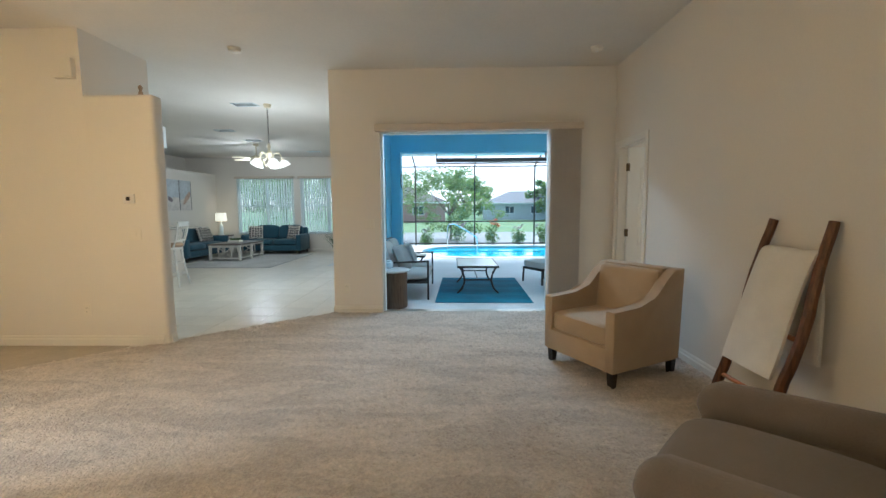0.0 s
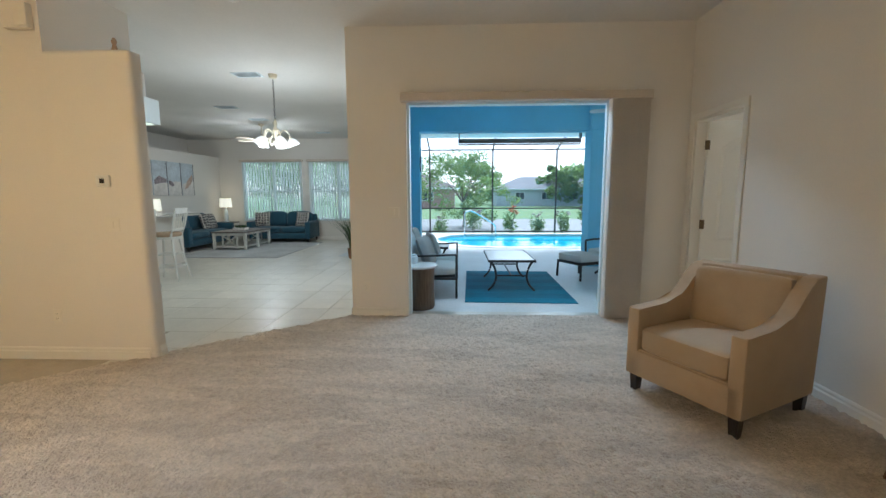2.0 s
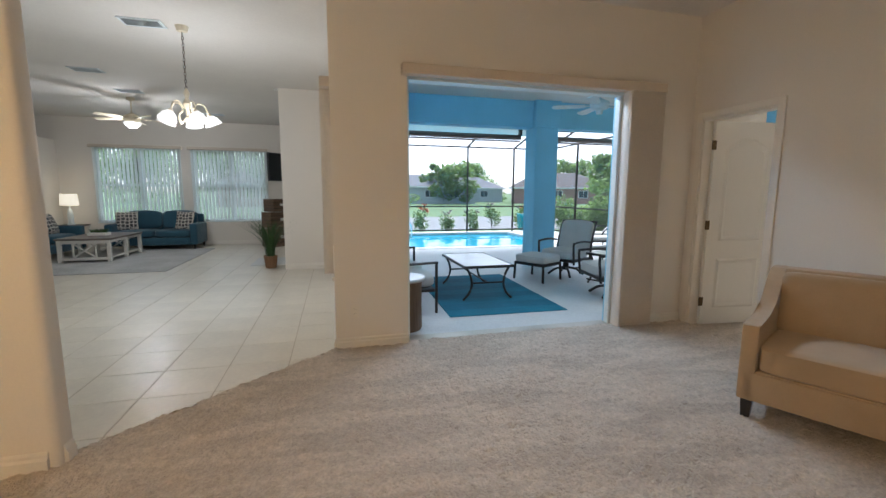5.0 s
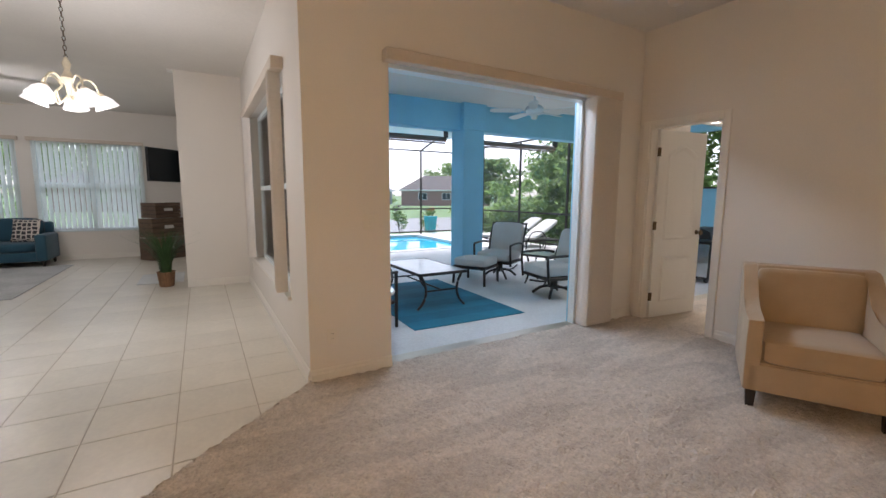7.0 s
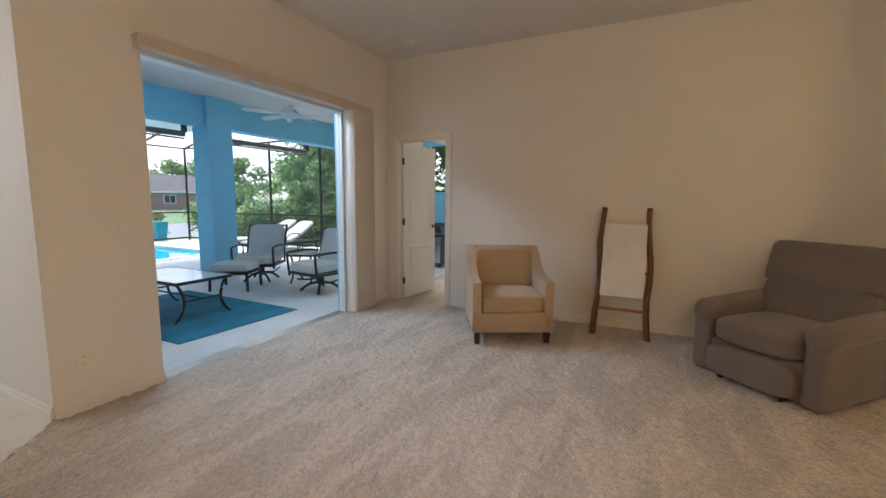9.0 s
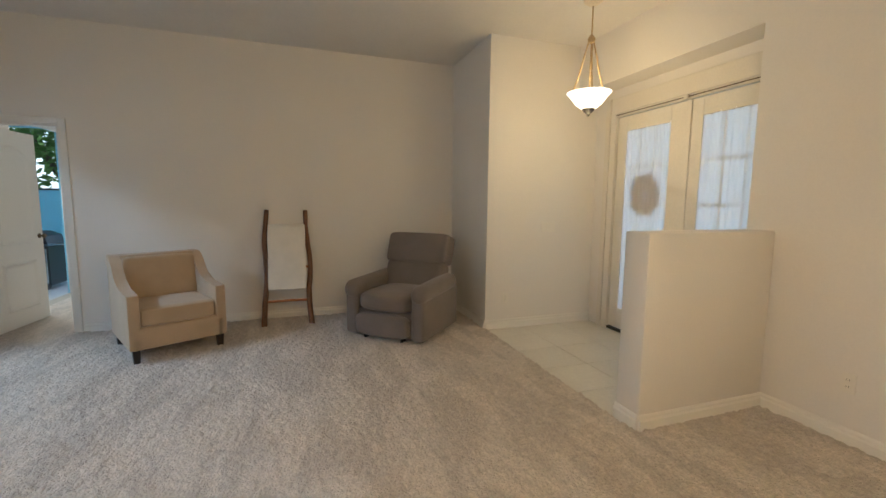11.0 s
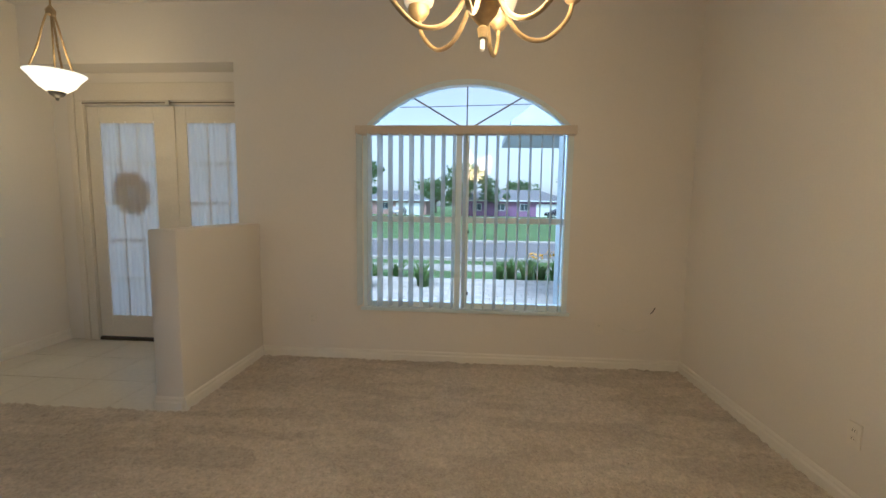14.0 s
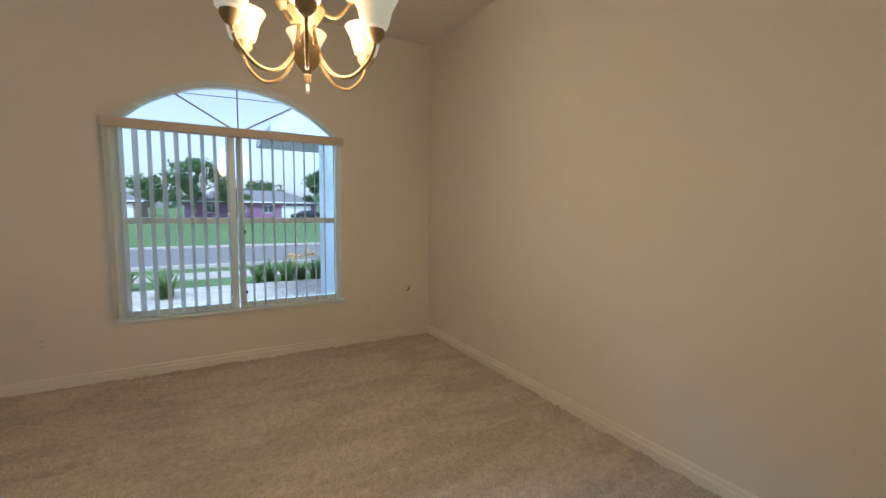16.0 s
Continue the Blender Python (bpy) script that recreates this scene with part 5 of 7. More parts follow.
# ---- pool ----
deck_hole = [(-0.3, 13.0), (0.0, 12.5), (1.2, 12.25), (4.1, 12.3), (4.6, 12.8), (4.7, 15.4), (4.2, 15.95), (0.6, 16.0), (-0.4, 15.6), (-0.9, 14.6), (-0.8, 13.6)]
shore = [(p.x, p.y) for p in smooth_points([(x, y, 0) for x, y in deck_hole + deck_hole[:1]], 5)][:-1]


def ring_sheet(inner, outer, z):
    bm = bmesh.new()
    A = [bm.verts.new((x, y, z)) for x, y in inner]
    B = [bm.verts.new((x, y, z)) for x, y in outer]
    k = len(A)
    for i in range(k):
        bm.faces.new((A[i], A[(i + 1) % k], B[(i + 1) % k], B[i]))
    return bm


def on_box(x, y, x0, x1, y0, y1):
    """The point of a rectangle's outline on the ray from its centre through x, y."""
    cx, cy = (x0 + x1) / 2, (y0 + y1) / 2
    dx, dy = x - cx, y - cy
    s = min((x1 - x0) / 2 / max(abs(dx), 1e-6), (y1 - y0) / 2 / max(abs(dy), 1e-6))
    return cx + dx * s, cy + dy * s


def grown(loop, d):
    cx, cy = sum(p[0] for p in loop) / len(loop), sum(p[1] for p in loop) / len(loop)
    out = []
    for x, y in loop:
        v = Vector((x - cx, y - cy))
        out.append((x + v.x / v.length * d, y + v.y / v.length * d))
    return out


rim = grown(shore, 0.28)
cxp, cyp = (-2.0 + 6.6) / 2, (11.2 + 16.6) / 2
setting("pool_deck", ring_sheet(rim, [on_box(x, y, -3.7, 6.6, 11.2, 16.6) for x, y in rim], L - 0.002), M_DECK, "pale pool deck around the water", "pool deck")
bm = ring_sheet(shore, rim, L + 0.012)
k = len(shore)
for lo, hi in ((shore, -0.10), (rim, -0.02)):
    A = [bm.verts.new((x, y, L + 0.012)) for x, y in lo]
    B = [bm.verts.new((x, y, L + hi)) for x, y in lo]
    for i in range(k):
        bm.faces.new((A[i], A[(i + 1) % k], B[(i + 1) % k], B[i]))
setting("pool_coping", bm, M_COPING, "pale rounded pool coping", "coping")
bm = bmesh.new()
A = [bm.verts.new((x, y, L - 0.06)) for x, y in shore]
B = [bm.verts.new((x, y, L - 1.3)) for x, y in shore]
for i in range(k):
    bm.faces.new((A[i], A[(i + 1) % k], B[(i + 1) % k], B[i]))
bm.faces.new(B)
setting("pool_basin", bm, M_POOLTILE, "blue plastered pool basin", "pool")
M_WATER = bpy.data.materials.new("pool_water")
M_WATER.use_nodes = True
wnn, wll = M_WATER.node_tree.nodes, M_WATER.node_tree.links
wb = wnn["Principled BSDF"]
wb.inputs["Base Color"].default_value = (0.05, 0.42, 0.62, 1)
wb.inputs["Roughness"].default_value, wb.inputs["IOR"].default_value = 0.03, 1.33
wx, wp = wnn.new("ShaderNodeTexNoise"), wnn.new("ShaderNodeBump")
wx.inputs["Scale"].default_value, wp.inputs["Strength"].default_value, wp.inputs["Distance"].default_value = 3.0, 0.12, 0.02
wll.new(wx.outputs[0], wp.inputs["Height"])
wll.new(wp.outputs[0], wb.inputs["Normal"])
bm = bmesh.new()
bm.faces.new([bm.verts.new((x, y, L - 0.07)) for x, y in shore])
setting("water", bm, M_WATER, "clear blue pool water with small ripples", "water")

rail = thing("pool_handrail", "polished steel handrail at the pool steps", "handrail")
for dx in (0.0,):
    part("rail", tube(smooth_points([(-0.05 + dx, 14.55, L), (-0.05 + dx, 14.55, 0.70), (0.05 + dx, 14.58, 0.82), (0.25 + dx, 14.7, 0.80), (0.9 + dx, 15.0, 0.40), (1.0 + dx, 15.05, 0.2), (1.0 + dx, 15.05, L - 0.1)], 6), 0.024, 10), M_STEEL, rail, smooth=True)
    part("flange", lathe([(0.05, 0), (0.045, 0.015), (0.026, 0.02)], 14, Matrix.Translation((-0.05 + dx, 14.55, L))), M_STEEL, rail)

# ---- nook, kitchen and family room ----
M_TEAL = mat("teal_upholstery", (0.025, 0.085, 0.13), 0.9, 0.08, 6, 200, 0.5, bump_scale=300, Sheen_Weight=0.2)
M_WHITEWOOD = mat("white_washed_wood", (0.74, 0.73, 0.69), 0.5, 0.05, 10, 80, 0.2)
M_GREYWOOD = wood("grey_brown_top", (0.10, 0.085, 0.075), (0.20, 0.17, 0.15), 0.5, 6, (0.08, 1, 1))
M_CRATE = wood("crate_wood", (0.07, 0.045, 0.03), (0.22, 0.15, 0.10), 0.7, 5, (0.1, 1, 1))
M_TAN = mat("tan_seat", (0.42, 0.30, 0.20), 0.7, 0.06)
M_AREARUG = mat("grey_area_rug", (0.42, 0.43, 0.43), 0.95, 0.14, 2.0, 40, 0.6)
M_SHADE_LIT = glow("lamp_shade_lit", (1.0, 0.84, 0.58), 0.35)
M_NOOK_LIT = glow("nook_glass_lit", (1.0, 0.95, 0.84), 0.45, (0.55, 0.54, 0.5))
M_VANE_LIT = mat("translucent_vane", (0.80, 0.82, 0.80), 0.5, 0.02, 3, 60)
_n, _l = M_VANE_LIT.node_tree.nodes, M_VANE_LIT.node_tree.links
_t, _m = _n.new("ShaderNodeBsdfTranslucent"), _n.new("ShaderNodeMixShader")
_t.inputs[0].default_value = (0.92, 0.95, 0.95, 1)
_m.inputs[0].default_value = 0.82
_l.new(_n["Principled BSDF"].outputs[0], _m.inputs[1])
_l.new(_t.outputs[0], _m.inputs[2])
_l.new(_m.outputs[0], _n["Material Output"].inputs[0])
M_PATTERN = mat("geometric_pillow", (0.34, 0.31, 0.28), 0.9, 0.45, 26, 60)
_n, _l = M_PATTERN.node_tree.nodes, M_PATTERN.node_tree.links
_v, _r, _c = _n.new("ShaderNodeTexVoronoi"), _n.new("ShaderNodeValToRGB"), _n.new("ShaderNodeTexCoord")
_v.feature, _v.inputs["Scale"].default_value, _v.inputs["Randomness"].default_value = "DISTANCE_TO_EDGE", 13.0, 0.35
_r.color_ramp.elements[0].position, _r.color_ramp.elements[0].color = 0.10, (0.62, 0.58, 0.52, 1)
_r.color_ramp.elements[1].position, _r.color_ramp.elements[1].color = 0.16, (0.05, 0.05, 0.06, 1)
_l.new(_c.outputs["Object"], _v.inputs["Vector"])
_l.new(_v.outputs["Distance"], _r.inputs[0])
_l.new(_r.outputs[0], _n["Principled BSDF"].inputs["Base Color"])
M_TVSCREEN = mat("tv_screen", (0.010, 0.016, 0.020), 0.12, 0.05)
M_POT = wood("woven_pot", (0.16, 0.08, 0.04), (0.32, 0.18, 0.09), 0.7)
M_LEAF = mat("houseplant_leaf", (0.035, 0.085, 0.022), 0.5, 0.2, 6, 40)


def sofa(m, w, label, tufted):
    """Front towards local -y."""
    top = thing("sofa", label, "sofa", "teal sofas", m)
    d = 0.86
    part("base", box(-w / 2 + 0.12, w / 2 - 0.12, -d / 2 + 0.03, d / 2 - 0.05, 0.11, 0.28, 0.02, 2), M_TEAL, top, smooth=True)
    for s in (-1, 1):
        lo, hi = sorted((s * (w / 2 - 0.16), s * w / 2))
        part("arm", box(lo, hi, -d / 2, d / 2 - 0.02, 0.11, 0.60, 0.035, 3), M_TEAL, top, smooth=True)
        part("seat_cushion", cushion((w - 0.33) / 2, d - 0.22, 0.19, 0.2, 8, Matrix.Translation((s * (w - 0.33) / 4, -0.07, 0.27))), M_TEAL, top, smooth=True)
        back = Matrix.Translation((s * (w - 0.33) / 4, d / 2 - 0.19, 0.43)) @ Matrix.Rotation(radians(-12), 4, "X")
        part("back_cushion", cushion((w - 0.33) / 2, 0.20, 0.46, 0.2, 8, back), M_TEAL, top, smooth=True)
        if tufted:
            for i in (-1, 0, 1):
                for z in (0.15, 0.31):
                    part("button", lathe([(0.0, -0.004), (0.016, 0), (0.0, 0.008)], 10, back @ Matrix.Translation((i * 0.22, -0.098, z)) @ Matrix.Rotation(radians(90), 4, "X")), M_TEAL, top)
    part("back_frame", box(-w / 2 + 0.05, w / 2 - 0.05, d / 2 - 0.13, d / 2, 0.11, 0.80, 0.03, 3), M_TEAL, top, smooth=True)
    for sx in (-1, 1):
        for sy in (-1, 1):
            part("leg", lathe([(0.02, 0), (0.03, 0.115)], 10, Matrix.Translation((sx * (w / 2 - 0.08), sy * (d / 2 - 0.08), 0))), M_ESPRESSO, top, "dark tapered leg")
    return top


sofa(pose(-7.10, 11.62, 0, 0, 0, 90), 2.05, "long teal tufted sofa along the art wall", True)
sofa(pose(-5.42, 13.10, 0, 0, 0, 0), 1.85, "teal two-seat sofa under the window", False)
for x, y, r in ((-7.02, 12.25, 100), (-7.02, 12.02, 82), (-6.02, 12.98, 14), (-4.86, 12.98, -16)):
    throw_pillow(pose(x, y, 0.45, -18, 0, r), M_PATTERN, "dark geometric patterned pillow on a teal sofa", "sofa pillows", 0.44)


def coffee_table():
    top = thing("coffee_table", "white farmhouse coffee table with crossed sides", "coffee table")
    x0, x1, y0, y1, h = -6.35, -5.50, 11.0, 12.35, 0.46
    part("tabletop", box(x0 - 0.02, x1 + 0.02, y0 - 0.02, y1 + 0.02, h - 0.035, h, 0.004, 1), M_GREYWOOD, top, "grey-brown wooden top")
    for x in (x0, x1 - 0.06):
        for y in (y0, (y0 + y1) / 2 - 0.03, y1 - 0.06):
            part("leg", box(x, x + 0.06, y, y + 0.06, 0, h - 0.035, 0.003, 1), M_WHITEWOOD, top)
    part("shelf", box(x0 + 0.02, x1 - 0.02, y0 + 0.02, y1 - 0.02, 0.07, 0.095), M_WHITEWOOD, top)
    for y in (y0 + 0.012, y1 - 0.048):
        part("end_rail", box(x0 + 0.06, x1 - 0.06, y, y + 0.036, h - 0.10, h - 0.035), M_WHITEWOOD, top)
        part("end_rail", box(x0 + 0.06, x1 - 0.06, y, y + 0.036, 0.05, 0.10), M_WHITEWOOD, top)
        for a, b in (((x0 + 0.25, 0.10), (x1 - 0.25, h - 0.10)), ((x0 + 0.25, h - 0.10), (x1 - 0.25, 0.10))):
            part("cross_bar", bar((a[0], y + 0.018, a[1]), (b[0], y + 0.018, b[1]), 0.03, 0.024), M_WHITEWOOD, top)
        for x in (x0 + 0.23, x1 - 0.26):
            part("upright", box(x, x + 0.03, y + 0.003, y + 0.033, 0.10, h - 0.10), M_WHITEWOOD, top)
    for x in (x0 + 0.012, x1 - 0.048):
        part("side_rail", box(x, x + 0.036, y0 + 0.06, y1 - 0.06, h - 0.085, h - 0.035), M_WHITEWOOD, top)


coffee_table()


def leafy(bm, centre, n, r, length, rng, width=0.02, lean=0.5):
    """Arching blades that spring from one point."""
    for i in range(n):
        a = rng.uniform(0, 2 * math.pi)
        out = rng.uniform(0.15, 1.0) * lean * length
        hgt = length * rng.uniform(0.7, 1.0)
        c, s = math.cos(a), math.sin(a)
        side = Vector((-s, c, 0))
        base = Vector(centre) + Vector((c, s, 0)) * rng.uniform(0, r)
        prev = None
        for k in range(5):
            t = k / 4
            p = base + Vector((c, s, 0)) * out * t * t + Vector((0, 0, hgt * (t - 0.25 * lean * t ** 3)))
            w = width * (1 - t) ** 0.6 * 0.5 + 0.0008
            cur = (bm.verts.new(p - side * w), bm.verts.new(p + side * w))
            if prev:
                bm.faces.new((prev[0], prev[1], cur[1], cur[0]))
            prev = cur


rng = random.Random(11)
bowl = thing("planter_box", "small green succulents in a pale wooden tray", "planter")
part("tray", box(-6.10, -5.78, 11.5, 11.72, 0.462, 0.52, 0.006, 1), M_WHITEWOOD, bowl)
bm = bmesh.new()
for i in range(7):
    leafy(bm, (-6.06 + 0.04 * i, 11.61, 0.515), 14, 0.03, 0.10, rng, 0.02, 0.8)
part("leaves", bm, M_LEAF, bowl)

tagged(part("area_rug", box(-6.55, -4.15, 9.7, 12.75, 0.001, 0.012, 0.004, 1), M_AREARUG), "grey distressed area rug under the coffee table", "rug")


def end_lamp(x, y, group):
    t = thing("end_table", "white end table with slatted sides", "end table", group, pose(x, y, 0))
    part("tabletop", box(-0.26, 0.26, -0.24, 0.24, 0.54, 0.57, 0.004, 1), M_GREYWOOD, t, "grey-brown top")
    for sx in (-1, 1):
        for sy in (-1, 1):
            part("leg", box(sx * 0.22 - 0.025, sx * 0.22 + 0.025, sy * 0.20 - 0.025, sy * 0.20 + 0.025, 0, 0.54), M_WHITEWOOD, t)
    part("shelf", box(-0.22, 0.22, -0.2, 0.2, 0.14, 0.16), M_WHITEWOOD, t)
    part("apron", box(-0.195, 0.195, -0.215, -0.19, 0.44, 0.54), M_WHITEWOOD, t)
    l = thing("table_lamp", "cream table lamp with lit drum shade", "lamp", "table lamps", pose(x, y, 0.571))
    part("base", lathe([(0.07, 0), (0.075, 0.02), (0.05, 0.06), (0.06, 0.2), (0.04, 0.34), (0.012, 0.38), (0.012, 0.46)], 20), M_VINYL, l, smooth=True)
    part("shade", lathe([(0.17, 0.44), (0.155, 0.70), (0.150, 0.70), (0.165, 0.44)], 28), M_SHADE_LIT, l, "lit linen drum shade", True)


end_lamp(-7.2, 13.2, "family room lamps")
end_lamp(-7.2, 10.2, "family room lamps")

# triptych on the art wall
M_SKYART = mat("art_pale_blue", (0.55, 0.60, 0.64), 0.7, 0.12, 3, 20)
M_SANDART = mat("art_pale_sand", (0.70, 0.66, 0.62), 0.7, 0.10, 4, 20)
M_DARKART = mat("art_driftwood", (0.30, 0.25, 0.27), 0.7, 0.3, 12, 40)
M_REED = mat("art_reed", (0.52, 0.38, 0.30), 0.7, 0.2, 12, 40)
for i in range(3):
    y0 = 10.72 + 0.52 * i
    art = thing("canvas_print", "pale beach canvas print with driftwood shapes", "picture", "triptych on the wall")
    part("canvas", box(-7.549, -7.52, y0, y0 + 0.49, 1.36, 2.20, 0.003, 1), M_SKYART, art)
    part("shore", prism([(y0 + 0.002, 1.362), (y0 + 0.488, 1.362), (y0 + 0.488, 1.66 + 0.05 * i), (y0 + 0.25, 1.72), (y0 + 0.002, 1.64)], -7.52, -7.5195, "x"), M_SANDART, art, "pale sand")
    logs = (((0.03, 1.72), (0.20, 1.84), (0.47, 1.76), (0.46, 1.68), (0.24, 1.66), (0.05, 1.62)),
            ((0.02, 1.74), (0.16, 1.70), (0.22, 1.62), (0.14, 1.58), (0.02, 1.64)),
            ((0.10, 1.52), (0.22, 1.74), (0.44, 1.92), (0.47, 1.80), (0.36, 1.66), (0.20, 1.54)))[i]
    part("driftwood", prism([(y0 + a, z) for a, z in logs], -7.5195, -7.5185, "x"), M_DARKART if i < 2 else M_REED, art, "soft brown driftwood shape")
    part("canvas_edge", box(-7.549, -7.518, y0 + 0.49, y0 + 0.502, 1.36, 2.20), M_ESPRESSO, art, "dark side edge")

# family windows
for i, (x0, x1) in enumerate(((-6.84, -5.0), (-4.78, -3.04))):
    win = new("window_%d" % (4 + i))
    tagged(win, "white framed wide family room window", "window", kind="structure")
    xm = (x0 + x1) / 2
    for a, b in ((x0, x0 + 0.05), (xm - 0.04, xm + 0.04), (x1 - 0.05, x1)):
        part("window_frame", box(a, b, 13.68, 13.73, 0.60, 2.38), M_VINYL, win)
    for a, b in ((x0 + 0.05, xm - 0.04), (xm + 0.04, x1 - 0.05)):
        for z0, z1 in ((0.60, 0.65), (1.46, 1.51), (2.33, 2.38)):
            part("sash_rail", box(a, b, 13.68, 13.73, z0, z1), M_VINYL, win)
        for z0, z1 in ((0.65, 1.46), (1.51, 2.33)):
            part("pane", box(a, b, 13.70, 13.706, z0, z1), M_GLASS, win)
    part("sill", box(x0 - 0.02, x1 + 0.02, 13.575, 13.68, 0.58, 0.605, 0.003, 1), M_VINYL, win)
    bl = thing("vertical_blind", "white vertical blind half turned over the window", "blind", "vertical blinds")
    valance(bl, "x", x0 - 0.05, x1 + 0.05, 13.6, -0.085, 2.36, 2.43)
    n = round((x1 - x0) / 0.084)
    for k in range(n):
        vane(x0 + 0.04 + 0.084 * k, 13.55, 0.62, 2.365, -29 + 1.5 * math.sin(k * 1.9 + i), M_VANE_LIT, bl)

plant = thing("potted_grass", "tall green grass plant in a woven pot", "potted plant", m=pose(-2.50, 9.72, 0))
part("pot", lathe([(0.085, 0), (0.095, 0.02), (0.115, 0.21), (0.12, 0.22), (0.105, 0.22), (0.10, 0.19), (0.0, 0.19)], 20), M_POT, plant, "brown woven pot", True)
bm = bmesh.new()
leafy(bm, (0, 0, 0.19), 150, 0.07, 0.84, random.Random(8), 0.016, 0.7)
part("blades", bm, M_LEAF, plant)
# thin pale rectangle laid on the tiles near the pot
patch_p = tagged(part("floor_patch", box(-2.9, -2.3, 10.0, 10.9, 0.001, 0.010, 0.003, 1), mat("pale_patch", (0.66, 0.68, 0.68), 0.9, 0.06, 6, 80, 0.4)), "pale rectangle on the tile floor", "mat")

tv = thing("television", "flat black television on a swivel wall bracket", "television", m=pose(-2.55, 12.85, 1.93, 0, 0, 48))
part("bezel", box(-0.46, 0.46, -0.02, 0.03, -0.33, 0.33, 0.006, 1), M_BLACK, tv)
part("screen", box(-0.445, 0.445, -0.023, -0.02, -0.315, 0.315), M_TVSCREEN, tv, "dark glass screen")
part("bracket", box(-0.03, 0.03, 0.03, 0.42, -0.03, 0.03), M_BLACK, tv)
for k, (w, z0, z1) in enumerate(((0.74, 0, 0.46), (0.72, 0.462, 0.86), (0.58, 0.862, 1.18))):
    crate = thing("wooden_crate", "weathered wooden crate in a stack", "crate", "stacked crates", pose(-2.72, 13.0, z0, 0, 0, 38 + 3 * k))
    hh = z1 - z0
    part("interior", box(-w / 2 + 0.02, w / 2 - 0.02, -0.17, 0.20, 0, hh - 0.02), M_ESPRESSO, crate)
    for j in range(4):
        za = hh * j / 4
        part("slat", box(-w / 2, w / 2, -0.19, -0.17, za + 0.004, za + hh / 4 - 0.008, 0.002, 1), M_CRATE, crate)
        for s in (-1, 1):
            lo, hi = sorted((s * (w / 2 - 0.02), s * w / 2))
            part("slat", box(lo, hi, -0.17, 0.20, za + 0.004, za + hh / 4 - 0.008, 0.002, 1), M_CRATE, crate)
    part("handle", box(-0.10, 0.10, -0.195, -0.19, hh * 0.45, hh * 0.62, 0.002, 1), M_WHITEWOOD, crate, "pale label plate")

ceiling_fan(-4.95, 11.0, H, 0.34, 0.66, M_CREAMMETAL, 24, M_NOOK_LIT, "cream ceiling fan with lit bowl in the family room")


def nook_chandelier():
    top = thing("nook_chandelier", "cream scrolled chandelier with five lit glass shades", "chandelier", m=pose(-2.87, 7.0, 0))
    part("canopy", lathe([(0.02, 2.98), (0.05, 2.99), (0.065, H)], 20), M_CREAMMETAL, top, smooth=True)
    for k in range(16):
        z = 2.42 + 0.036 * k
        mm = Matrix.Translation((0, 0, z)) @ Matrix.Rotation(radians(90 * (k % 2)), 4, "Z")
        ring = [mm @ Vector((0.010 * math.cos(a), 0, 0.023 * math.sin(a))) for a in (2 * math.pi * i / 10 for i in range(11))]
        part("chain_link", tube(ring, 0.0032, 5), M_HINGE, top)
    part("cord", tube([(0.004, 0.003, 2.40), (-0.006, 0, 2.7), (0.003, 0, 3.0)], 0.003, 6), M_VINYL, top)
    part("column", lathe([(0.0, 2.03), (0.018, 2.05), (0.03, 2.09), (0.015, 2.13), (0.022, 2.20), (0.045, 2.26), (0.018, 2.32), (0.03, 2.37), (0.01, 2.42)], 18), M_CREAMMETAL, top, smooth=True)
    for k in range(5):
        mm = Matrix.Rotation(radians(72 * k + 20), 4, "Z")
        pts = [(0.02, 0, 2.12), (0.08, 0, 2.06), (0.10, 0, 2.14), (0.05, 0, 2.20), (0.10, 0, 2.27), (0.16, 0, 2.25), (0.195, 0, 2.17)]
        part("arm", tube([mm @ p for p in smooth_points(pts, 6)], 0.007, 8), M_CREAMMETAL, top, smooth=True)
        t = mm @ Matrix.Translation((0.195, 0, 2.17)) @ Matrix.Rotation(radians(-24), 4, "Y")
        part("cup", lathe([(0.03, -0.03), (0.022, 0.0), (0.006, 0.012)], 14, t), M_CREAMMETAL, top, smooth=True)
        part("shade", lathe([(0.086, -0.115), (0.09, -0.118), (0.078, -0.09), (0.065, -0.055), (0.035, -0.022), (0.025, -0.018)], 22, t), M_NOOK_LIT, top, "lit frosted glass shade", True)


nook_chandelier()


def ceiling_vent(x, y, turn=0):
    top = thing("ceiling_vent", "white slatted ceiling air vent", "vent", "ceiling vents", pose(x, y, H, 0, 0, turn))
    for x0, x1, y0, y1 in ((-0.19, 0.19, -0.11, -0.085), (-0.19, 0.19, 0.085, 0.11), (-0.19, -0.165, -0.085, 0.085), (0.165, 0.19, -0.085, 0.085)):
        part("frame", box(x0, x1, y0, y1, -0.012, -0.001), M_VINYL, top)
    # black sheet behind the slats, the duct's shade put into its colour
    part("backing", box(-0.165, 0.165, -0.085, 0.085, -0.004, -0.001), M_BLACK, top, "black sheet for the duct's shade")
    for i in range(7):
        y = -0.075 + 0.025 * i
        part("slat", box(-0.165, 0.165, -0.010, 0.010, -0.001, 0.001, 0, 1, Matrix.Translation((0, y, -0.012)) @ Matrix.Rotation(radians(35), 4, "X")), M_VINYL, top)


ceiling_vent(-3.22, 6.98)
ceiling_vent(-4.72, 9.1)
ceiling_vent(-4.72, 10.4)
ceiling_vent(-3.9, 12.4)


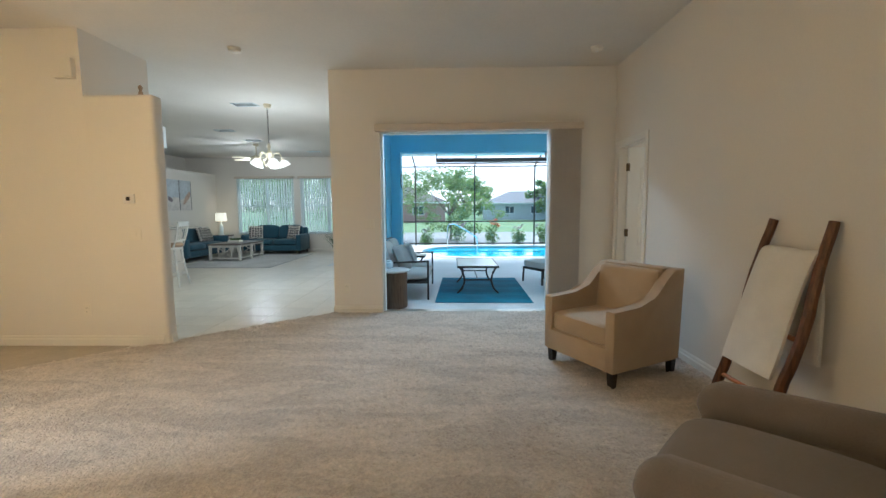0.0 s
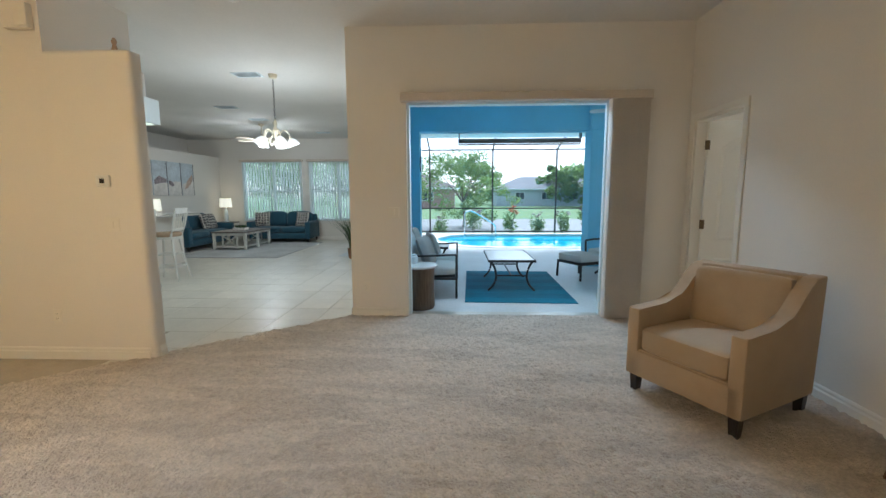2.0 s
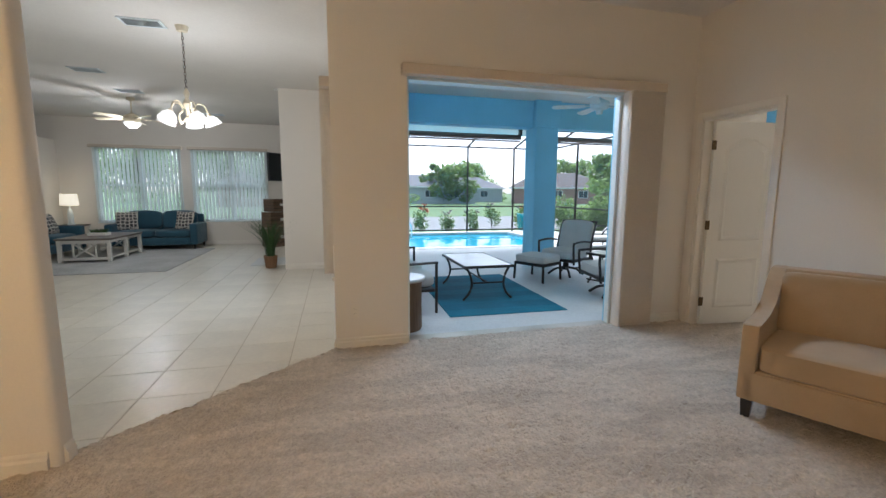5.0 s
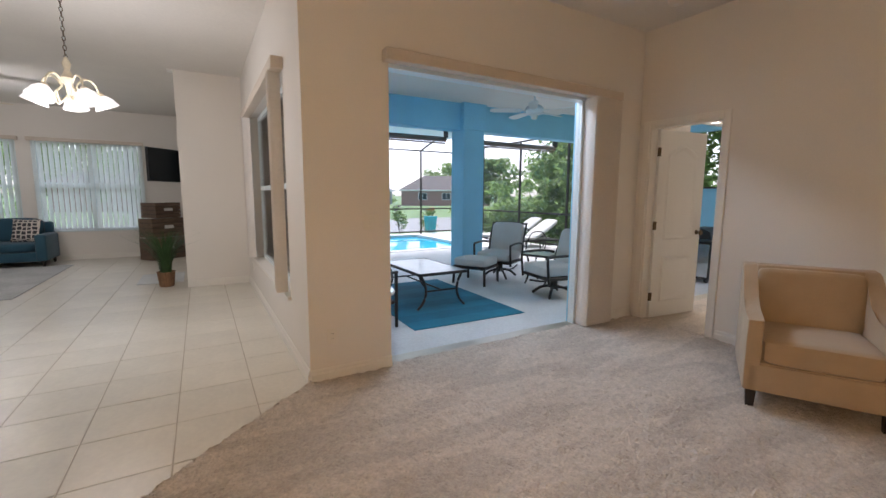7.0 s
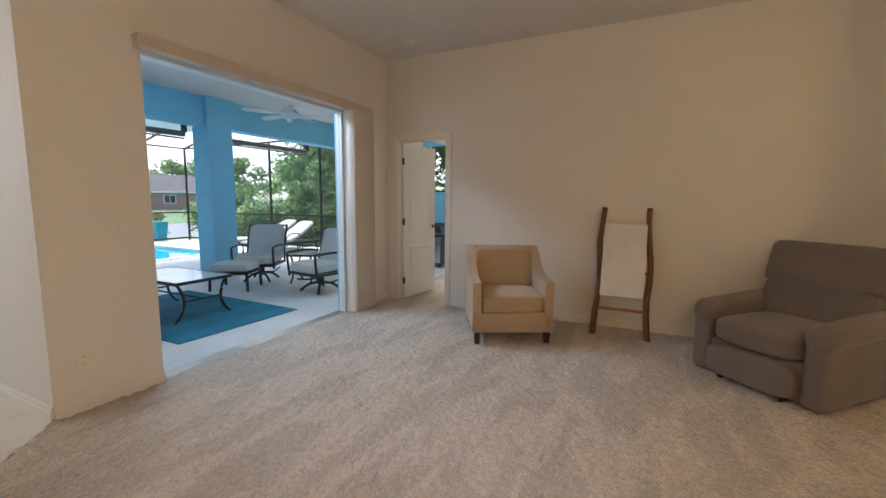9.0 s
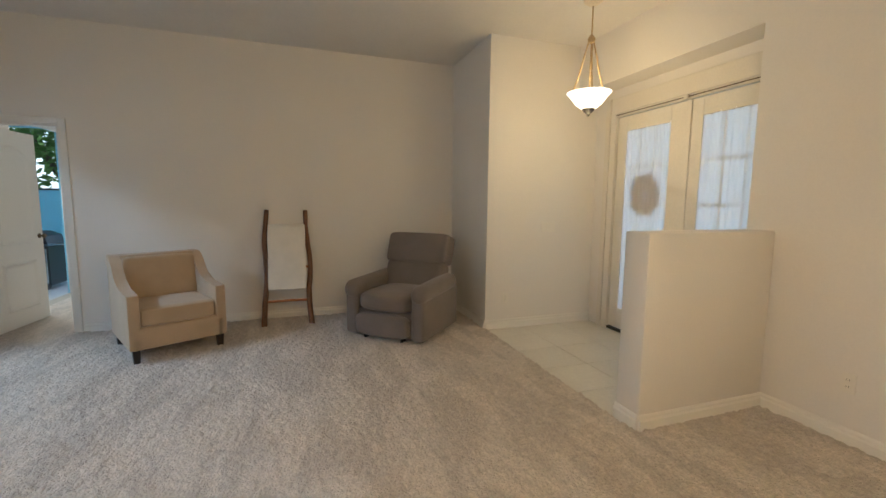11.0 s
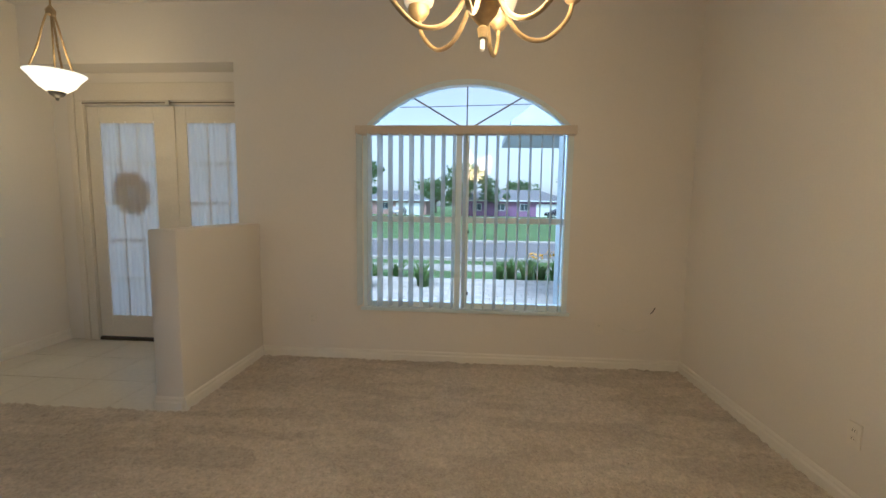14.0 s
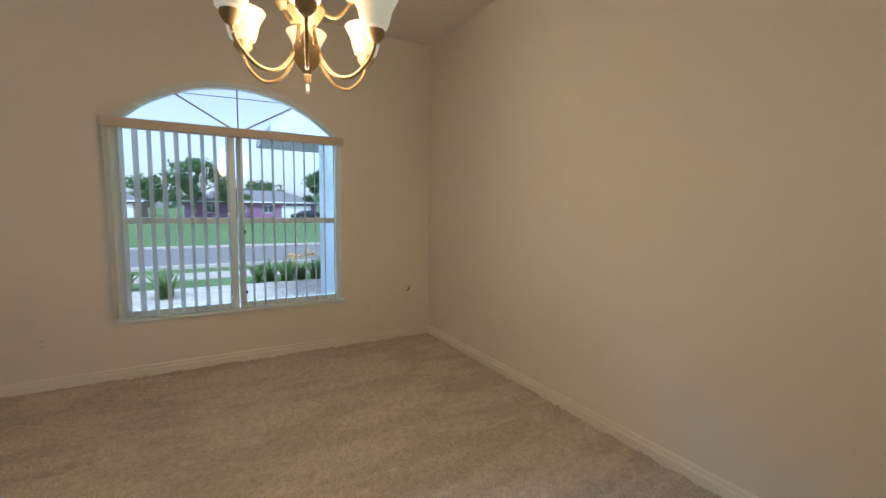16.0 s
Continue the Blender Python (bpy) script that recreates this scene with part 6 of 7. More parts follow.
def bar_stool(m):
    """Front towards local -y."""
    top = thing("bar_stool", "white wooden bar stool with tan seat", "bar stool", "bar stools", m)
    part("seat", lathe([(0.18, 0.70), (0.20, 0.71), (0.205, 0.74), (0.19, 0.765), (0.0, 0.775)], 24), M_TAN, top, "tan padded seat", True)
    part("seat_ring", lathe([(0.19, 0.66), (0.195, 0.70), (0.12, 0.70)], 24), M_WHITEWOOD, top, smooth=True)
    for sx in (-1, 1):
        for sy in (-1, 1):
            pts = [(sx * 0.12, sy * 0.12, 0.68), (sx * 0.155, sy * 0.155, 0.35), (sx * 0.21, sy * 0.21, 0)]
            part("leg", tube(smooth_points(pts, 4), 0.021, 8, 0.016), M_WHITEWOOD, top, smooth=True)
    for z, r in ((0.22, 0.178), (0.42, 0.150)):
        for k in range(4):
            a, b = radians(45 + 90 * k), radians(135 + 90 * k)
            part("stretcher", tube([(r * 1.41 * math.cos(a), r * 1.41 * math.sin(a), z), (r * 1.41 * math.cos(b), r * 1.41 * math.sin(b), z)], 0.011, 7), M_WHITEWOOD, top)
    for s in (-1, 1):
        part("back_post", tube(smooth_points([(s * 0.17, 0.13, 0.70), (s * 0.19, 0.19, 0.9), (s * 0.20, 0.24, 1.12)], 4), 0.017, 8), M_WHITEWOOD, top, smooth=True)
    part("top_rail", box(-0.21, 0.21, 0.22, 0.245, 1.06, 1.15, 0.008, 2), M_WHITEWOOD, top)
    part("lower_rail", box(-0.18, 0.18, 0.165, 0.185, 0.80, 0.83, 0.004, 1), M_WHITEWOOD, top)
    for i in range(4):
        x = -0.12 + 0.08 * i
        part("spindle", tube([(x, 0.175, 0.82), (x, 0.232, 1.07)], 0.008, 7), M_WHITEWOOD, top)
    return top


bar_stool(pose(-4.88, 7.38, 0, 0, 0, -80))
bar_stool(pose(-4.80, 6.55, 0, 0, 0, -86))
counter = thing("breakfast_bar", "cream breakfast bar with pale stone worktop", "counter")
part("body", box(-6.0, -5.45, 5.0, 8.6, 0.1, 0.98), M_WALL, counter)
part("plinth", box(-5.96, -5.49, 5.04, 8.56, 0, 0.1), M_TRIM, counter)
part("worktop", box(-6.05, -5.15, 4.95, 8.7, 0.98, 1.02, 0.01, 2), M_STONETOP, counter, "pale stone worktop")
setting("kitchen_soffit", box(-5.7, -4.62, 5.4, 6.85, 2.702, H - 0.001, 0.02, 2), M_WALL, "cream dropped soffit over the kitchen", "soffit")
lbox = thing("kitchen_light", "white kitchen light box with glowing panel", "ceiling light")
part("housing", box(-5.62, -4.56, 5.5, 7.0, 2.36, 2.70, 0.004, 1), M_VINYL, lbox)
part("diffuser", box(-5.56, -4.62, 5.56, 6.94, 2.352, 2.36), glow("panel_glow", (0.95, 1.0, 0.7), 0.5), lbox, "glowing pale green diffuser")
orn = thing("ornament", "small tan wooden ornament on the plant shelf", "ornament", m=pose(-2.86, 4.18, 2.43))
part("body", lathe([(0.03, 0), (0.022, 0.015), (0.012, 0.05), (0.02, 0.075), (0.008, 0.10)], 12), M_TAN, orn, smooth=True)

# ---- outside: garden behind, street in front ----
M_HEDGE = mat("hedge_leaf", (0.08, 0.155, 0.045), 0.55, 0.3, 3, 20, spread=0.1)
M_TREE = mat("tree_leaf", (0.10, 0.165, 0.065), 0.6, 0.3, 2, 20, spread=0.15)
M_FARTREE = mat("far_tree_leaf", (0.14, 0.20, 0.085), 0.7, 0.25, 0.8, 6)
M_OAK = mat("oak_leaf", (0.085, 0.15, 0.08), 0.6, 0.3, 2, 20)
M_BARK = wood("bark", (0.10, 0.08, 0.06), (0.22, 0.18, 0.14), 0.9)
M_FLOWER = mat("orange_flower", (0.65, 0.10, 0.03), 0.6, 0.15)
M_YELLOW = mat("yellow_flower", (0.75, 0.42, 0.03), 0.6, 0.15)
M_STRIP = mat("strip_grey", (0.10, 0.11, 0.115), 0.55, 0.06, 0.4, 4)
M_PAVER = mat("pale_paver", (0.45, 0.44, 0.42), 0.8, 0.08, 3, 40, 0.4, spread=0.12)
M_JOINT = mat("paver_joint", (0.22, 0.20, 0.17), 0.95, 0.1)
M_ROOF = mat("grey_shingle", (0.17, 0.18, 0.20), 0.9, 0.1, 2, 12, 0.5)
M_ROOF_BR = mat("brown_shingle", (0.11, 0.10, 0.098), 0.9, 0.1, 2, 12, 0.5)
M_PURPLE = mat("violet_stucco", (0.24, 0.14, 0.27), 0.8, 0.06)
M_BRICKRED = mat("rose_stucco", (0.34, 0.23, 0.21), 0.8, 0.08)
M_PALEBLUE = mat("pale_blue_stucco", (0.45, 0.52, 0.56), 0.8, 0.05)
M_HOUSEGLASS = mat("house_glass", (0.05, 0.07, 0.09), 0.1, 0.05)

for _m in (M_HEDGE, M_TREE, M_OAK, M_FARTREE):
    translucent(_m, (0.22, 0.34, 0.11), 0.62)

bm = bmesh.new()
for y0, y1, z in ((-1200, 17.5, -0.30), (17.5, 1400, -0.30)):
    bm.faces.new([bm.verts.new(p) for p in ((-1200, y0, z), (1200, y0, z), (1200, y1, z), (-1200, y1, z))])
setting("ground", bm, M_GRASS, "green lawn reaching to the horizon", "ground")
# flat road-grey strip between the garden and the far lawn
setting("grey_strip", box(-80, 40, 19.5, 30, -0.34, -0.29), M_STRIP, "flat grey strip behind the garden", "water")
setting("road", box(-150, 150, -16.3, -9.9, -0.33, -0.285), M_ASPH, "grey asphalt street", "road")
for y0, y1 in ((-9.9, -9.7), (-16.5, -16.3)):
    setting("kerb_%d" % (1 if y0 > -12 else 2), box(-150, 150, y0, y1, -0.33, -0.20, 0.02, 2), M_CONC, "pale concrete kerb", "kerb")
setting("pavement", box(-150, 150, -8.7, -7.6, -0.33, -0.27), M_CONC, "pale concrete sidewalk across the lawn", "pavement")


def leaf_cloud(bm, centre, size, n, leaf, rng):
    """Small leaves on the shell and inside of an uneven clump."""
    c = Vector(centre)
    for i in range(n):
        d = Vector((rng.gauss(0, 1), rng.gauss(0, 1), rng.gauss(0, 1))).normalized()
        rad = rng.uniform(0.35, 1.0) ** 0.5 * (1 + 0.35 * noise.noise(d * 2.3 + c))
        p = c + Vector((d.x * size[0], d.y * size[1], d.z * size[2])) * rad
        a = Vector((rng.gauss(0, 1), rng.gauss(0, 1), rng.gauss(0, 0.6))).normalized()
        b = a.cross(d + Vector((0.01, 0.3, 0.2))).normalized()
        s = leaf * rng.uniform(0.6, 1.3)
        v = [bm.verts.new(p - a * s), bm.verts.new(p + b * s * 0.45), bm.verts.new(p + a * s), bm.verts.new(p - b * s * 0.45)]
        bm.faces.new(v)


def tree(x, y, height, spread, n, leaf, seed, material, label, trunk=0.12, airy=0.75, base=-0.3, group="garden trees", low=0.30, lumps=44):
    rng = random.Random(seed)
    top = thing("tree", label, "tree", group, pose(x, y, base))
    bm = bmesh.new()
    fork = Vector((rng.uniform(-.1, .1), rng.uniform(-.1, .1), height * 0.33))
    bm_tube(bm, smooth_points([(0, 0, 0), (0.04, 0.02, height * 0.16), fork], 4), trunk, 8, trunk * 0.7)
    tips = []
    for i in range(7):
        a = 2 * math.pi * i / 7 + rng.uniform(-.3, .3)
        r = spread * rng.uniform(0.35, airy)
        tip = Vector((r * math.cos(a), r * math.sin(a), height * rng.uniform(0.5, 0.88)))
        bm_tube(bm, smooth_points([fork, fork.lerp(tip, 0.5) + Vector((0, 0, height * 0.05)), tip], 3), trunk * 0.5, 6, trunk * 0.12)
        tips.append(tip)
    tips.append(Vector((0, 0, height * 0.85)))
    part("trunk", bm, M_BARK, top, "grey-brown trunk and limbs", True)
    bm = bmesh.new()
    for i in range(lumps):
        t = rng.choice(tips)
        c = t + Vector((rng.gauss(0, .27), rng.gauss(0, .27), 0)) * spread
        c.z = height * (low + (0.96 - low) * rng.random() ** 0.8)
        k = 1.0 - 0.55 * max(0.0, (c.z / height - 0.6) / 0.4)
        c.x, c.y = c.x * k, c.y * k
        s = spread * rng.uniform(0.14, 0.30)
        leaf_cloud(bm, c, (s, s, s * 0.75), n // lumps, leaf, rng)
    part("crown", bm, material, top, "loose green crown")
    return top


def shrub(x, y, r, h, seed, flowers, base=-0.3):
    rng = random.Random(seed)
    top = thing("shrub", "small green garden shrub" + (" with orange flowers" if flowers else " with reddish leaf tips"), "shrub", "garden shrubs", pose(x, y, base))
    bm = bmesh.new()
    for i in range(6):
        a = rng.uniform(0, 6.28)
        bm_tube(bm, [(0, 0, 0), (r * 0.3 * math.cos(a), r * 0.3 * math.sin(a), h * 0.5), (r * 0.6 * math.cos(a), r * 0.6 * math.sin(a), h * 0.85)], 0.012, 5, 0.004)
    part("stems", bm, M_BARK, top)
    bm = bmesh.new()
    for i in range(7):
        c = Vector((rng.uniform(-.5, .5) * r, rng.uniform(-.5, .5) * r, h * rng.uniform(0.35, 0.8)))
        leaf_cloud(bm, c, (r * 0.55, r * 0.55, h * 0.25), 70, 0.055, rng)
    part("leaves", bm, M_HEDGE, top)
    bm = bmesh.new()
    for i in range(8 if flowers else 5):
        c = Vector((rng.uniform(-.8, .8) * r, rng.uniform(-.8, .8) * r, h * rng.uniform(0.75, 1.02)))
        leaf_cloud(bm, c, (0.07, 0.07, 0.05), 14, 0.045, rng)
    part("blossom", bm, M_FLOWER if flowers else M_DARKART, top, "orange flowers" if flowers else "dark red leaf tips")


for i, (x, fl) in enumerate(((-0.95, 0), (0.35, 0), (1.75, 1), (2.85, 0), (3.75, 0), (4.75, 0))):
    shrub(x, 17.2 + 0.3 * (i % 2), 0.36, 0.95 + 0.15 * (i % 3), 60 + i, fl)
shrub(-2.3, 17.3, 0.4, 1.0, 71, 0)
shrub(6.0, 17.5, 0.4, 1.1, 72, 0)
pot = thing("planter_pot", "bright turquoise square planter with orange flowers", "planter", m=pose(5.75, 16.85, -0.06))
bm = box(-0.2, 0.2, -0.2, 0.2, 0, 0.62, 0.01, 1)
for v in bm.verts:
    if v.co.z < 0.2:
        v.co.x, v.co.y = v.co.x * 0.72, v.co.y * 0.72
part("pot", bm, mat("turquoise_glaze", (0.02, 0.42, 0.52), 0.25, 0.04), pot)
bm = bmesh.new()
leaf_cloud(bm, (0, 0, 0.78), (0.2, 0.2, 0.14), 160, 0.05, random.Random(2))
part("leaves", bm, M_HEDGE, pot)
bm = bmesh.new()
leaf_cloud(bm, (0, 0, 0.88), (0.18, 0.18, 0.08), 50, 0.04, random.Random(3))
part("blossom", bm, M_FLOWER, pot, "orange blossom")

# hedge and trees on the side of the cage
hedge = new("hedge")
tagged(hedge, "clipped green hedge beside the pool enclosure", "hedge")
for k in range(5):
    rng = random.Random(90 + k)
    bm = bmesh.new()
    for j in range(6):
        leaf_cloud(bm, (7.7 + rng.uniform(-.2, .2), 9.0 + 1.7 * k + rng.uniform(0, 1.7), rng.uniform(0.1, 0.95)), (0.6, 0.75, 0.5), 420, 0.075, rng)
    part("foliage", bm, M_HEDGE, hedge)
bm = bmesh.new()
for k in range(9):
    bm_tube(bm, [(7.7, 9.2 + 0.95 * k, -0.3), (7.72, 9.25 + 0.95 * k, 0.8)], 0.03, 6, 0.015)
part("stems", bm, M_BARK, hedge)
tree(9.8, 11.2, 5.6, 2.9, 15000, 0.10, 1, M_TREE, "leafy green tree behind the hedge", 0.14, low=0.10, lumps=70)
tree(9.6, 7.6, 5.8, 2.9, 15000, 0.10, 2, M_TREE, "dense green tree beside the porch", 0.14, low=0.08, lumps=70)
tree(13.5, 15.5, 6.2, 3.0, 6500, 0.13, 3, M_TREE, "tall green tree past the hedge", 0.16, low=0.12, lumps=60)
tree(11.0, 6.0, 5.2, 2.6, 6000, 0.12, 6, M_TREE, "green tree beyond the low blue wall", 0.14, low=0.10, lumps=60)
tree(10.6, 14.0, 4.6, 2.6, 11000, 0.10, 7, M_TREE, "bushy green tree beside the pool cage", 0.12, low=0.08, lumps=60)
tree(0.0, 22.8, 3.9, 2.1, 6500, 0.075, 4, M_TREE, "airy young tree beyond the pool screen", 0.07, 0.95, low=0.16)
tree(-3.4, 24.0, 4.2, 2.0, 3600, 0.085, 5, M_TREE, "loose small tree by the grey strip", 0.07, 0.95)
for i, (x, y, h, s) in enumerate(((-14, 62, 8, 7), (3, 84, 7.5, 6), (16, 66, 6.0, 4.5), (26, 88, 8, 7), (45, 80, 8, 7), (58, 62, 9, 7), (-28, 70, 9, 8), (34, 50, 6.5, 4.5), (-40, 60, 9, 8), (36, 30, 8, 5), (28, 24, 7.5, 4.5))):
    tree(x, y, h, s, 4200, 0.34, 20 + i, M_FARTREE, "distant green tree beyond the grey strip", 0.25, 0.8, -0.3, "distant trees", 0.10)


def house(x, y, w, d, wall_h, roof_h, wall_m, roof_m, turn, label, windows, garage=False):
    """A hip-roofed bungalow; its front faces local -y."""
    top = thing("house", label, "house", "neighbouring houses", pose(x, y, -0.3, 0, 0, turn))
    part("wall", box(-w / 2, w / 2, -d / 2, d / 2, 0, wall_h), wall_m, top)
    o = 0.5
    bm = bmesh.new()
    e = [bm.verts.new((sx * (w / 2 + o), sy * (d / 2 + o), wall_h)) for sx, sy in ((-1, -1), (1, -1), (1, 1), (-1, 1))]
    r = [bm.verts.new((sx * (w / 2 - d / 2 * 0.9), 0, wall_h + roof_h)) for sx in (-1, 1)]
    bm.faces.new((e[0], e[1], r[1], r[0]))
    bm.faces.new((e[1], e[2], r[1]))
    bm.faces.new((e[2], e[3], r[0], r[1]))
    bm.faces.new((e[3], e[0], r[0]))
    bm.faces.new(e[::-1])
    part("roof", bm, roof_m, top)
    part("fascia", box(-w / 2 - o, w / 2 + o, -d / 2 - o - 0.02, -d / 2 - o, wall_h - 0.16, wall_h + 0.04), M_VINYL, top)
    for wx in windows:
        wdw = part("window", box(wx - 0.75, wx + 0.75, -d / 2 - 0.06, -d / 2, 0.95, 2.15), M_VINYL, top, "white framed window")
        part("pane", box(wx - 0.66, wx - 0.03, -d / 2 - 0.07, -d / 2 - 0.06, 1.03, 2.07), M_HOUSEGLASS, wdw)
        part("pane", box(wx + 0.03, wx + 0.66, -d / 2 - 0.07, -d / 2 - 0.06, 1.03, 2.07), M_HOUSEGLASS, wdw)
    if garage:
        gx = w / 2 - 3.2
        g = part("garage_door", box(gx - 2.3, gx + 2.3, -d / 2 - 0.05, -d / 2, 0, 2.15), M_VINYL, top, "white garage door")
        for k in range(1, 4):
            part("groove", box(gx - 2.25, gx + 2.25, -d / 2 - 0.055, -d / 2 - 0.05, k * 0.53, k * 0.53 + 0.03), M_CONC, g)
    return top


house(13, 70, 15, 9, 2.6, 2.0, M_PALEBLUE, M_ROOF, 0, "pale blue bungalow with grey hip roof beyond the grey strip", (-4, 0, 4))
house(36, 68, 15, 9, 2.6, 2.6, M_BRICKRED, M_ROOF_BR, -24, "rose bungalow with brown hip roof beyond the grey strip", (-4, 0, 4))
house(24, 82, 13, 9, 2.6, 2.2, M_PALEBLUE, M_ROOF, -10, "grey roofed bungalow half hidden by trees", (-3, 3))
house(-8, 58, 13, 9, 2.6, 2.2, M_BRICKRED, M_ROOF_BR, 10, "dark roofed bungalow behind young trees", (-3, 3))
house(-9.5, -74, 19, 10, 2.7, 2.0, M_PURPLE, M_ROOF, 180, "violet bungalow with grey roof across the street", (-6, -2, 2), True)
house(13, -76, 15, 9, 2.6, 1.8, M_BRICKRED, M_ROOF, 180, "rose bungalow with grey roof across the street", (-4, 0), True)
house(-36, -76, 17, 10, 2.7, 2.0, M_PURPLE, M_ROOF, 180, "violet bungalow beside the corner across the street", (-5, 0), True)
tree(-1.5, -66, 8.2, 4.6, 4500, 0.30, 50, M_OAK, "round dark oak across the street", 0.3, 0.7, -0.3, "street trees")
tree(13, -52, 7.4, 5.0, 5500, 0.28, 51, M_OAK, "broad dark oak on the far lawn", 0.3, 0.75, -0.3, "street trees")
tree(-20.5, -66, 8.0, 5.0, 4500, 0.30, 52, M_OAK, "dark oak behind the violet house", 0.3, 0.7, -0.3, "street trees")
for i, (x, y) in enumerate(((26, -90), (6, -96), (-30, -95), (-46, -80), (40, -80), (-14, -100))):
    tree(x, y, 7.5, 6, 1800, 0.45, 55 + i, M_OAK, "distant dark tree behind the houses", 0.25, 0.8, -0.3, "street trees")


def car(m, paint, label):
    top = thing("car", label, "car", "parked cars", m)
    side = [(-2.2, 0.35), (2.2, 0.35), (2.25, 0.62), (2.1, 0.85), (1.2, 0.95), (0.55, 1.42), (-0.9, 1.45), (-1.7, 1.0), (-2.2, 0.9)]
    bm = prism(side, -0.85, 0.85, "y")
    for v in bm.verts:
        if v.co.z > 1.2:
            v.co.y *= 0.78
    bmesh.ops.bevel(bm, geom=bm.edges[:], offset=0.06, segments=2, affect="EDGES", profile=0.5)
    part("body", bm, paint, top, smooth=True)
    for s in (-1, 1):
        part("side_window", prism([(1.0, 0.98), (0.48, 1.36), (-0.85, 1.38), (-1.45, 1.02)], s * 0.80 - 0.02, s * 0.80 + 0.02, "y"), M_HOUSEGLASS, top)
        for x in (-1.35, 1.4):
            w = part("wheel", lathe([(0.25, -0.1), (0.32, -0.09), (0.33, 0), (0.32, 0.09), (0.25, 0.1)], 20, Matrix.Translation((x, s * 0.80, 0.33)) @ Matrix.Rotation(radians(90), 4, "X")), M_BLACK, top)
            part("rim", lathe([(0.19, -0.11), (0.20, 0), (0.19, 0.11)], 16, Matrix.Translation((x, s * 0.80, 0.33)) @ Matrix.Rotation(radians(90), 4, "X")), M_STEEL, w)
        part("headlight", box(2.14, 2.24, s * 0.6 - 0.15, s * 0.6 + 0.15, 0.62, 0.74, 0.02, 1), M_VINYL, top)
        part("tail_light", box(-2.22, -2.16, s * 0.65 - 0.12, s * 0.65 + 0.12, 0.72, 0.86, 0.01, 1), M_FLOWER, top, "red tail light")
    return top


car(pose(-16.4, -64, -0.3, 0, 0, 12), mat("dark_car_paint", (0.03, 0.03, 0.045), 0.2, 0.03), "dark parked car on a driveway across the street")
car(pose(9.5, -66, -0.3, 0, 0, 85), mat("silver_car_paint", (0.35, 0.36, 0.38), 0.2, 0.03), "silver parked car on a driveway across the street")

# overhead wires along the street
wires = thing("power_lines", "two thin dark overhead wires along the street", "power line")
for y, z in ((-22.0, 7.1), (-22.4, 8.3)):
    part("wire", tube([(-60 + 12 * k, y, z + 0.5 * abs(k - 5) / 5 - 0.015 * (-60 + 12 * k)) for k in range(11)], 0.022, 5), M_BLACK, wires)
    for x in (-60, 60):
        part("pole", tube([(x, y, -0.3), (x, y, z + 1.6)], 0.14, 8, 0.10), M_BARK, wires, "grey wooden pole")

# wing of the house and front garden
setting("wall_garage_wing", box(-4.5, -4.05, -2.7, YF - 0.201, -0.3, 2.3), M_PALEBLUE, "pale blue stucco wing beside the arched window", "wall")
setting("eave_garage_wing", prism([(-3.42, 2.40), (-3.42, 2.50), (-6.4, 4.75), (-6.4, 2.40)], -4.6, -2.72, "y"), M_PALEBLUE, "pale blue eave of the house wing", "eave")
setting("paver_bed", box(-7, 4, -6.2, -1.0, -0.33, -0.262), M_JOINT, "sandy bed under the walkway pavers", "path")


def spiky_plant(x, y, h, n, seed, flower):
    top = thing("garden_plant", "spiky green plant beside the walkway" if not flower else "leafy green plant with yellow flowers", "garden plant", "front garden plants", pose(x, y, -0.28))
    bm = bmesh.new()
    leafy(bm, (0, 0, 0), n, 0.12, h, random.Random(seed), 0.05, 0.9)
    part("leaves", bm, M_HEDGE, top)
    if flower:
        bm = bmesh.new()
        leaf_cloud(bm, (0.1, 0, h * 0.95), (0.2, 0.2, 0.08), 24, 0.05, random.Random(seed))
        part("blossom", bm, M_YELLOW, top, "yellow flowers")


spiky_plant(-1.95, -5.3, 0.75, 60, 1, 0)
for i in range(7):
    spiky_plant(-3.55 - 0.32 * i, -6.5 - 0.2 * (i % 2), 0.55 + 0.1 * (i % 3), 46, 10 + i, i in (3, 4))
for i in range(5):
    spiky_plant(-1.2 + 0.5 * i, -6.6, 0.5, 40, 30 + i, 0)
spiky_plant(-0.8, -5.0, 0.7, 50, 41, 0)

# ---- pieces of floors ----
def piece_mesh(name, w, d, h, bevel, material):
    bm = box(-w / 2, w / 2, -d / 2, d / 2, 0, h)
    bmesh.ops.bevel(bm, geom=[e for e in bm.edges if all(v.co.z > h * 0.5 for v in e.verts)], offset=bevel, segments=1, affect="EDGES")
    bmesh.ops.recalc_face_normals(bm, faces=bm.faces[:])
    me = bpy.data.meshes.new(name)
    bm.to_mesh(me)
    bm.free()
    me.materials.append(material)
    return me


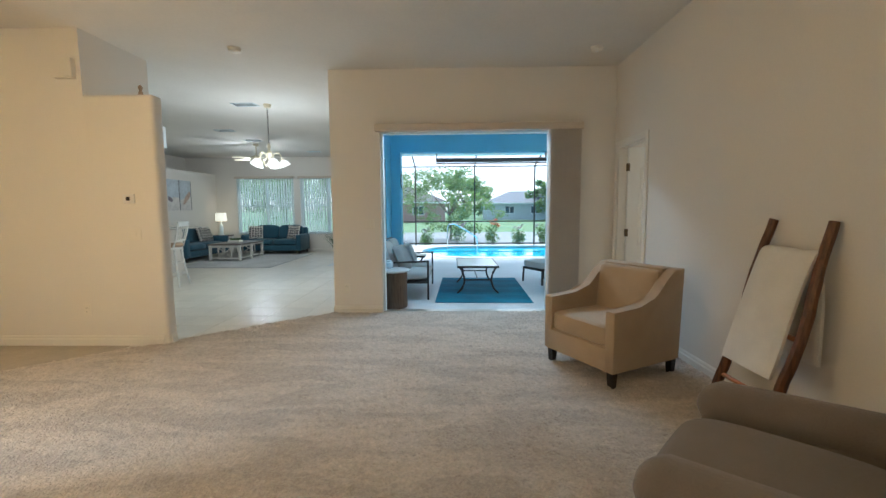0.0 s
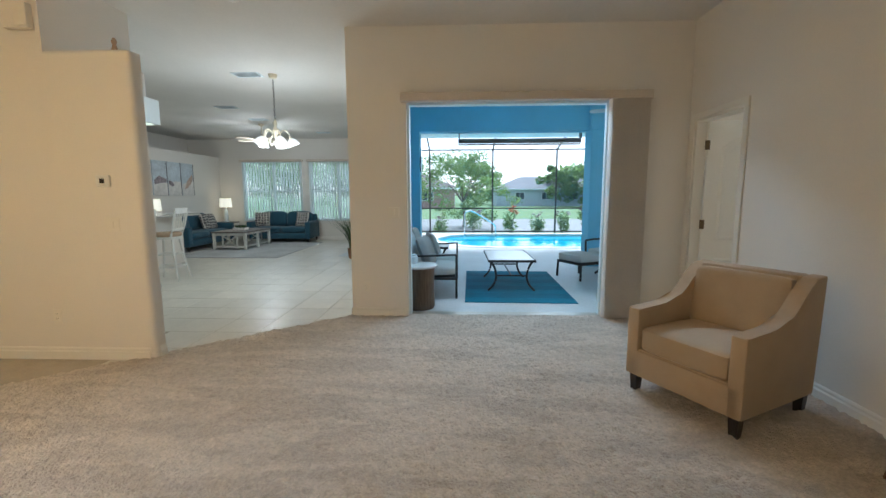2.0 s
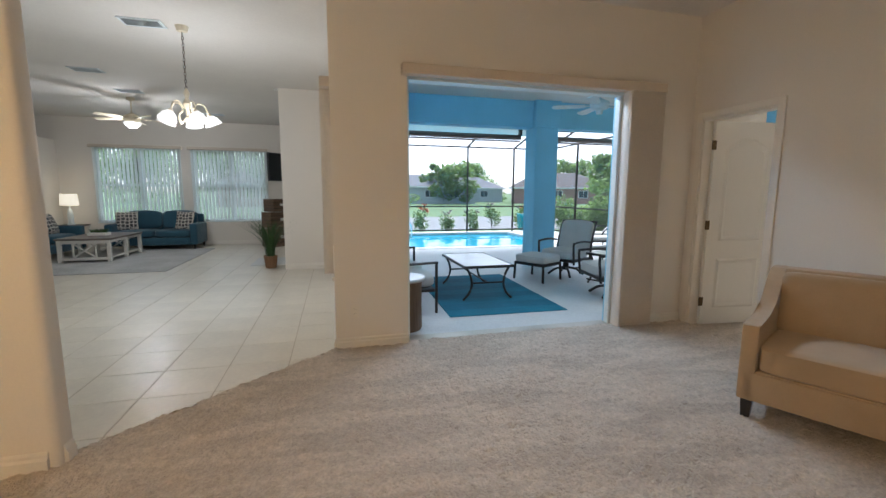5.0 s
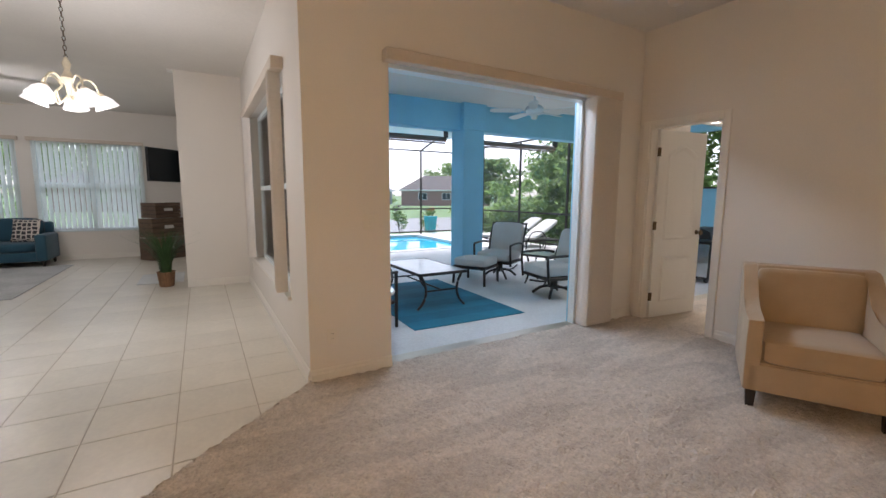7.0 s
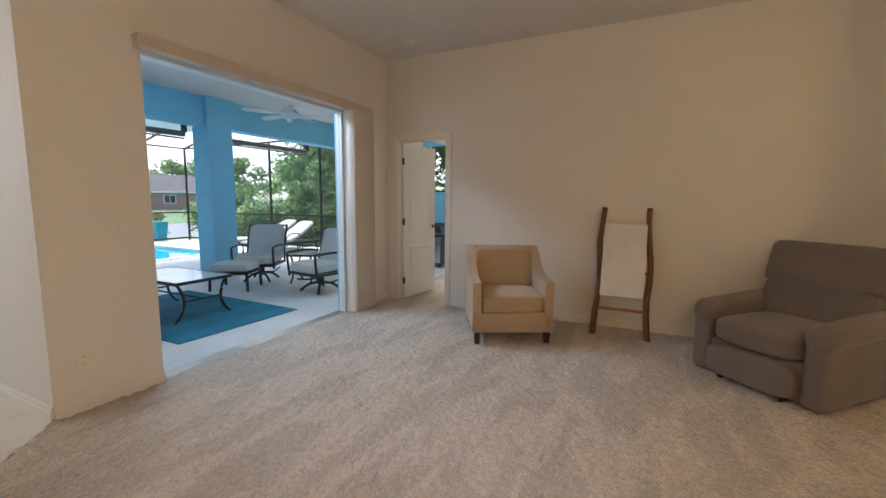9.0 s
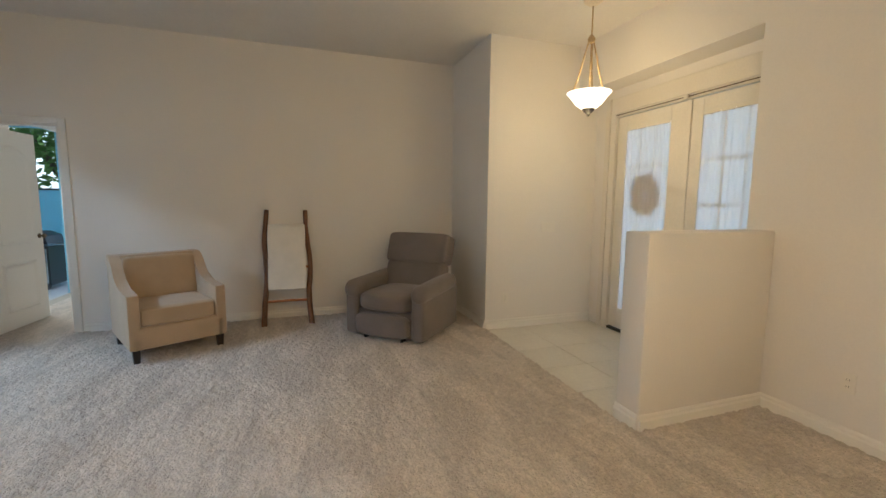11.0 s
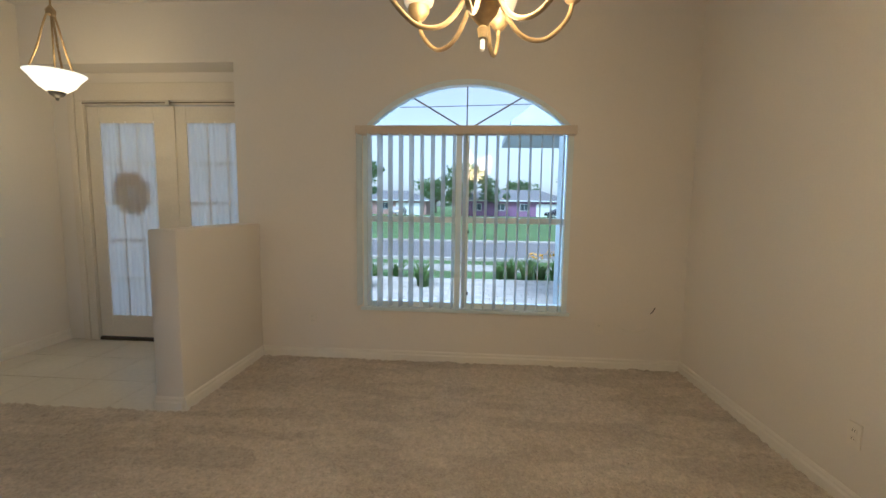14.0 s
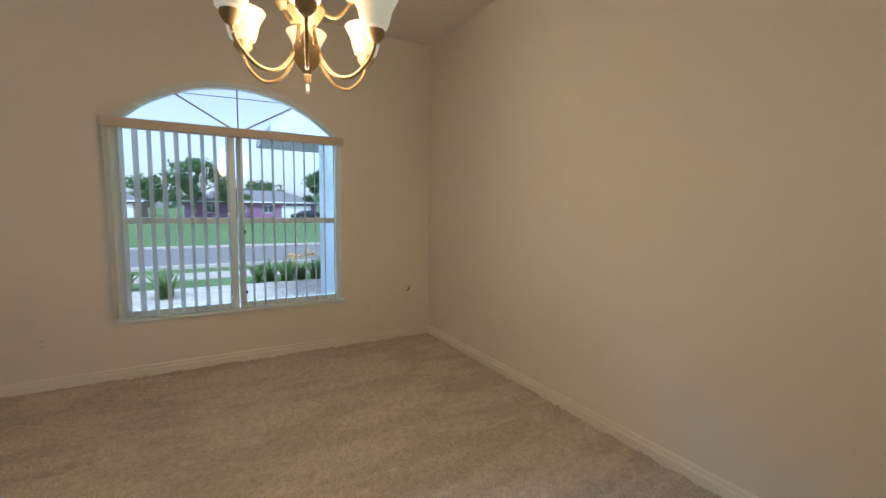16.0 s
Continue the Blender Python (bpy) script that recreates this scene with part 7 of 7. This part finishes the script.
S = 0.442
tile_full = piece_mesh("tile", S - 0.006, S - 0.006, 0.012, 0.0025, M_TILE)
floor_tiles = new("floor_tiles")
tagged(floor_tiles, "glossy cream ceramic floor tiles with tan grout", "floor", kind="structure")
rest = bmesh.new()
tr = random.Random(77)
count = 0
for i in range(-16, 4):
    for j in range(-4, 20):
        x, y = -2.205 + S * (i + 0.5), 5.70 + S * (j + 0.5)
        if not (-8.5 < x < -1.40 + S / 2 and 4.15 < y < 13.7):
            continue
        if y < 4.62 and x < -3.0:
            continue
        if x > -1.63:
            w = S - (x + S / 2 + 1.404)
            if w > 0.05:
                bm_box(rest, x - S / 2 + 0.003, -1.404, y - S / 2 + 0.003, y + S / 2 - 0.003, -0.012, 0)
            continue
        if (y - 4.23) - (x + 2.72) * 0.888 < -0.75:
            continue
        m = Matrix.Translation((x, y, -0.012 + tr.uniform(-0.0006, 0.0006)))
        if count < 290 and x > -7.6 and y < 12.6:
            ob = new("tile", tile_full)
            ob.parent = floor_tiles
            ob.matrix_world = m
            count += 1
        else:
            bm_box(rest, -S / 2 + 0.003, S / 2 - 0.003, -S / 2 + 0.003, S / 2 - 0.003, 0, 0.012, m)
tagged(part("tile_rest", rest, M_TILE, floor_tiles), kind="stuff")
entry_tiles = new("entry_tiles")
tagged(entry_tiles, "glossy cream ceramic tiles in the entry", "floor", kind="structure")
for i in range(6):
    for j in range(4):
        x0, x1 = max(-0.90, -0.98 + S * i), min(1.04, -0.98 + S * (i + 1))
        y1, y0 = 0.53 - S * j, max(-0.80, 0.53 - S * (j + 1))
        if x1 - x0 > 0.03 and y1 - y0 > 0.03:
            part("tile", box(x0 + 0.003, x1 - 0.003, y0 + 0.003, y1 - 0.003, -0.012, 0.0005), M_TILE, entry_tiles)

pavers = new("walkway_pavers")
tagged(pavers, "pale interlocking walkway pavers", "path", kind="structure")
rest = bmesh.new()
pm = piece_mesh("paver", 0.292, 0.192, 0.05, 0.008, M_PAVER)
count = 0
for j in range(26):
    for i in range(36):
        x, y = -7 + 0.3 * (i + 0.5) + 0.15 * (j % 2), -1.1 - 0.2 * (j + 0.5)
        if x > 3.9:
            continue
        m = Matrix.Translation((x, y, -0.30 + tr.uniform(-0.002, 0.002)))
        if count < 280 and -5.5 < x < 1 and y < -4.0:
            ob = new("paver", pm)
            ob.parent = pavers
            ob.matrix_world = m
            count += 1
        else:
            bm_box(rest, -0.146, 0.146, -0.096, 0.096, 0, 0.05, m)
tagged(part("paver_rest", rest, M_PAVER, pavers), kind="stuff")
